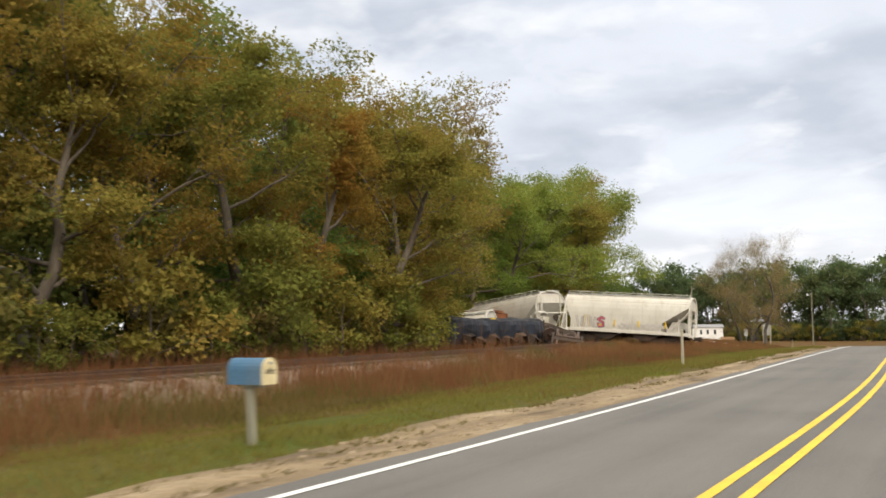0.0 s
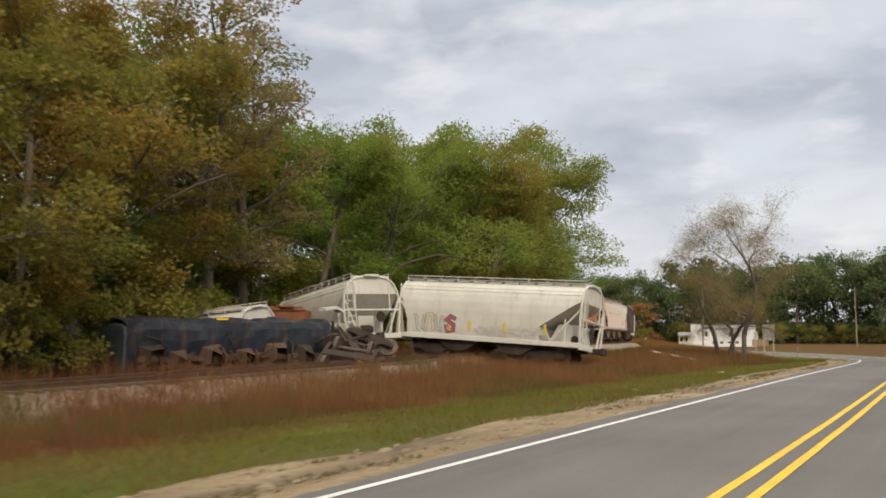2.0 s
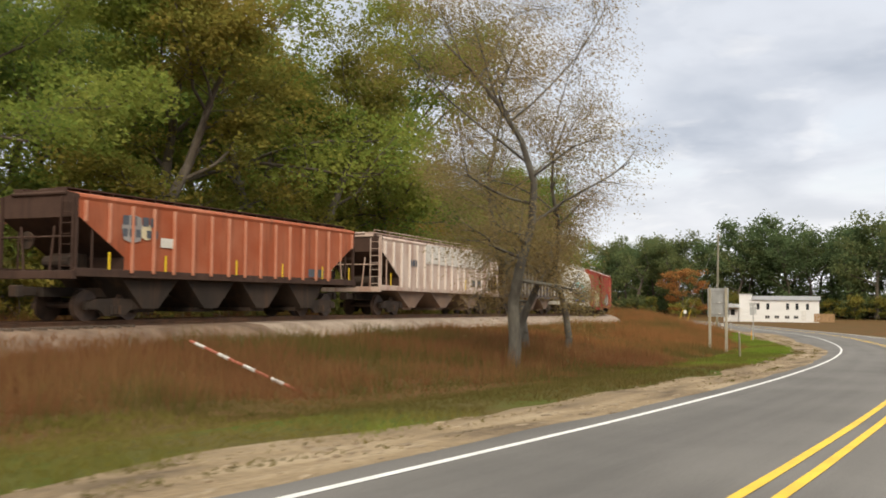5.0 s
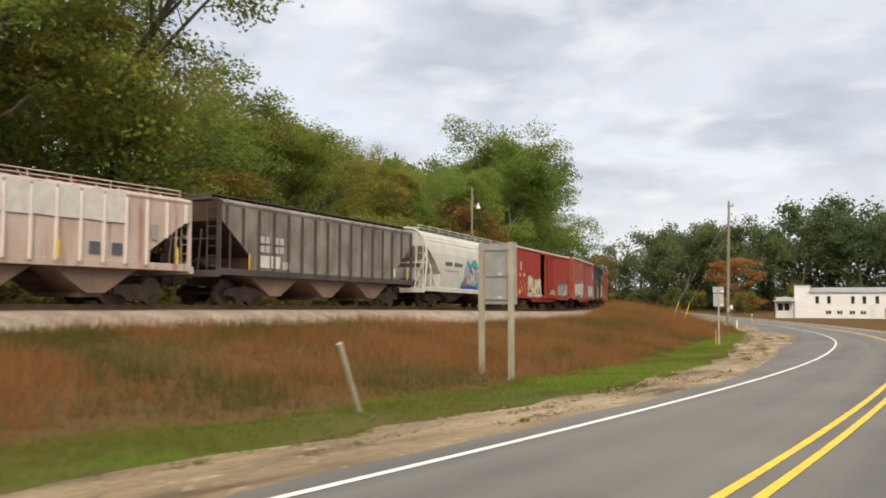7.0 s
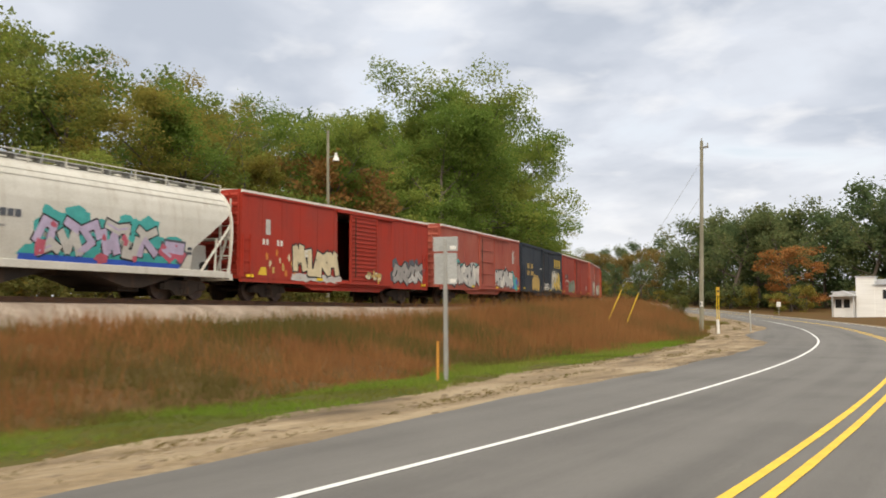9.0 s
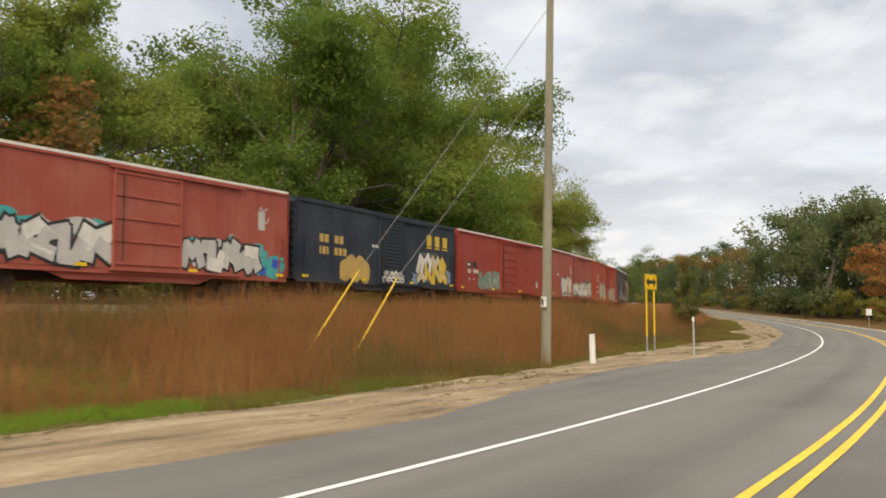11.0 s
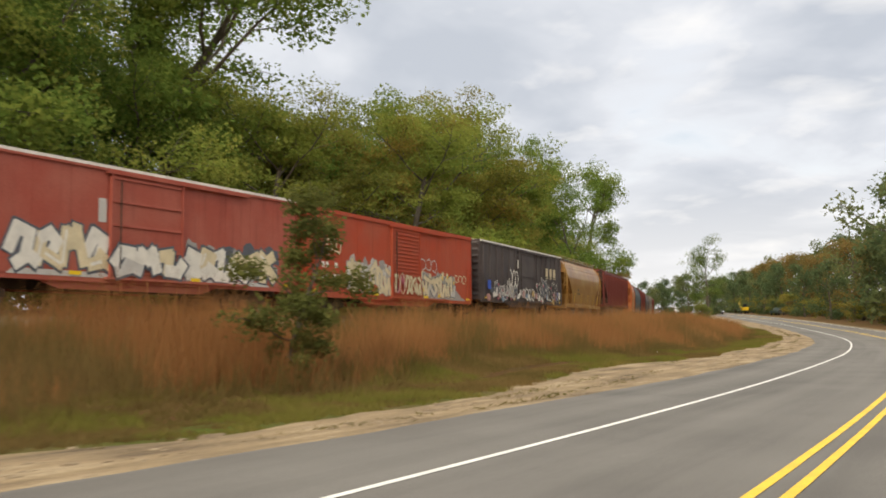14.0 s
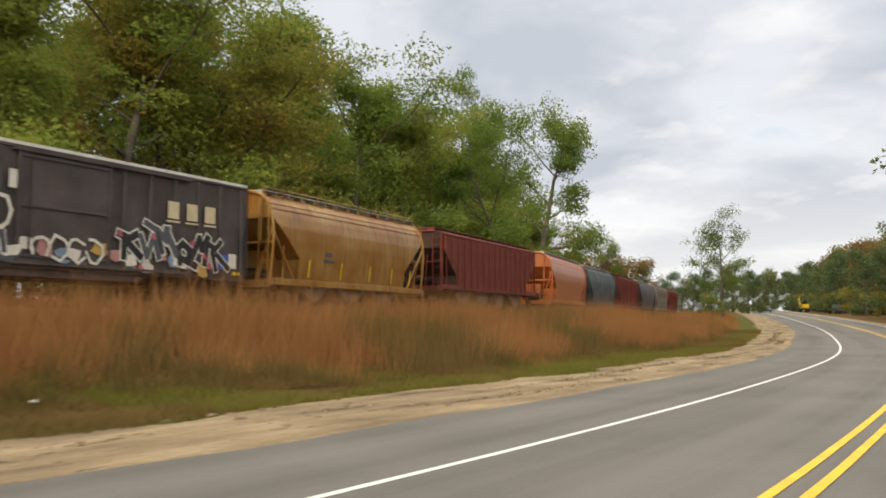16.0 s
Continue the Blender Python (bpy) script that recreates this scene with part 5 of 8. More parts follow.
def boxcar(name, m, label, paint, top=4.35, sill=0.85, length=15.4, door=(0.0, 2.6), door_open=0.0, roof=None, roof_edge=None, ribbed_door=14, side_posts=0, door_paint=None, group="freight cars of the train"):
    """A boxcar: sides, corrugated ends, sliding door with tracks, roof panels, ladders and trucks."""
    car = empty(name, m, label, "boxcar", group)
    L, W, eave = length / 2, 1.50, top - 0.22
    for s in (-1, 1):
        d0, d1 = door[0] - door[1] / 2, door[0] + door[1] / 2
        for x0, x1, z0, z1 in ((-L, d0, sill, eave), (d1, L, sill, eave), (d0, d1, eave - 0.16, eave), (d0, d1, sill, sill + 0.14)):
            bm = bmesh.new()
            box(bm, x0, s * W - 0.03, z0, x1, s * W + 0.03, z1)
            part("side_panel", bm, paint, car)
    # floor, coloured near-black for the unlit inside
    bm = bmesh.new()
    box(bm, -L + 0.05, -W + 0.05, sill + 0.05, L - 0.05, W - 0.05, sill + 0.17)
    part("floor_deck", bm, M_UNLIT_INTERIOR, car)
    for s in (-1, 1):
        bm = bmesh.new()
        box(bm, s * L - 0.04, -W, sill, s * L + 0.04, W, eave + 0.12)
        wall = part("end_wall", bm, paint, car)
        bm = bmesh.new()
        tube(bm, (0, -W + 0.12, 0), (0, W - 0.12, 0), 0.10, seg=8)
        me = mesh_of("corrugation", bm, paint)
        for i in range(9):
            part("corrugation", me, None, wall).location = (s * (L + 0.02), 0, sill + 0.25 + (eave - sill - 0.35) * i / 8)
        ladder(car, s * (L + 0.14), -W + 0.25, sill + 0.1, eave, False, paint, 8)
        ladder(car, s * (L - 0.30), -W - 0.06, sill + 0.05, sill + 1.7, True, paint, 4)
        coupler(car, s * (L + 0.45), s)
    bm = bmesh.new()
    a = [(-W - 0.06, eave), (-W - 0.06, eave + 0.11), (0, top), (W + 0.06, eave + 0.11), (W + 0.06, eave)]
    va = [bm.verts.new((-L - 0.03, y, z)) for y, z in a]
    vb = [bm.verts.new((L + 0.03, y, z)) for y, z in a]
    for i in range(4):
        bm.faces.new((va[i], va[i + 1], vb[i + 1], vb[i]))
    bm.faces.new(va)
    bm.faces.new(vb[::-1])
    bmesh.ops.recalc_face_normals(bm, faces=bm.faces)
    for i in range(15):
        x = -L + length * (i + 0.5) / 15
        for s in (-1, 1):
            tube(bm, (x, s * W, eave + 0.09), (x, 0, top + 0.02), 0.035, seg=4)
    part("roof", bm, roof or paint, car)
    for s in (-1, 1):
        bm = bmesh.new()
        box(bm, -L, s * (W + 0.05) - 0.03, eave - 0.06, L, s * (W + 0.05) + 0.03, eave + 0.015)
        part("eave_rail", bm, roof_edge or paint, car)
        bm = bmesh.new()                               # sill rail with its bolster pads
        box(bm, -L, s * (W - 0.02) - 0.05, sill - 0.12, L, s * (W - 0.02) + 0.05, sill + 0.04)
        prism(bm, [(-3.6, sill - 0.1), (-2.8, sill - 0.34), (2.8, sill - 0.34), (3.6, sill - 0.1)], s * (W - 0.10) - 0.03, s * (W - 0.10) + 0.03)
        part("side_sill", bm, paint, car)
        # door
        bm = bmesh.new()
        d0 = door[0] - door[1] / 2 + door_open
        box(bm, d0, s * (W + 0.06) - 0.025, sill + 0.05, d0 + door[1], s * (W + 0.06) + 0.025, eave - 0.10)
        d = part("door", bm, door_paint or paint, car)
        bm = bmesh.new()
        box(bm, d0 + 0.10, -0.02, -0.035, d0 + door[1] - 0.10, 0.02, 0.035, bevel=0.008)
        me = mesh_of("door_rib", bm, door_paint or paint)
        for i in range(ribbed_door):
            part("door_rib", me, None, d).location = (0, s * (W + 0.10), sill + 0.2 + (eave - sill - 0.45) * i / max(1, ribbed_door - 1))
        for x in (d0 + 0.04, d0 + door[1] - 0.04):
            bm = bmesh.new()
            box(bm, x - 0.04, s * (W + 0.10) - 0.025, sill + 0.05, x + 0.04, s * (W + 0.10) + 0.025, eave - 0.10)
            part("door_stile", bm, door_paint or paint, d)
        bm = bmesh.new()
        tube(bm, (d0 + 0.35, s * (W + 0.16), sill + 0.3), (d0 + 0.35, s * (W + 0.16), eave - 0.3), 0.022, seg=6)
        part("lock_rod", bm, M_UNDER, d)
        bm = bmesh.new()
        box(bm, door[0] - door[1] * 0.55, s * (W + 0.09) - 0.06, eave - 0.14, door[0] + door[1] * 1.55, s * (W + 0.09) + 0.06, eave - 0.08)
        part("door_track", bm, paint, car)
        bm = bmesh.new()
        box(bm, door[0] - door[1] * 0.55, s * (W + 0.09) - 0.06, sill - 0.02, door[0] + door[1] * 1.55, s * (W + 0.09) + 0.06, sill + 0.05)
        part("door_track", bm, paint, car)
    if side_posts:
        bm = bmesh.new()
        box(bm, -0.07, -0.05, sill, 0.07, 0.05, eave - 0.1, bevel=0.015)
        me = mesh_of("side_post", bm, paint)
        for i in range(side_posts):
            x = -L + 0.3 + i * (length - 0.6) / (side_posts - 1)
            if abs(x - door[0]) < door[1] / 2 + 0.1:
                continue
            for s in (-1, 1):
                part("side_post", me, None, car).location = (x, s * (W + 0.05), 0)
    else:
        bm = bmesh.new()                               # welded seams between side sheets
        for i in range(1, 12):
            x = -L + i * length / 12
            if abs(x - door[0]) > door[1] / 2 + 0.1:
                for s in (-1, 1):
                    box(bm, x - 0.012, s * (W + 0.03) - 0.008, sill + 0.05, x + 0.012, s * (W + 0.03) + 0.008, eave - 0.1)
        tagged(part("seams", bm, paint, car), kind="stuff")
    for i in range(4):                                 # reflector strips
        x = -L + 0.5 + i * (length - 1.0) / 3
        bm = bmesh.new()
        box(bm, x - 0.22, -W - 0.075, sill + 0.06, x + 0.22, -W - 0.045 - 0.02, sill + 0.17)
        part("reflector", bm, R_STRIP, car)
    bm = bmesh.new()
    box(bm, -L + 0.2, -0.2, 0.62, L - 0.2, 0.2, sill)
    part("centre_sill", bm, M_UNDER, car)
    truck(car, -L + 2.3)
    truck(car, L - 2.3)

    return car, (lambda z: -W - 0.03)


def at_track(right_end, length, dz=0.0):
    """Pose of a car whose far end stands at a place of the track, +x along the track."""
    j = int(((RAIL[:, :2] - np.array(right_end)) ** 2).sum(1).argmin())
    n = max(2, int(round(length)))
    a, b = RAIL[j - n + 2], RAIL[j - 2]
    d = (b - a) / np.linalg.norm((b - a)[:2])
    e = np.array([*RAIL[j][:3]])
    c = e - d * length / 2
    return pose(c[0], c[1], c[2] + dz, 0, -math.degrees(math.atan2(d[2], 1)), math.degrees(math.atan2(d[1], d[0])))


def strips(parent, side_y, xs, z0, z1, label="yellow reflector strip"):
    for x in xs:
        bm = bmesh.new()
        v = [bm.verts.new((x + dx, side_y(z) - 0.07, z)) for dx, z in ((-0.05, z0), (0.05, z0), (0.05, z1), (-0.05, z1))]
        bm.faces.new(v)
        part("reflector", bm, R_STRIP, parent)


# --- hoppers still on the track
car, sy = hopper("hopper_car", at_track((-34.15, 103.65), 15.6), "faded orange ribbed covered hopper car with rusty patches", 15.6, 3.75, 1.42, P_ORANGE, frame_paint=P_SHADED_RUST_END, end_paint=P_SHADED_RUST_END, rib_paint=P_ORANGE_RIB_LIT, ribs=17, bays=4, bay_mat=M_UNDER, walk_rail=False)
strips(car, lambda z: -1.55, (-6.6, -4.2, -0.6, 2.2, 5.0, 7.1), 1.5, 2.0)
sketch(car, lambda z: -1.53, [("grey", blob(random.Random(1), -5.6, 2.75, 0.9, 0.85, 8, 0.05), 0), ("cream", blob(random.Random(4), -5.0, 2.7, 0.5, 0.5, 8, 0.1), 0.4), ("white", [(-4.35, 2.25), (-3.75, 2.25), (-3.75, 2.55), (-4.35, 2.55)], 0)]
       + bars(-6.0, 2.85, [0.25, 0.25, -0.1, 0.25, 0.25], 0.28, "slate") + bars(-6.0, 2.5, [0.2, 0.2, 0.2, -0.1, 0.2, 0.2], 0.24, "slate")
       + bars(4.1, 1.55, [0.45, 0.45], 0.32, "slate", 0.25), "lettering", "worn reporting marks as pale patches")

car, sy = hopper("hopper_car", at_track((-38.75, 120.3), 15.6), "chalky white and pink weathered ribbed hopper car", 15.6, 3.72, 1.27, P_PINK, frame_paint=P_PINK, end_paint=P_SHADED_RUST_END, rib_paint=P_PINK_RIB, ribs=18, bays=3, bay_mat=M_BAY)
strips(car, lambda z: -1.55, (-7.0, 2.2, 7.0), 1.35, 1.9)
sketch(car, lambda z: -1.53, bars(3.4, 1.55, [0.42, 0.42], 0.36, "slate", 0.45) + bars(-4.8, 2.35, [0.25, 0.25, 0.3], 0.3, "slate") + bars(5.9, 2.1, [0.3], 0.5, "grey"), "lettering", "small dark stencil marks")
sketch(car, lambda z: -1.535, [("chalk", [(x - 0.40, 2.55 + 0.03 * (i % 2)), (x + 0.40, 2.55), (x + 0.40, 3.5), (x - 0.40, 3.5)], 0.1 * i) for i, x in enumerate([-7.45 + 0.8765 * (k + 0.5) for k in range(5, 14)])], "white_panel", "fresher white paint on the upper side")

car, sy = hopper("hopper_car", at_track((-44.6, 136.9), 15.7), "sooty dark grey ribbed covered hopper car", 15.7, 3.95, 1.22, P_GREY, frame_paint=P_BLACK, end_paint=P_SHADED_RUST_END, ribs=16, bays=3, rib_paint=P_BLACK, walk_rail=False)
strips(car, lambda z: -1.55, (-6.2, 7.0), 1.3, 1.9)
sketch(car, lambda z: -1.53, bars(-5.4, 2.35, [0.26, 0.26, -0.2, 0.26, 0.26], 0.26, "silver") + bars(-5.4, 2.0, [0.26, 0.26, -0.2, 0.26, 0.26], 0.26, "silver") + bars(-5.4, 1.42, [0.6, 0.6], 0.46, "white", 0.12) + bars(-3.9, 1.4, [0.2, 0.3], 0.3, "silver", 0.04) + bars(5.6, 1.4, [0.28], 0.4, "white"), "lettering", "white stencilled lettering on dark side")

car, sy = hopper("hopper_car", at_track((-50.6, 152.1), 14.6), "clean off-white smooth-sided hopper car with graffiti", 14.6, 4.12, 0.95, P_CREAM, curved=True, bays=2, bay_mat=M_UNDER, slope=2.0)
sketch(car, sy, glyphs(21, -1.5, 3.3, 1.2, 2.45, 6, ("lilac", "silver", "lilac"), "black", ("teal", "teal", "teal"), ("pink",), 0.17)
       + [("blue", [(-2.0, 0.97), (4.6, 0.97), (4.6, 1.20), (-2.0, 1.24)], 0.9), ("teal", [(-2.1, 1.2), (4.5, 1.18), (4.3, 1.5), (-1.8, 1.5)], 0.05), ("pink", blob(random.Random(9), 1.1, 1.22, 0.45, 0.34, 9, 0.2), 4), ("pink", blob(random.Random(8), -1.3, 1.45, 0.4, 0.5, 9, 0.2), 4)] + glyphs(22, 3.5, 4.6, 1.25, 1.95, 1, ("lilac", "pink"), "slate", ("teal", "teal"))
       + bars(4.9, 1.72, [0.22], 0.10, "slate") + bars(4.9, 1.56, [0.22], 0.10, "slate"), "graffiti", "teal, lilac and blue graffiti")
sketch(car, sy, bars(-4.6, 2.25, [0.22, 0.22, 0.24, 0.2, -0.25, 0.2, 0.2, 0.2, 0.2, 0.2], 0.22, "slate", 0.05) + bars(-4.6, 1.95, [1.2, 0.8], 0.06, "grey"), "lettering", "small dark stencil marks")
strips(car, sy, (-5.2,), 1.5, 2.1)

# --- boxcars
car, sy = boxcar("boxcar", at_track((-56.57, 166.4), 15.4), "bright red boxcar with open door and cream graffiti", P_RED, 4.33, 0.83, door=(0.2, 2.4), door_open=1.0, ribbed_door=16, roof=M_ROOF_PALE)
sketch(car, sy, glyphs(31, -4.3, -0.95, 1.0, 2.25, 4, ("cream", "cream", "white"), "black", None, (), 0.2) + [("silver", blob(random.Random(k), -4.0 + 0.75 * k, 1.0, 0.9, 0.35, 10, 0.3), 0.1 * k) for k in range(5)] + [(("ochre", "orange", "cream")[k % 3], blob(random.Random(k + 40), -6.3 + 0.21 * k, 1.1 + 0.13 * (k * 5 % 7), 0.16, 0.3, 8, 0.4), 0.2 * (k % 4)) for k in range(11)] + [("yellow", [(-6.7, 1.0), (-6.1, 1.0), (-6.2, 1.32), (-6.5, 1.3)], 2)] + bars(-6.2, 2.6, [0.3], 0.6, "silver") + bars(-6.4, 2.2, [0.15, 0.15, -0.4, 0.15, 0.15], 0.22, "white"), "graffiti", "cream and white graffiti letters")
sketch(car, lambda z: sy(z) - 0.11, letters(33, 1.2, 2.9, 0.98, 1.5, 3, ("ochre", "cream"), "slate") , "graffiti", "ochre scribble on the door")
sketch(car, sy, glyphs(34, 4.0, 7.0, 0.95, 2.0, 4, ("grey", "silver"), "black", ("slate",), (), 0.18), "graffiti", "grey graffiti")

car, sy = boxcar("boxcar", at_track((-64.32, 181.1), 15.4), "faded brown-red boxcar with silver graffiti on turquoise", P_BROWN, 4.45, 0.92, door=(0.3, 3.0), ribbed_door=5, roof=M_ROOF_PALE, roof_edge=P_BROWN)
sketch(car, sy, glyphs(41, -6.7, -1.3, 0.97, 2.2, 5, ("white", "silver", "silver"), "black", ("teal", "silver"), (), 0.21) + bars(5.9, 2.7, [0.4], 0.7, "silver"), "graffiti", "silver graffiti letters on turquoise")
sketch(car, lambda z: sy(z) - 0.0, glyphs(42, 1.9, 5.9, 1.0, 2.15, 4, ("silver", "white", "silver"), "black", ("teal", "silver"), (), 0.21) + [(("teal", "blue", "teal")[k % 3], [(5.7 + 0.35 * (k % 4), 1.0 + 0.3 * (k // 4)), (6.1 + 0.35 * (k % 4), 1.0 + 0.3 * (k // 4)), (6.15 + 0.35 * (k % 4), 1.32 + 0.3 * (k // 4)), (5.72 + 0.35 * (k % 4), 1.36 + 0.3 * (k // 4))], 0.1 * k) for k in (0, 1, 2, 3, 4, 5, 7, 9)] + scrawl(43, 5.9, 6.5, 2.9, 3.6, 2, "silver") + [("teal", blob(random.Random(6), 6.9, 1.35, 1.2, 0.9, 9, 0.2), 0)], "graffiti", "silver graffiti letters on turquoise")

car, sy = boxcar("boxcar", at_track((-72.82, 195.2), 15.4), "navy blue boxcar with yellow marks and graffiti", P_NAVY, 4.38, 0.98, door=(0.3, 2.6), ribbed_door=18)
sketch(car, sy, bars(-6.1, 2.55, [0.32, 0.32, -0.32, 0.32, 0.32], 0.34, "ochre", 0.08) + bars(-6.1, 2.05, [0.14, 0.28, 0.14, -0.32, 0.28, 0.28, 0.28], 0.32, "ochre", 0.08)
       + bars(4.2, 3.05, [0.55, 0.55, 0.55], 0.55, "yellow", 0.42) + bars(4.15, 2.92, [0.65, 0.65, 0.65], 0.07, "yellow", 0.32) + bars(-1.6, 2.6, [0.2, 0.5], 0.12, "white"), "lettering", "yellow block marks on navy side")
sketch(car, sy, [("ochre", blob(random.Random(k), -4.0 + 0.45 * k, 1.45 + 0.2 * (k % 2), 0.9, 1.0, 10, 0.15), k * 0.1) for k in range(5)], "graffiti", "flat ochre graffiti patch")
sketch(car, sy, glyphs(52, 3.0, 6.5, 1.05, 2.6, 4, ("cream", "white", "yellow"), "black", None, (), 0.21) + [("sky", blob(random.Random(5), 6.7, 1.5, 0.9, 0.6, 11, 0.35), 0), ("sky", blob(random.Random(15), 2.9, 1.35, 0.7, 0.5, 11, 0.35), 0), ("sky", blob(random.Random(16), 4.4, 1.4, 0.9, 0.5, 11, 0.35), 0.1), ("slate", blob(random.Random(7), 4.6, 2.55, 2.6, 0.35, 11, 0.3), 0.3)], "graffiti", "cream and yellow graffiti letters")
sketch(car, lambda z: sy(z) - 0.11, glyphs(53, -0.7, 1.35, 1.15, 1.6, 6, ("white", "silver"), None, None, (), 0.16) + scrawl(54, -0.8, 1.4, 1.05, 1.3, 5, "white", 0.03), "graffiti", "white scribble on the door")

car, sy = boxcar("boxcar", at_track((-81.46, 209.0), 15.4), "oxide red boxcar with pale roof edge and green graffiti", P_DEEP, 4.40, 0.95, door=(0.3, 3.0), ribbed_door=7, roof=M_ROOF_PALE, roof_edge=P_DEEP)
sketch(car, sy, [("black", [(-6.5, 2.2), (-5.9, 2.2), (-5.9, 2.55), (-6.5, 2.55)], 0), ("black", [(-5.6, 2.2), (-5.0, 2.2), (-5.0, 2.55), (-5.6, 2.55)], 0), ("white", [(-6.35, 2.3), (-6.05, 2.3), (-6.05, 2.45), (-6.35, 2.45)], 0.6)] + bars(-6.3, 1.9, [0.18, 0.14, -0.2, 0.2, 0.2, 0.2], 0.22, "white") + bars(-6.2, 1.5, [0.2, -0.3, 0.2], 0.1, "silver") + bars(5.7, 1.35, [0.4], 0.4, "silver"), "lettering", "white stencil marks and black panels")
sketch(car, sy, glyphs(61, -4.7, -1.2, 1.0, 2.0, 5, ("sage", "grey", "sage"), "green", ("sage", "green", "grey"), (), 0.13) + glyphs(66, -3.2, -1.4, 1.3, 1.8, 4, ("chalk", "sage"), None, None, (), 0.09), "graffiti", "green and grey faded graffiti")

car, sy = boxcar("boxcar", at_track((-91.06, 222.4), 15.4), "dusty red boxcar with white graffiti letters", P_BROWN, 4.42, 0.95, door=(0.3, 3.0), ribbed_door=5, roof=M_ROOF_PALE, roof_edge=P_BROWN)
sketch(car, sy, glyphs(71, -4.6, -1.2, 0.98, 2.35, 4, ("white", "white", "cream"), "slate", None, (), 0.2) + glyphs(72, 1.8, 6.4, 0.98, 2.15, 6, ("white", "white", "cream"), "slate", ("grey", "slate"), (), 0.22) + [("silver", [(-4.6, 0.96), (6.2, 0.96), (6.0, 1.1), (-4.4, 1.12)], 0)] + bars(-6.0, 2.4, [0.25, 0.25], 0.2, "silver") + bars(-1.6, 2.6, [0.3], 0.7, "silver"), "graffiti", "white sharp-edged graffiti letters")
sketch(car, lambda z: sy(z) - 0.11, glyphs(73, -1.15, 1.7, 0.98, 2.0, 3, ("white", "silver", "cream"), "slate", None, (), 0.2), "graffiti", "white graffiti on the door")

car, sy = boxcar("boxcar", at_track((-101.4, 235.35), 15.4), "vermilion boxcar with faded graffiti along its lower side", P_VERMILION, 4.35, 0.83, door=(0.4, 2.8), ribbed_door=18, roof=P_VERMILION)
sketch(car, sy, glyphs(81, -4.7, -1.1, 0.9, 2.25, 6, ("cream", "silver", "cream"), "grey", ("cream", "grey", "silver"), (), 0.17) + glyphs(82, 2.0, 5.6, 0.92, 2.0, 6, ("cream", "cream", "silver"), "slate", ("cream", "grey"), ("yellow",), 0.18) + [("grey", [(2.0, 0.86), (7.0, 0.86), (6.4, 1.05), (5.6, 1.5), (5.2, 1.2), (2.4, 1.1)], 0)] + scrawl(86, 1.8, 3.6, 2.1, 2.8, 3, "silver") + scrawl(87, 5.6, 7.0, 1.7, 2.2, 3, "cream") + bars(-6.6, 1.9, [0.22, 0.2, -0.3, 0.2], 0.22, "white") + bars(-6.6, 1.45, [0.2, 0.2, -0.2, 0.2, 0.2], 0.2, "white") + scrawl(83, -6.6, -5.2, 2.4, 3.2, 4, "cream", 0.035), "graffiti", "cream and grey faded graffiti")
sketch(car, lambda z: sy(z) - 0.11, glyphs(85, -0.9, 1.7, 0.95, 1.9, 5, ("cream", "pink", "silver"), None, None, (), 0.13) + scrawl(88, -0.9, 1.7, 1.0, 2.0, 5, "cream", 0.02), "graffiti", "faded scribble on the door")

car, sy = boxcar("boxcar", at_track((-112.6, 248.0), 15.6), "weathered black boxcar with outlined white graffiti", P_BLACK, 4.40, 1.02, 15.6, door=(0.0, 3.2), ribbed_door=3, side_posts=15, roof=M_ROOF_PALE, roof_edge=P_BLACK)
sketch(car, lambda z: sy(z) - 0.08, glyphs(91, -5.9, -1.9, 1.08, 2.0, 6, ("black", "slate", "grey"), "white", None, ("pink",), 0.12, 0.4, 0.3) + scrawl(94, -3.4, -1.8, 1.8, 2.9, 3, "white", 0.05) + glyphs(92, 1.9, 6.6, 1.08, 2.35, 6, ("black", "slate", "black"), "white", None, ("pink",), 0.14, 0.4, 0.3) + [("white", blob(random.Random(k), -6.0 + 2.1 * k, 1.35, 0.5, 0.35, 9, 0.4), 2) for k in range(6)]
       + [(("rose", "slate", "chalk", "rose", "sky", "slate", "ochre")[k % 7], blob(random.Random(k + 70), -6.9 + 0.62 * k, 1.18 + 0.13 * (k * 3 % 4), 0.55, 0.42, 9, 0.35), 0.04 * (k % 6)) for k in range(22)]
       + [("blue", [(6.3, 1.25), (6.75, 1.25), (6.75, 1.75), (6.3, 1.75)], 0.5), ("white", [(6.8, 1.3), (7.2, 1.3), (7.2, 1.8), (6.8, 1.8)], 0.5), ("blue", [(-7.0, 1.6), (-6.5, 1.6), (-6.5, 2.1), (-7.0, 2.1)], 0.5)] + bars(3.9, 2.75, [0.5, 0.5, 0.5], 0.55, "cream", 0.35) + bars(3.85, 2.63, [0.6, 0.6, 0.6], 0.06, "cream", 0.25) + bars(-1.9, 3.0, [0.25], 0.5, "white"), "graffiti", "white outlined graffiti and cream block marks")
sketch(car, lambda z: sy(z) - 0.11, scrawl(93, -1.2, 1.3, 1.1, 1.9, 4, "white", 0.04), "graffiti", "white scribble on the door")

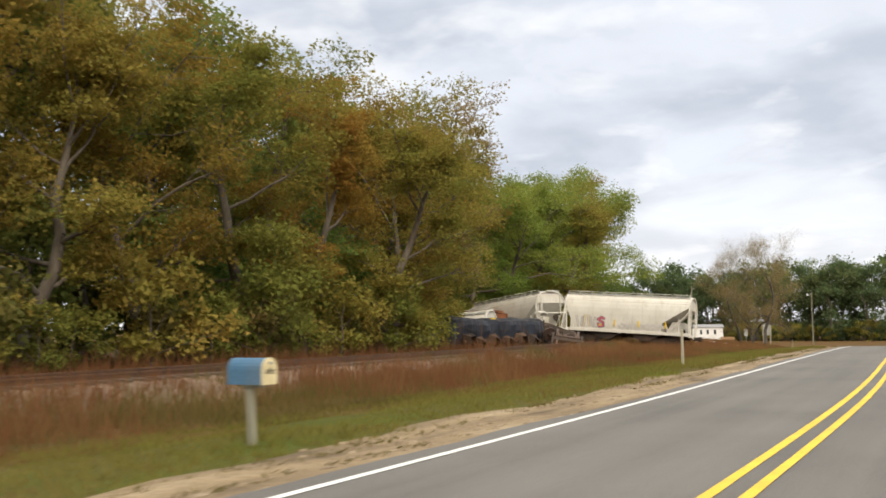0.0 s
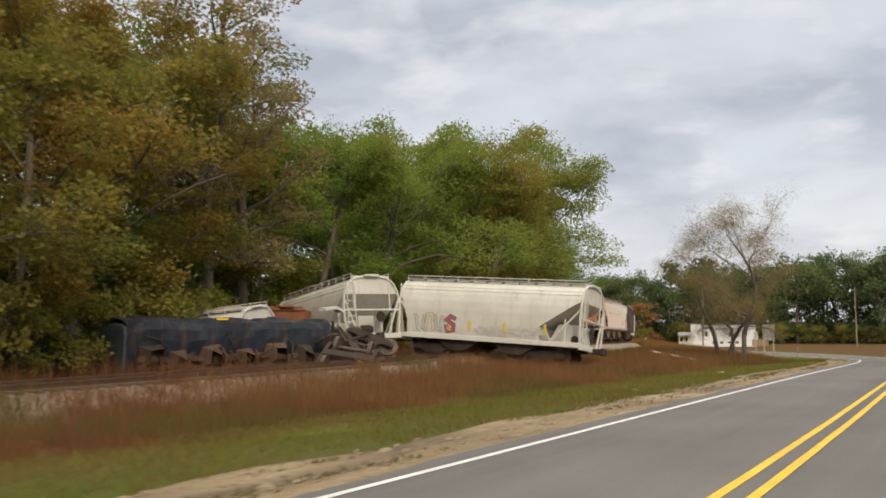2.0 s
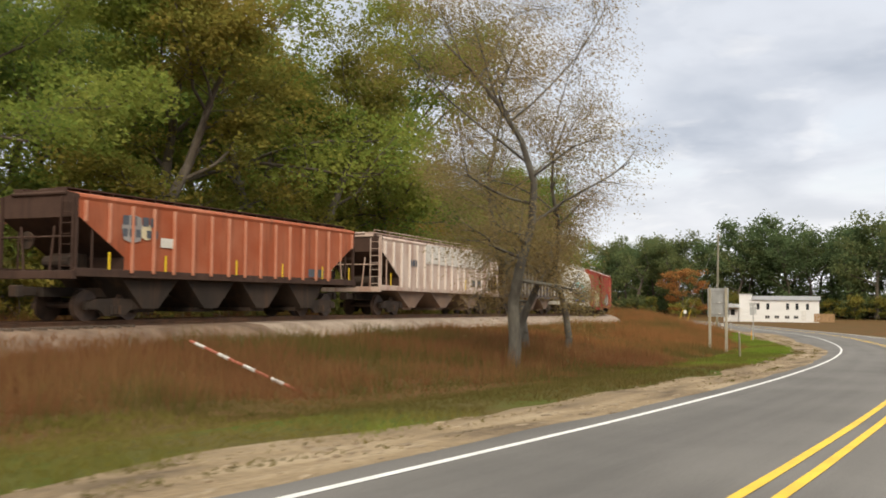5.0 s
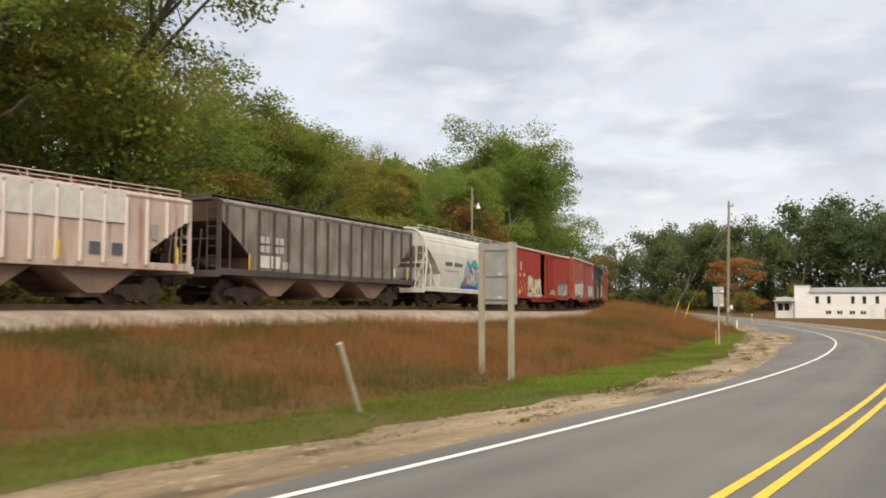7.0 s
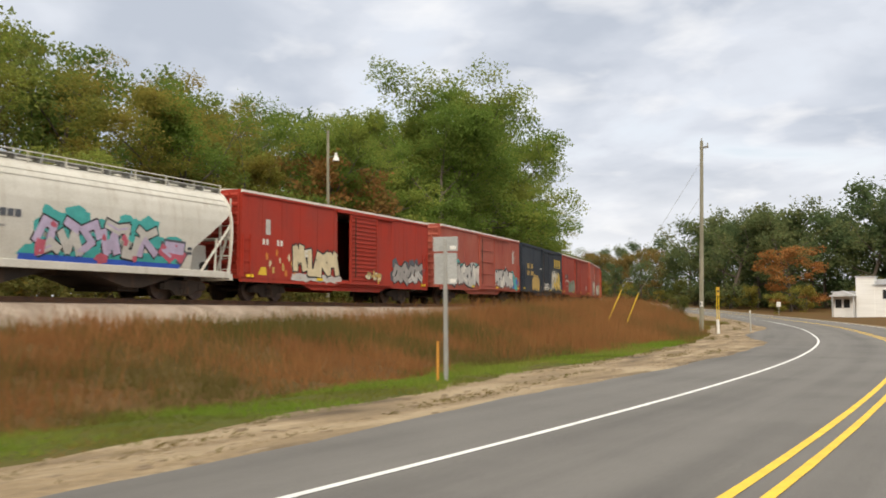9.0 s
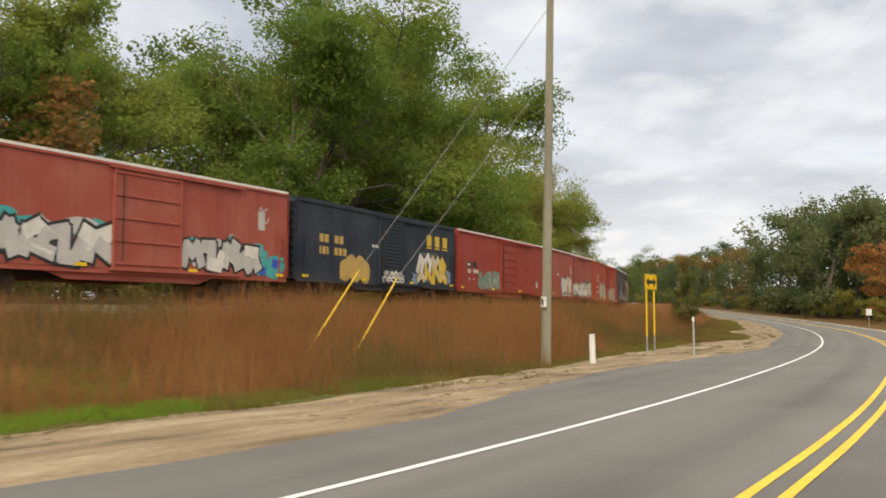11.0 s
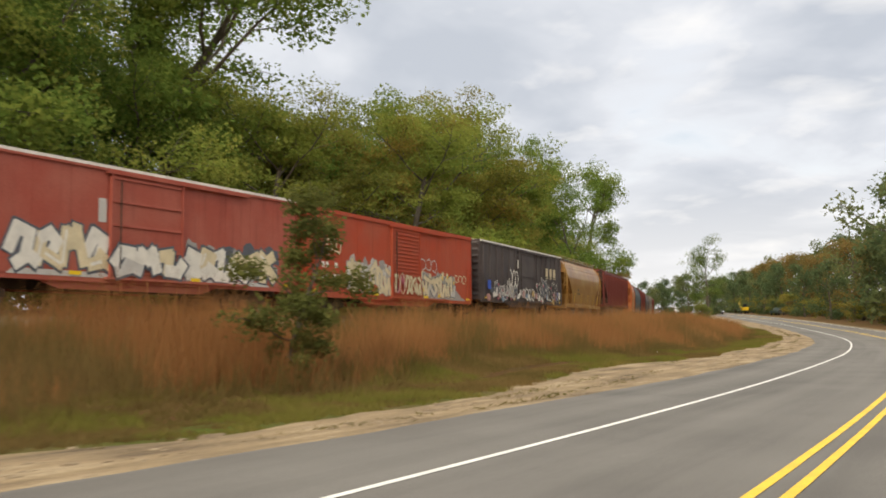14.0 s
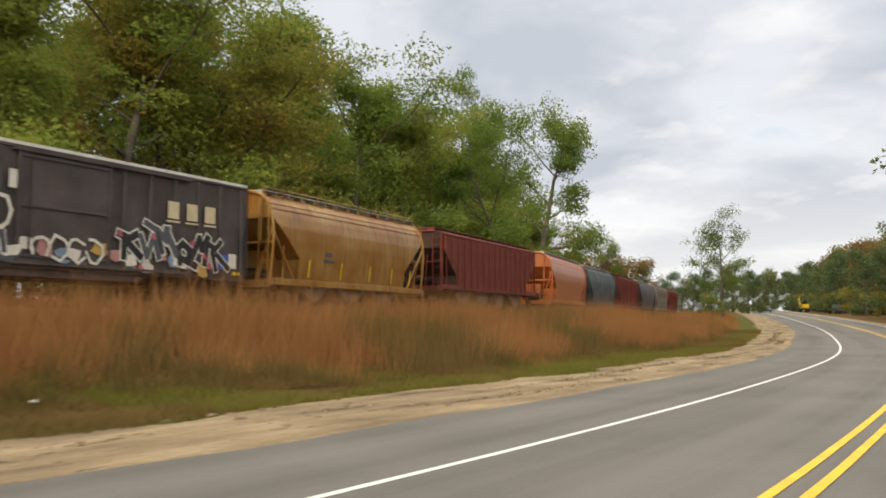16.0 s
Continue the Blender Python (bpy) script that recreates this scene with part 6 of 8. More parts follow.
# --- hoppers further on
car, sy = hopper("hopper_car", at_track((-122.5, 258.1), 12.6), "tan hopper car with heavy rust streaks", 12.6, 4.35, 1.0, P_TAN, curved=True, bays=3)
strips(car, sy, (-3.8, -1.4, 1.0, 3.0, 4.8), 1.2, 1.9)
sketch(car, sy, bars(-2.6, 2.1, [0.5], 0.16, "slate") + bars(-2.7, 1.85, [0.8], 0.12, "slate"), "lettering", "small dark stencil marks")
car, sy = hopper("hopper_car", at_track((-135.5, 270.5), 15.6), "maroon ribbed covered hopper car", 15.6, 4.35, 1.35, P_MAROON, end_paint=P_SHADED_RUST_END, ribs=17, bays=4, walk_rail=False)
car, sy = hopper("hopper_car", at_track((-149.8, 281.9), 15.0), "rusty orange smooth-sided hopper car", 15.0, 4.45, 1.0, P_RUSTY, curved=True, bays=3, walk_rail=False)
end_of_train = np.array([-149.8, 281.9])
for paint, lab, cv in ((P_TEAL, "dark teal smooth-sided hopper car", True), (P_MAROON, "maroon covered hopper car with pale end", False), (P_BLACK, "weathered black covered hopper car", True), (P_GREY, "dark grey covered hopper car", False), (P_MAROON, "maroon covered hopper car", False)):
    k = int(((RAIL[:, :2] - end_of_train) ** 2).sum(1).argmin()) + 17
    end_of_train = RAIL[k, :2]
    hopper("hopper_car", at_track(tuple(end_of_train), 15.2), lab, 15.2, 4.4, 1.1, paint, ribs=0 if cv else 15, curved=cv, bays=3, walk_rail=False)

# ---------------------------------------------------------------- the derailed cars
WRECK = "derailed cars beside the track"
car, sy = hopper("derailed_hopper_car", pose(-24.9, 72.95, -0.02, -6.5, 3.64, 4.4), "derailed off-white hopper car tilted nose down in the grass", 10.0, 3.9, 1.0, P_CREAM, curved=True, bays=2, group=WRECK, bay_mat=M_UNDER, slope=2.0, slope_left=0.5)
strips(car, sy, (-0.8, 1.1, 3.2), 1.35, 1.85)
sketch(car, sy, [("grey" if h > 0.06 else k, q, l) for h, l0 in ((0.085, 1.0), (0.05, 2.0)) for n, (k, line) in enumerate((("silver", [(-3.9, 2.0), (-3.75, 1.3), (-3.5, 1.25), (-3.4, 1.95)]), ("cream", [(-3.3, 1.3), (-3.2, 2.05), (-2.95, 2.05), (-2.85, 1.3)]), ("silver", [(-2.75, 2.0), (-2.7, 1.4), (-2.5, 1.3), (-2.35, 1.95), (-2.3, 1.25)]))) for m, q in enumerate(stroke(line, h)) for l in (l0 + 0.05 * m,)]
       + [("slate" if h > 0.08 else "pink", q, l0 + 0.05 * m) for h, l0 in ((0.105, 1.0), (0.06, 2.0)) for m, q in enumerate(stroke([(-1.65, 1.9), (-1.9, 2.0), (-2.1, 1.82), (-1.7, 1.58), (-1.7, 1.34), (-2.05, 1.28), (-2.1, 1.5)], h))] + [("ochre", blob(random.Random(3), -1.95, 1.4, 0.25, 0.25, 8, 0.3), 3)] + glyphs(103, -0.6, 3.4, 1.05, 1.65, 5, ("silver", "silver"), None, None, (), 0.10) + bars(1.3, 2.6, [0.1], 0.5, "silver"), "graffiti", "grey and red graffiti on pale side")
car, sy = hopper("derailed_hopper_car", pose(-33.6, 71.25, 0.0, 0.8, -5.5, -24.5), "derailed off-white hopper car with its end turned to the road", 8.7, 3.9, 1.0, P_CREAM, curved=True, bays=2, group=WRECK, bay_mat=M_UNDER, slope=1.7)
car, sy = hopper("derailed_hopper_car", pose(-36.9, 63.75, -1.55, 7, -5, 10), "derailed off-white hopper car sunk low behind the wreck", 9.5, 3.9, 1.0, P_CREAM, curved=True, bays=2, group=WRECK, bay_mat=M_UNDER, trucks=False)

car, sy = hopper("derailed_hopper_car", pose(-38.0, 69.0, -0.95, 0, 0, -18), "derailed rust-brown hopper car wedged between two others", 8.4, 3.75, 1.2, P_RUST_BROWN, ribs=9, bays=2, group=WRECK, bay_mat=M_UNDER, trucks=False, walk_rail=False)
wreck = empty("overturned_car", pose(-30.8, 60.0, 0.1, 0, 0, 78.4) @ Matrix.Diagonal((0.76, 1.0, 1.25, 1.0)), "overturned scorched blue-black car lying along the track", "hopper car", WRECK)
r = random.Random(3)
ring = [(-1.3, -0.3), (-1.45, 0.35), (-1.55, 0.62), (-1.56, 0.95), (-1.54, 1.25), (-1.46, 1.50), (-1.15, 1.60), (0.0, 1.60), (0.7, 1.55), (1.25, 1.30), (1.5, 0.6), (1.4, 0.0), (1.3, -0.3)]


def crumple(x, y, z, amount):
    """Dents of a wrecked sheet."""
    q = noise.noise_vector((x * 0.55, y * 0.9, z * 0.9)) * amount + noise.noise_vector((x * 1.9, y * 2.2 + 4, z * 2.2)) * amount * 0.45
    return (x + q[0], y + q[1] * 1.2, z + q[2])


bm = bmesh.new()
st = []
for i in range(56):
    x = -6.2 + 12.6 * i / 55
    s = 0.80 + 0.20 * min(1, (x + 6.2) / 0.7)
    drop = 1 - 0.05 * math.exp(-((x - 1.2) / 0.5) ** 2)
    st.append([bm.verts.new(crumple(x, y * s, z * (0.88 + 0.12 * s) * drop, 0.17)) for y, z in ring])
for a, b in zip(st, st[1:]):
    for i in range(len(ring) - 1):
        bm.faces.new((a[i], a[i + 1], b[i + 1], b[i]))
bm.faces.new(st[-1][::-1])
bmesh.ops.recalc_face_normals(bm, faces=bm.faces)
part("body", bm, P_WRECK, wreck)
bm = bmesh.new()                                   # bulged end cap
rows = []
for k, (f, dx) in enumerate(((1.0, 0.0), (0.96, -0.12), (0.72, -0.18), (0.4, -0.20))):
    rows.append([bm.verts.new(crumple(-6.2 + dx, y * 0.80 * f, 0.75 + (z * 0.904 - 0.75) * f, 0.05)) for y, z in ring])
for a, b in zip(rows, rows[1:]):
    for i in range(len(ring)):
        bm.faces.new((a[i], b[i], b[(i + 1) % len(ring)], a[(i + 1) % len(ring)]))
bm.faces.new(rows[-1])
bmesh.ops.recalc_face_normals(bm, faces=bm.faces)
part("end_cap", bm, paint_mat("dusty_blue_grey_paint", (0.045, 0.06, 0.075), (0.075, 0.09, 0.10), (0.08, 0.06, 0.05), 0.5), wreck, "blue-grey dented end cap")


def bent_bar(bm, points, h, d):
    """A square bar that follows bent points."""
    rings = [[bm.verts.new(Vector(p) + Vector((0, a * d, b * h))) for a, b in ((-1, -1), (1, -1), (1, 1), (-1, 1))] for p in points]
    if abs(points[-1][0] - points[0][0]) < abs(points[-1][2] - points[0][2]):
        for ring, p in zip(rings, points):
            for v, (a, b) in zip(ring, ((-1, -1), (1, -1), (1, 1), (-1, 1))):
                v.co = Vector(p) + Vector((b * h, a * d, 0))
    for p, q in zip(rings, rings[1:]):
        for i in range(4):
            bm.faces.new((p[i], p[(i + 1) % 4], q[(i + 1) % 4], q[i]))
    bm.faces.new(rings[0][::-1])
    bm.faces.new(rings[-1])


M_RUST_FRAME = paint_mat("rusty_underframe", (0.07, 0.042, 0.028), (0.11, 0.068, 0.045), (0.04, 0.026, 0.02), 0.7, 0.85)
for z, y, h in ((0.36, -1.60, 0.085), (0.08, -1.66, 0.07)):
    bm = bmesh.new()
    bent_bar(bm, [(-5.9 + 0.9 * k, y + r.uniform(-0.08, 0.06), z + r.uniform(-0.07, 0.07)) for k in range(14)], h, 0.08)
    part("side_sill", bm, M_RUST_FRAME, wreck, "bent rusty side sill")
for k in range(15):
    x = -5.7 + 0.82 * k + r.uniform(-0.25, 0.25)
    bm = bmesh.new()
    bent_bar(bm, [(x, -1.68, -0.2), (x + r.uniform(-0.12, 0.12), -1.72, 0.4), (x + r.uniform(-0.25, 0.25), -1.58, r.uniform(0.3, 0.7))], r.uniform(0.03, 0.08), r.uniform(0.03, 0.07))
    part("frame_rib", bm, (M_RUST_FRAME, M_UNDER)[k % 2], wreck)
for x, w, z in ((-5.1, 0.75, 0.25), (-3.6, 0.6, 0.1), (-1.7, 0.8, 0.2), (0.4, 0.6, 0.05), (2.4, 0.8, 0.22), (4.3, 0.7, 0.15)):
    bm = bmesh.new()
    t = r.uniform(-0.15, 0.15)
    lo = [bm.verts.new(crumple(x + a * w, -2.0 + 0.1 * b, z + c, 0.12)) for a, b, c in ((-0.45, 0, 0.0), (0.4, 0, -0.05), (0.5, 0, 0.34 + t), (-0.35, 0, 0.40))]
    hi = [bm.verts.new(crumple(x + a * w, -1.45, z + c, 0.1)) for a, c in ((-0.9, -0.2), (0.9, -0.2), (0.85, 0.6), (-0.8, 0.55))]
    for i in range(4):
        bm.faces.new((hi[i], hi[(i + 1) % 4], lo[(i + 1) % 4], lo[i]))
    part("outlet_chute", bm, (M_RUST_FRAME, M_UNDER)[int(w * 10) % 2], wreck, "torn rusty hopper outlet")
for k in range(16):
    a = Vector((r.uniform(-5.5, 6), -1.68, r.uniform(0.1, 1.1)))
    bm = bmesh.new()
    b = a + Vector((r.uniform(-0.9, 0.9), r.uniform(-0.25, 0.05), r.uniform(-0.4, 0.3)))
    tube(bm, a, b, 0.028, seg=6)
    tube(bm, b, b + Vector((r.uniform(-0.5, 0.5), r.uniform(-0.2, 0.1), r.uniform(-0.4, 0.3))), 0.028, seg=6)
    part("torn_pipe", bm, (M_UNDER, M_RUST_FRAME)[k % 2], wreck)
for k in range(7):                                 # crushed end: folded plates and posts
    bm = bmesh.new()
    x = 5.6 + 0.42 * k
    v = [bm.verts.new(crumple(x + a, -1.75 + 0.12 * k + b, c, 0.25)) for a, b, c in ((0, 0, -0.1), (0.7, 0.15, 0.0), (0.75, 0.5, 1.25 - 0.05 * k), (0.05, 0.4, 1.35 + 0.1 * (k % 2)))]
    f = bm.faces.new(v)
    g_ = bmesh.ops.extrude_face_region(bm, geom=[f])
    bmesh.ops.translate(bm, verts=[q for q in g_["geom"] if isinstance(q, bmesh.types.BMVert)], vec=(0.03, 0.09, 0))
    part("crushed_plate", bm, (M_UNDER, P_WRECK, M_RUST_FRAME)[k % 3], wreck)
for k in range(4):
    bm = bmesh.new()
    x = 5.9 + 0.45 * k
    bent_bar(bm, [(x, -1.7 + 0.2 * (k % 3), -0.2), (x + r.uniform(-0.2, 0.2), -1.6 + 0.2 * (k % 3), 0.8), (x + r.uniform(-0.4, 0.4), -1.3, r.uniform(0.9, 1.6))], 0.05, 0.05)
    part("end_post", bm, (M_UNDER, M_RUST_FRAME)[k % 2], wreck)
bm = bmesh.new()
bent_bar(bm, [(6.2, -1.0, 1.95), (7.1, -1.0, 2.02), (7.7, -0.9, 1.9)], 0.05, 0.25)
part("end_platform", bm, P_CREAM, wreck, "off-white bent end platform")
bm = bmesh.new()
box(bm, -0.8, -0.9, 1.56, -0.1, -0.8, 1.63)
part("yellow_plate", bm, R_STRIP, wreck)
for k, (x, y, z, rx, ry, rz) in enumerate(((-27.0, 64.2, 0.1, 25, 15, 60), (-28.6, 67.4, 0.35, -35, 20, 20), (-25.8, 62.4, 0.0, 10, -25, 110))):
    t = empty("loose_truck", pose(x, y, z, rx, ry, rz), "rusty freight truck torn loose from a car", "truck", WRECK)
    f = part("truck", TRUCK["frame"], None, t)
    for sx in (-0.88, 0.88):
        w = part("wheelset", TRUCK["wheels"], None, f)
        w.location = (sx, 0, 0)
bm = bmesh.new()
box(bm, -1.6, -0.12, 0, 1.6, 0.12, 0.18, bevel=0.02)
box(bm, -1.3, -0.7, 0.16, 1.1, 0.7, 0.30, pose(0, 0, 0, 8, 4, 10), bevel=0.02)
tube(bm, (-1.4, 0.3, 0.2), (1.5, -0.4, 0.55), 0.06)
debris = part("wreckage", bm, M_UNDER)
debris.matrix_world = pose(-28.8, 65.6, 0.6, 6, -14, 75)
tagged(debris, "dark twisted frame pieces from the derailment", "debris", WRECK)

for k in range(9):
    bm = bmesh.new()
    a = Vector((r.uniform(-0.8, 0.8), r.uniform(-0.4, 0.4), 0.05))
    bent_bar(bm, [a, a + Vector((r.uniform(0.3, 0.8), r.uniform(-0.3, 0.3), r.uniform(0.1, 0.5))), a + Vector((r.uniform(0.9, 1.5), 0.2, r.uniform(0.0, 0.6)))], 0.05, 0.08)
    x, y = -26.6 + r.uniform(-1.8, 1.2), 61.5 + k * 1.5
    ob = part("wreckage", bm, (M_UNDER, M_RUST_FRAME, M_BAY)[k % 3])
    ob.matrix_world = pose(x, y, float(ground_z(np.array([[x, y]]))[0]) + 0.12, 0, 0, r.uniform(0, 180))
    tagged(ob, "rusty bent steel scrap beside the track", "debris", WRECK)

# ---------------------------------------------------------------- roadside things
M_POST = mat("weathered_grey_wood", (0.42, 0.38, 0.29), (0.31, 0.275, 0.21), 0.9, scale=6, fine=40, bump=0.4, stretch=(1, 1, 0.15))
M_POLE = mat("pole_timber", (0.28, 0.26, 0.19), (0.20, 0.19, 0.14), 0.9, scale=4, fine=30, bump=0.4, stretch=(1, 1, 0.1))
M_SIGN_BACK = mat("bare_aluminium_sheet", (0.46, 0.47, 0.46), (0.38, 0.39, 0.38), 0.45, 0.4, scale=3, fine=30)
M_SIGN_YELLOW = plain("yellow_sign_sheet", (0.90, 0.55, 0.01), 0.4)
M_SIGN_BLACK = plain("black_sign_film", (0.012, 0.012, 0.012), 0.5)
M_WHITE = plain("white_marker_plastic", (0.74, 0.73, 0.69), 0.5)
M_YELLOW = plain("yellow_painted_steel", (0.85, 0.56, 0.02), 0.45)
M_STEEL = plain("galvanized_post_steel", (0.40, 0.40, 0.38), 0.5, 0.4)
M_BLUE = paint_mat("chalky_blue_mailbox_paint", (0.045, 0.12, 0.21), (0.08, 0.16, 0.24), (0.20, 0.16, 0.12), 0.3)
M_CREAM = paint_mat("scuffed_cream_paint", (0.72, 0.62, 0.36), (0.60, 0.52, 0.32), (0.25, 0.18, 0.10), 0.5)
M_WIRE = plain("steel_wire", (0.25, 0.25, 0.24), 0.5, 0.5)


def gz1(x, y):
    return float(ground_z(np.array([[x, y]], float))[0])


def thing_at(name, x, y, yaw, label, category, group="", z=None):
    return empty(name, pose(x, y, gz1(x, y) if z is None else z, 0, 0, yaw), label, category, group)


for k, (x, y, z) in enumerate(((-93.4, 242.9, -2.45), (-10.99, 64.4, 0.0), (-9.6, 53.0, 0.06))):
    lr = random.Random(k + 60)
    bm = bmesh.new()
    q = [[bm.verts.new((0.075 * (i - 1.5) + lr.uniform(-0.02, 0.02), 0.06 * (j - 1) + lr.uniform(-0.02, 0.02), lr.uniform(0.0, 0.06))) for j in range(3)] for i in range(4)]
    for i in range(3):
        for j in range(2):
            bm.faces.new((q[i][j], q[i + 1][j], q[i + 1][j + 1], q[i][j + 1]))
    bmesh.ops.solidify(bm, geom=bm.faces[:], thickness=0.004)
    ob = part("litter", bm, M_WHITE)
    ob.matrix_world = pose(x, y, z, 0, 0, 40 * k)
    tagged(ob, "crumpled white paper litter on the verge", "litter", "litter on the verge")

# mailbox
mb = thing_at("mailbox", -7.15, 8.25, 3, "chalky blue mailbox with cream door on a grey wooden post", "mailbox", z=-0.02)
bm = bmesh.new()
box(bm, -0.05, -0.05, -0.8, 0.05, 0.05, 0.66, pose(0, 0, 0, 2, -2, 0), bevel=0.012)
part("post", bm, M_POLE, mb)
mb.matrix_world = mb.matrix_world @ Matrix.LocRotScale((-0.03, 0, 0.15), None, (0.84, 0.84, 0.84))
bm = bmesh.new()
outline = [(-0.15, 0.66), (-0.15, 0.86)] + [(-0.15 * math.cos(math.pi * i / 10), 0.86 + 0.15 * math.sin(math.pi * i / 10)) for i in range(1, 10)] + [(0.15, 0.86), (0.15, 0.66)]
a = [bm.verts.new((-0.30, y, z)) for y, z in outline]
b = [bm.verts.new((0.26, y, z)) for y, z in outline]
bm.faces.new(a)
bm.faces.new(b[::-1])
for i in range(len(a)):
    bm.faces.new((a[i], b[i], b[(i + 1) % len(a)], a[(i + 1) % len(a)]))
bmesh.ops.recalc_face_normals(bm, faces=bm.faces)
part("box", bm, M_BLUE, mb)
bm = bmesh.new()
k = [(0.0, y * 1.03, 0.66 + (z - 0.66) * 1.02) for y, z in outline]
a = [bm.verts.new((0.262, y, z)) for _, y, z in k]
b = [bm.verts.new((0.285, y, z)) for _, y, z in k]
bm.faces.new(a)
bm.faces.new(b[::-1])
for i in range(len(a)):
    bm.faces.new((a[i], b[i], b[(i + 1) % len(a)], a[(i + 1) % len(a)]))
bmesh.ops.recalc_face_normals(bm, faces=bm.faces)
door = part("door", bm, M_CREAM, mb, "cream mailbox door")
bm = bmesh.new()
box(bm, 0.285, -0.03, 0.93, 0.31, 0.03, 0.96)
part("handle", bm, M_STEEL, door)
bm = bmesh.new()
for i, y in enumerate((-0.07, 0.0, 0.06)):
    box(bm, 0.286, y - 0.02, 0.80, 0.289, y + 0.02, 0.86 + 0.02 * (i % 2))
part("lettering", bm, M_SIGN_BLACK, door)
bm = bmesh.new()
box(bm, -0.12, -0.075, 0.62, 0.14, 0.075, 0.66)
part("mounting_board", bm, M_POST, mb)


def simple_post(name, base, top, r, material, label, cap=None, square=False, group=""):
    base, top = Vector(base), Vector(top)
    ob = empty(name, pose(*base), label, "post", group)
    d = top - base
    bm = bmesh.new()
    if square:
        q = d.to_track_quat("Z", "Y").to_matrix().to_4x4()
        box(bm, -r, -r, -0.3, r, r, d.length, q, bevel=r * 0.2)
    else:
        tube(bm, -d * 0.12, d, r, r * 0.92, 10)
    part("shaft", bm, material, ob)
    if cap:
        bm = bmesh.new()
        q = d.to_track_quat("Z", "Y").to_matrix().to_4x4()
        box(bm, -r * 1.08, -r * 1.08, d.length - 0.14, r * 1.08, r * 1.08, d.length + 0.01, q)
        part("reflector", bm, cap, ob)
    return ob


def upright(name, x, y, top, r, material, label, lean=(0, 0), **kw):
    z = gz1(x, y)
    return simple_post(name, (x, y, z), (x + lean[0], y + lean[1], top), r, material, label, **kw)


upright("marker_post", -8.6, 30.5, 1.26, 0.037, M_POST, "pale weathered wooden marker post on the verge", square=True)
upright("marker_post", -19.4, 112.9, -0.02, 0.045, M_POST, "leaning pale weathered wooden stake", (0.21, -0.6))
upright("marker_post", -50.1, 186.15, -1.36, 0.095, M_WHITE, "short thick white plastic marker post", (-0.04, 0.0))
upright("marker_post", -51.5, 192.2, -0.9, 0.035, M_STEEL, "slim grey delineator post with white reflector", (-0.1, 0.1), cap=M_WHITE)
upright("marker_post", -32.02, 147.62, -0.95, 0.023, plain("orange_stake_paint", (0.75, 0.33, 0.05)), "short orange-topped utility stake")

# sign seen from behind, on two wooden posts
sb = empty("road_sign", pose(-23.66, 120.92, -1.15, 0, 0, 9.0), "back of a bare metal road sign on two wooden posts", "road sign")
for s in (-0.40, 0.42):
    bm = bmesh.new()
    box(bm, s - 0.06, -0.09, -0.4, s + 0.06, 0.03, 3.08, bevel=0.01)
    part("post", bm, M_POST, sb)
bm = bmesh.new()
box(bm, -0.53, 0.035, 1.62, 0.53, 0.05, 3.06, bevel=0.004)
plate = part("plate", bm, M_SIGN_BACK, sb)
for z in (1.74, 2.3, 2.92):
    bm = bmesh.new()
    box(bm, -0.45, 0.008, z - 0.02, 0.45, 0.034, z + 0.02)
    part("brace", bm, M_STEEL, plate)
for z in (1.72, 2.28):
    bm = bmesh.new()
    box(bm, 0.02, 0.028, z, 0.13, 0.034, z + 0.09)
    part("sticker", bm, M_WHITE, plate)

# small sign with two plates on a steel post
s2 = empty("road_sign", pose(-31.93, 147.77, -1.9, 0, 0, 29), "back of a small two-plate metal sign on a post", "road sign")
bm = bmesh.new()
box(bm, -0.03, -0.055, -0.3, 0.03, -0.02, 3.05)
box(bm, -0.045, -0.02, -0.3, 0.045, -0.012, 3.05)
part("post", bm, M_STEEL, s2)
for z0, z1, w in ((2.80, 3.10, 0.27), (2.12, 2.76, 0.25)):
    bm = bmesh.new()
    box(bm, -w, -0.008, z0, w, 0.004, z1, bevel=0.002)
    p = part("plate", bm, M_SIGN_BACK, s2)
    bm = bmesh.new()
    box(bm, 0.10, -0.014, z0 + 0.03, 0.23, -0.009, z0 + 0.11)
    part("sticker", bm, M_WHITE, p)

# yellow two-way arrow sign
yaw = math.degrees(math.atan2(194.25 - 193.12, -55.12 + 54.66))
ar = empty("arrow_sign", pose(-54.89, 193.69, -2.0, 0, 0, yaw), "yellow two-way arrow sign on yellow posts", "road sign")
for s in (-0.40, 0.38):
    bm = bmesh.new()
    box(bm, s - 0.04, 0.012, 0.36, s + 0.04, 0.05, 2.75)
    post = part("post", bm, M_YELLOW, ar)
    bm = bmesh.new()
    box(bm, s - 0.035, 0.015, -0.4, s + 0.035, 0.048, 0.36)
    part("post_foot", bm, M_STEEL, post)
bm = bmesh.new()
box(bm, -0.61, -0.006, 2.13, 0.61, 0.010, 2.74, bevel=0.003)
plate = part("plate", bm, M_SIGN_YELLOW, ar)
bm = bmesh.new()
arrow = [(-0.50, 2.435), (-0.24, 2.63), (-0.24, 2.50), (0.24, 2.50), (0.24, 2.63), (0.50, 2.435), (0.24, 2.24), (0.24, 2.37), (-0.24, 2.37), (-0.24, 2.24)]
prism(bm, arrow, -0.012, -0.0062)
part("arrow", bm, M_SIGN_BLACK, plate)
bm = bmesh.new()
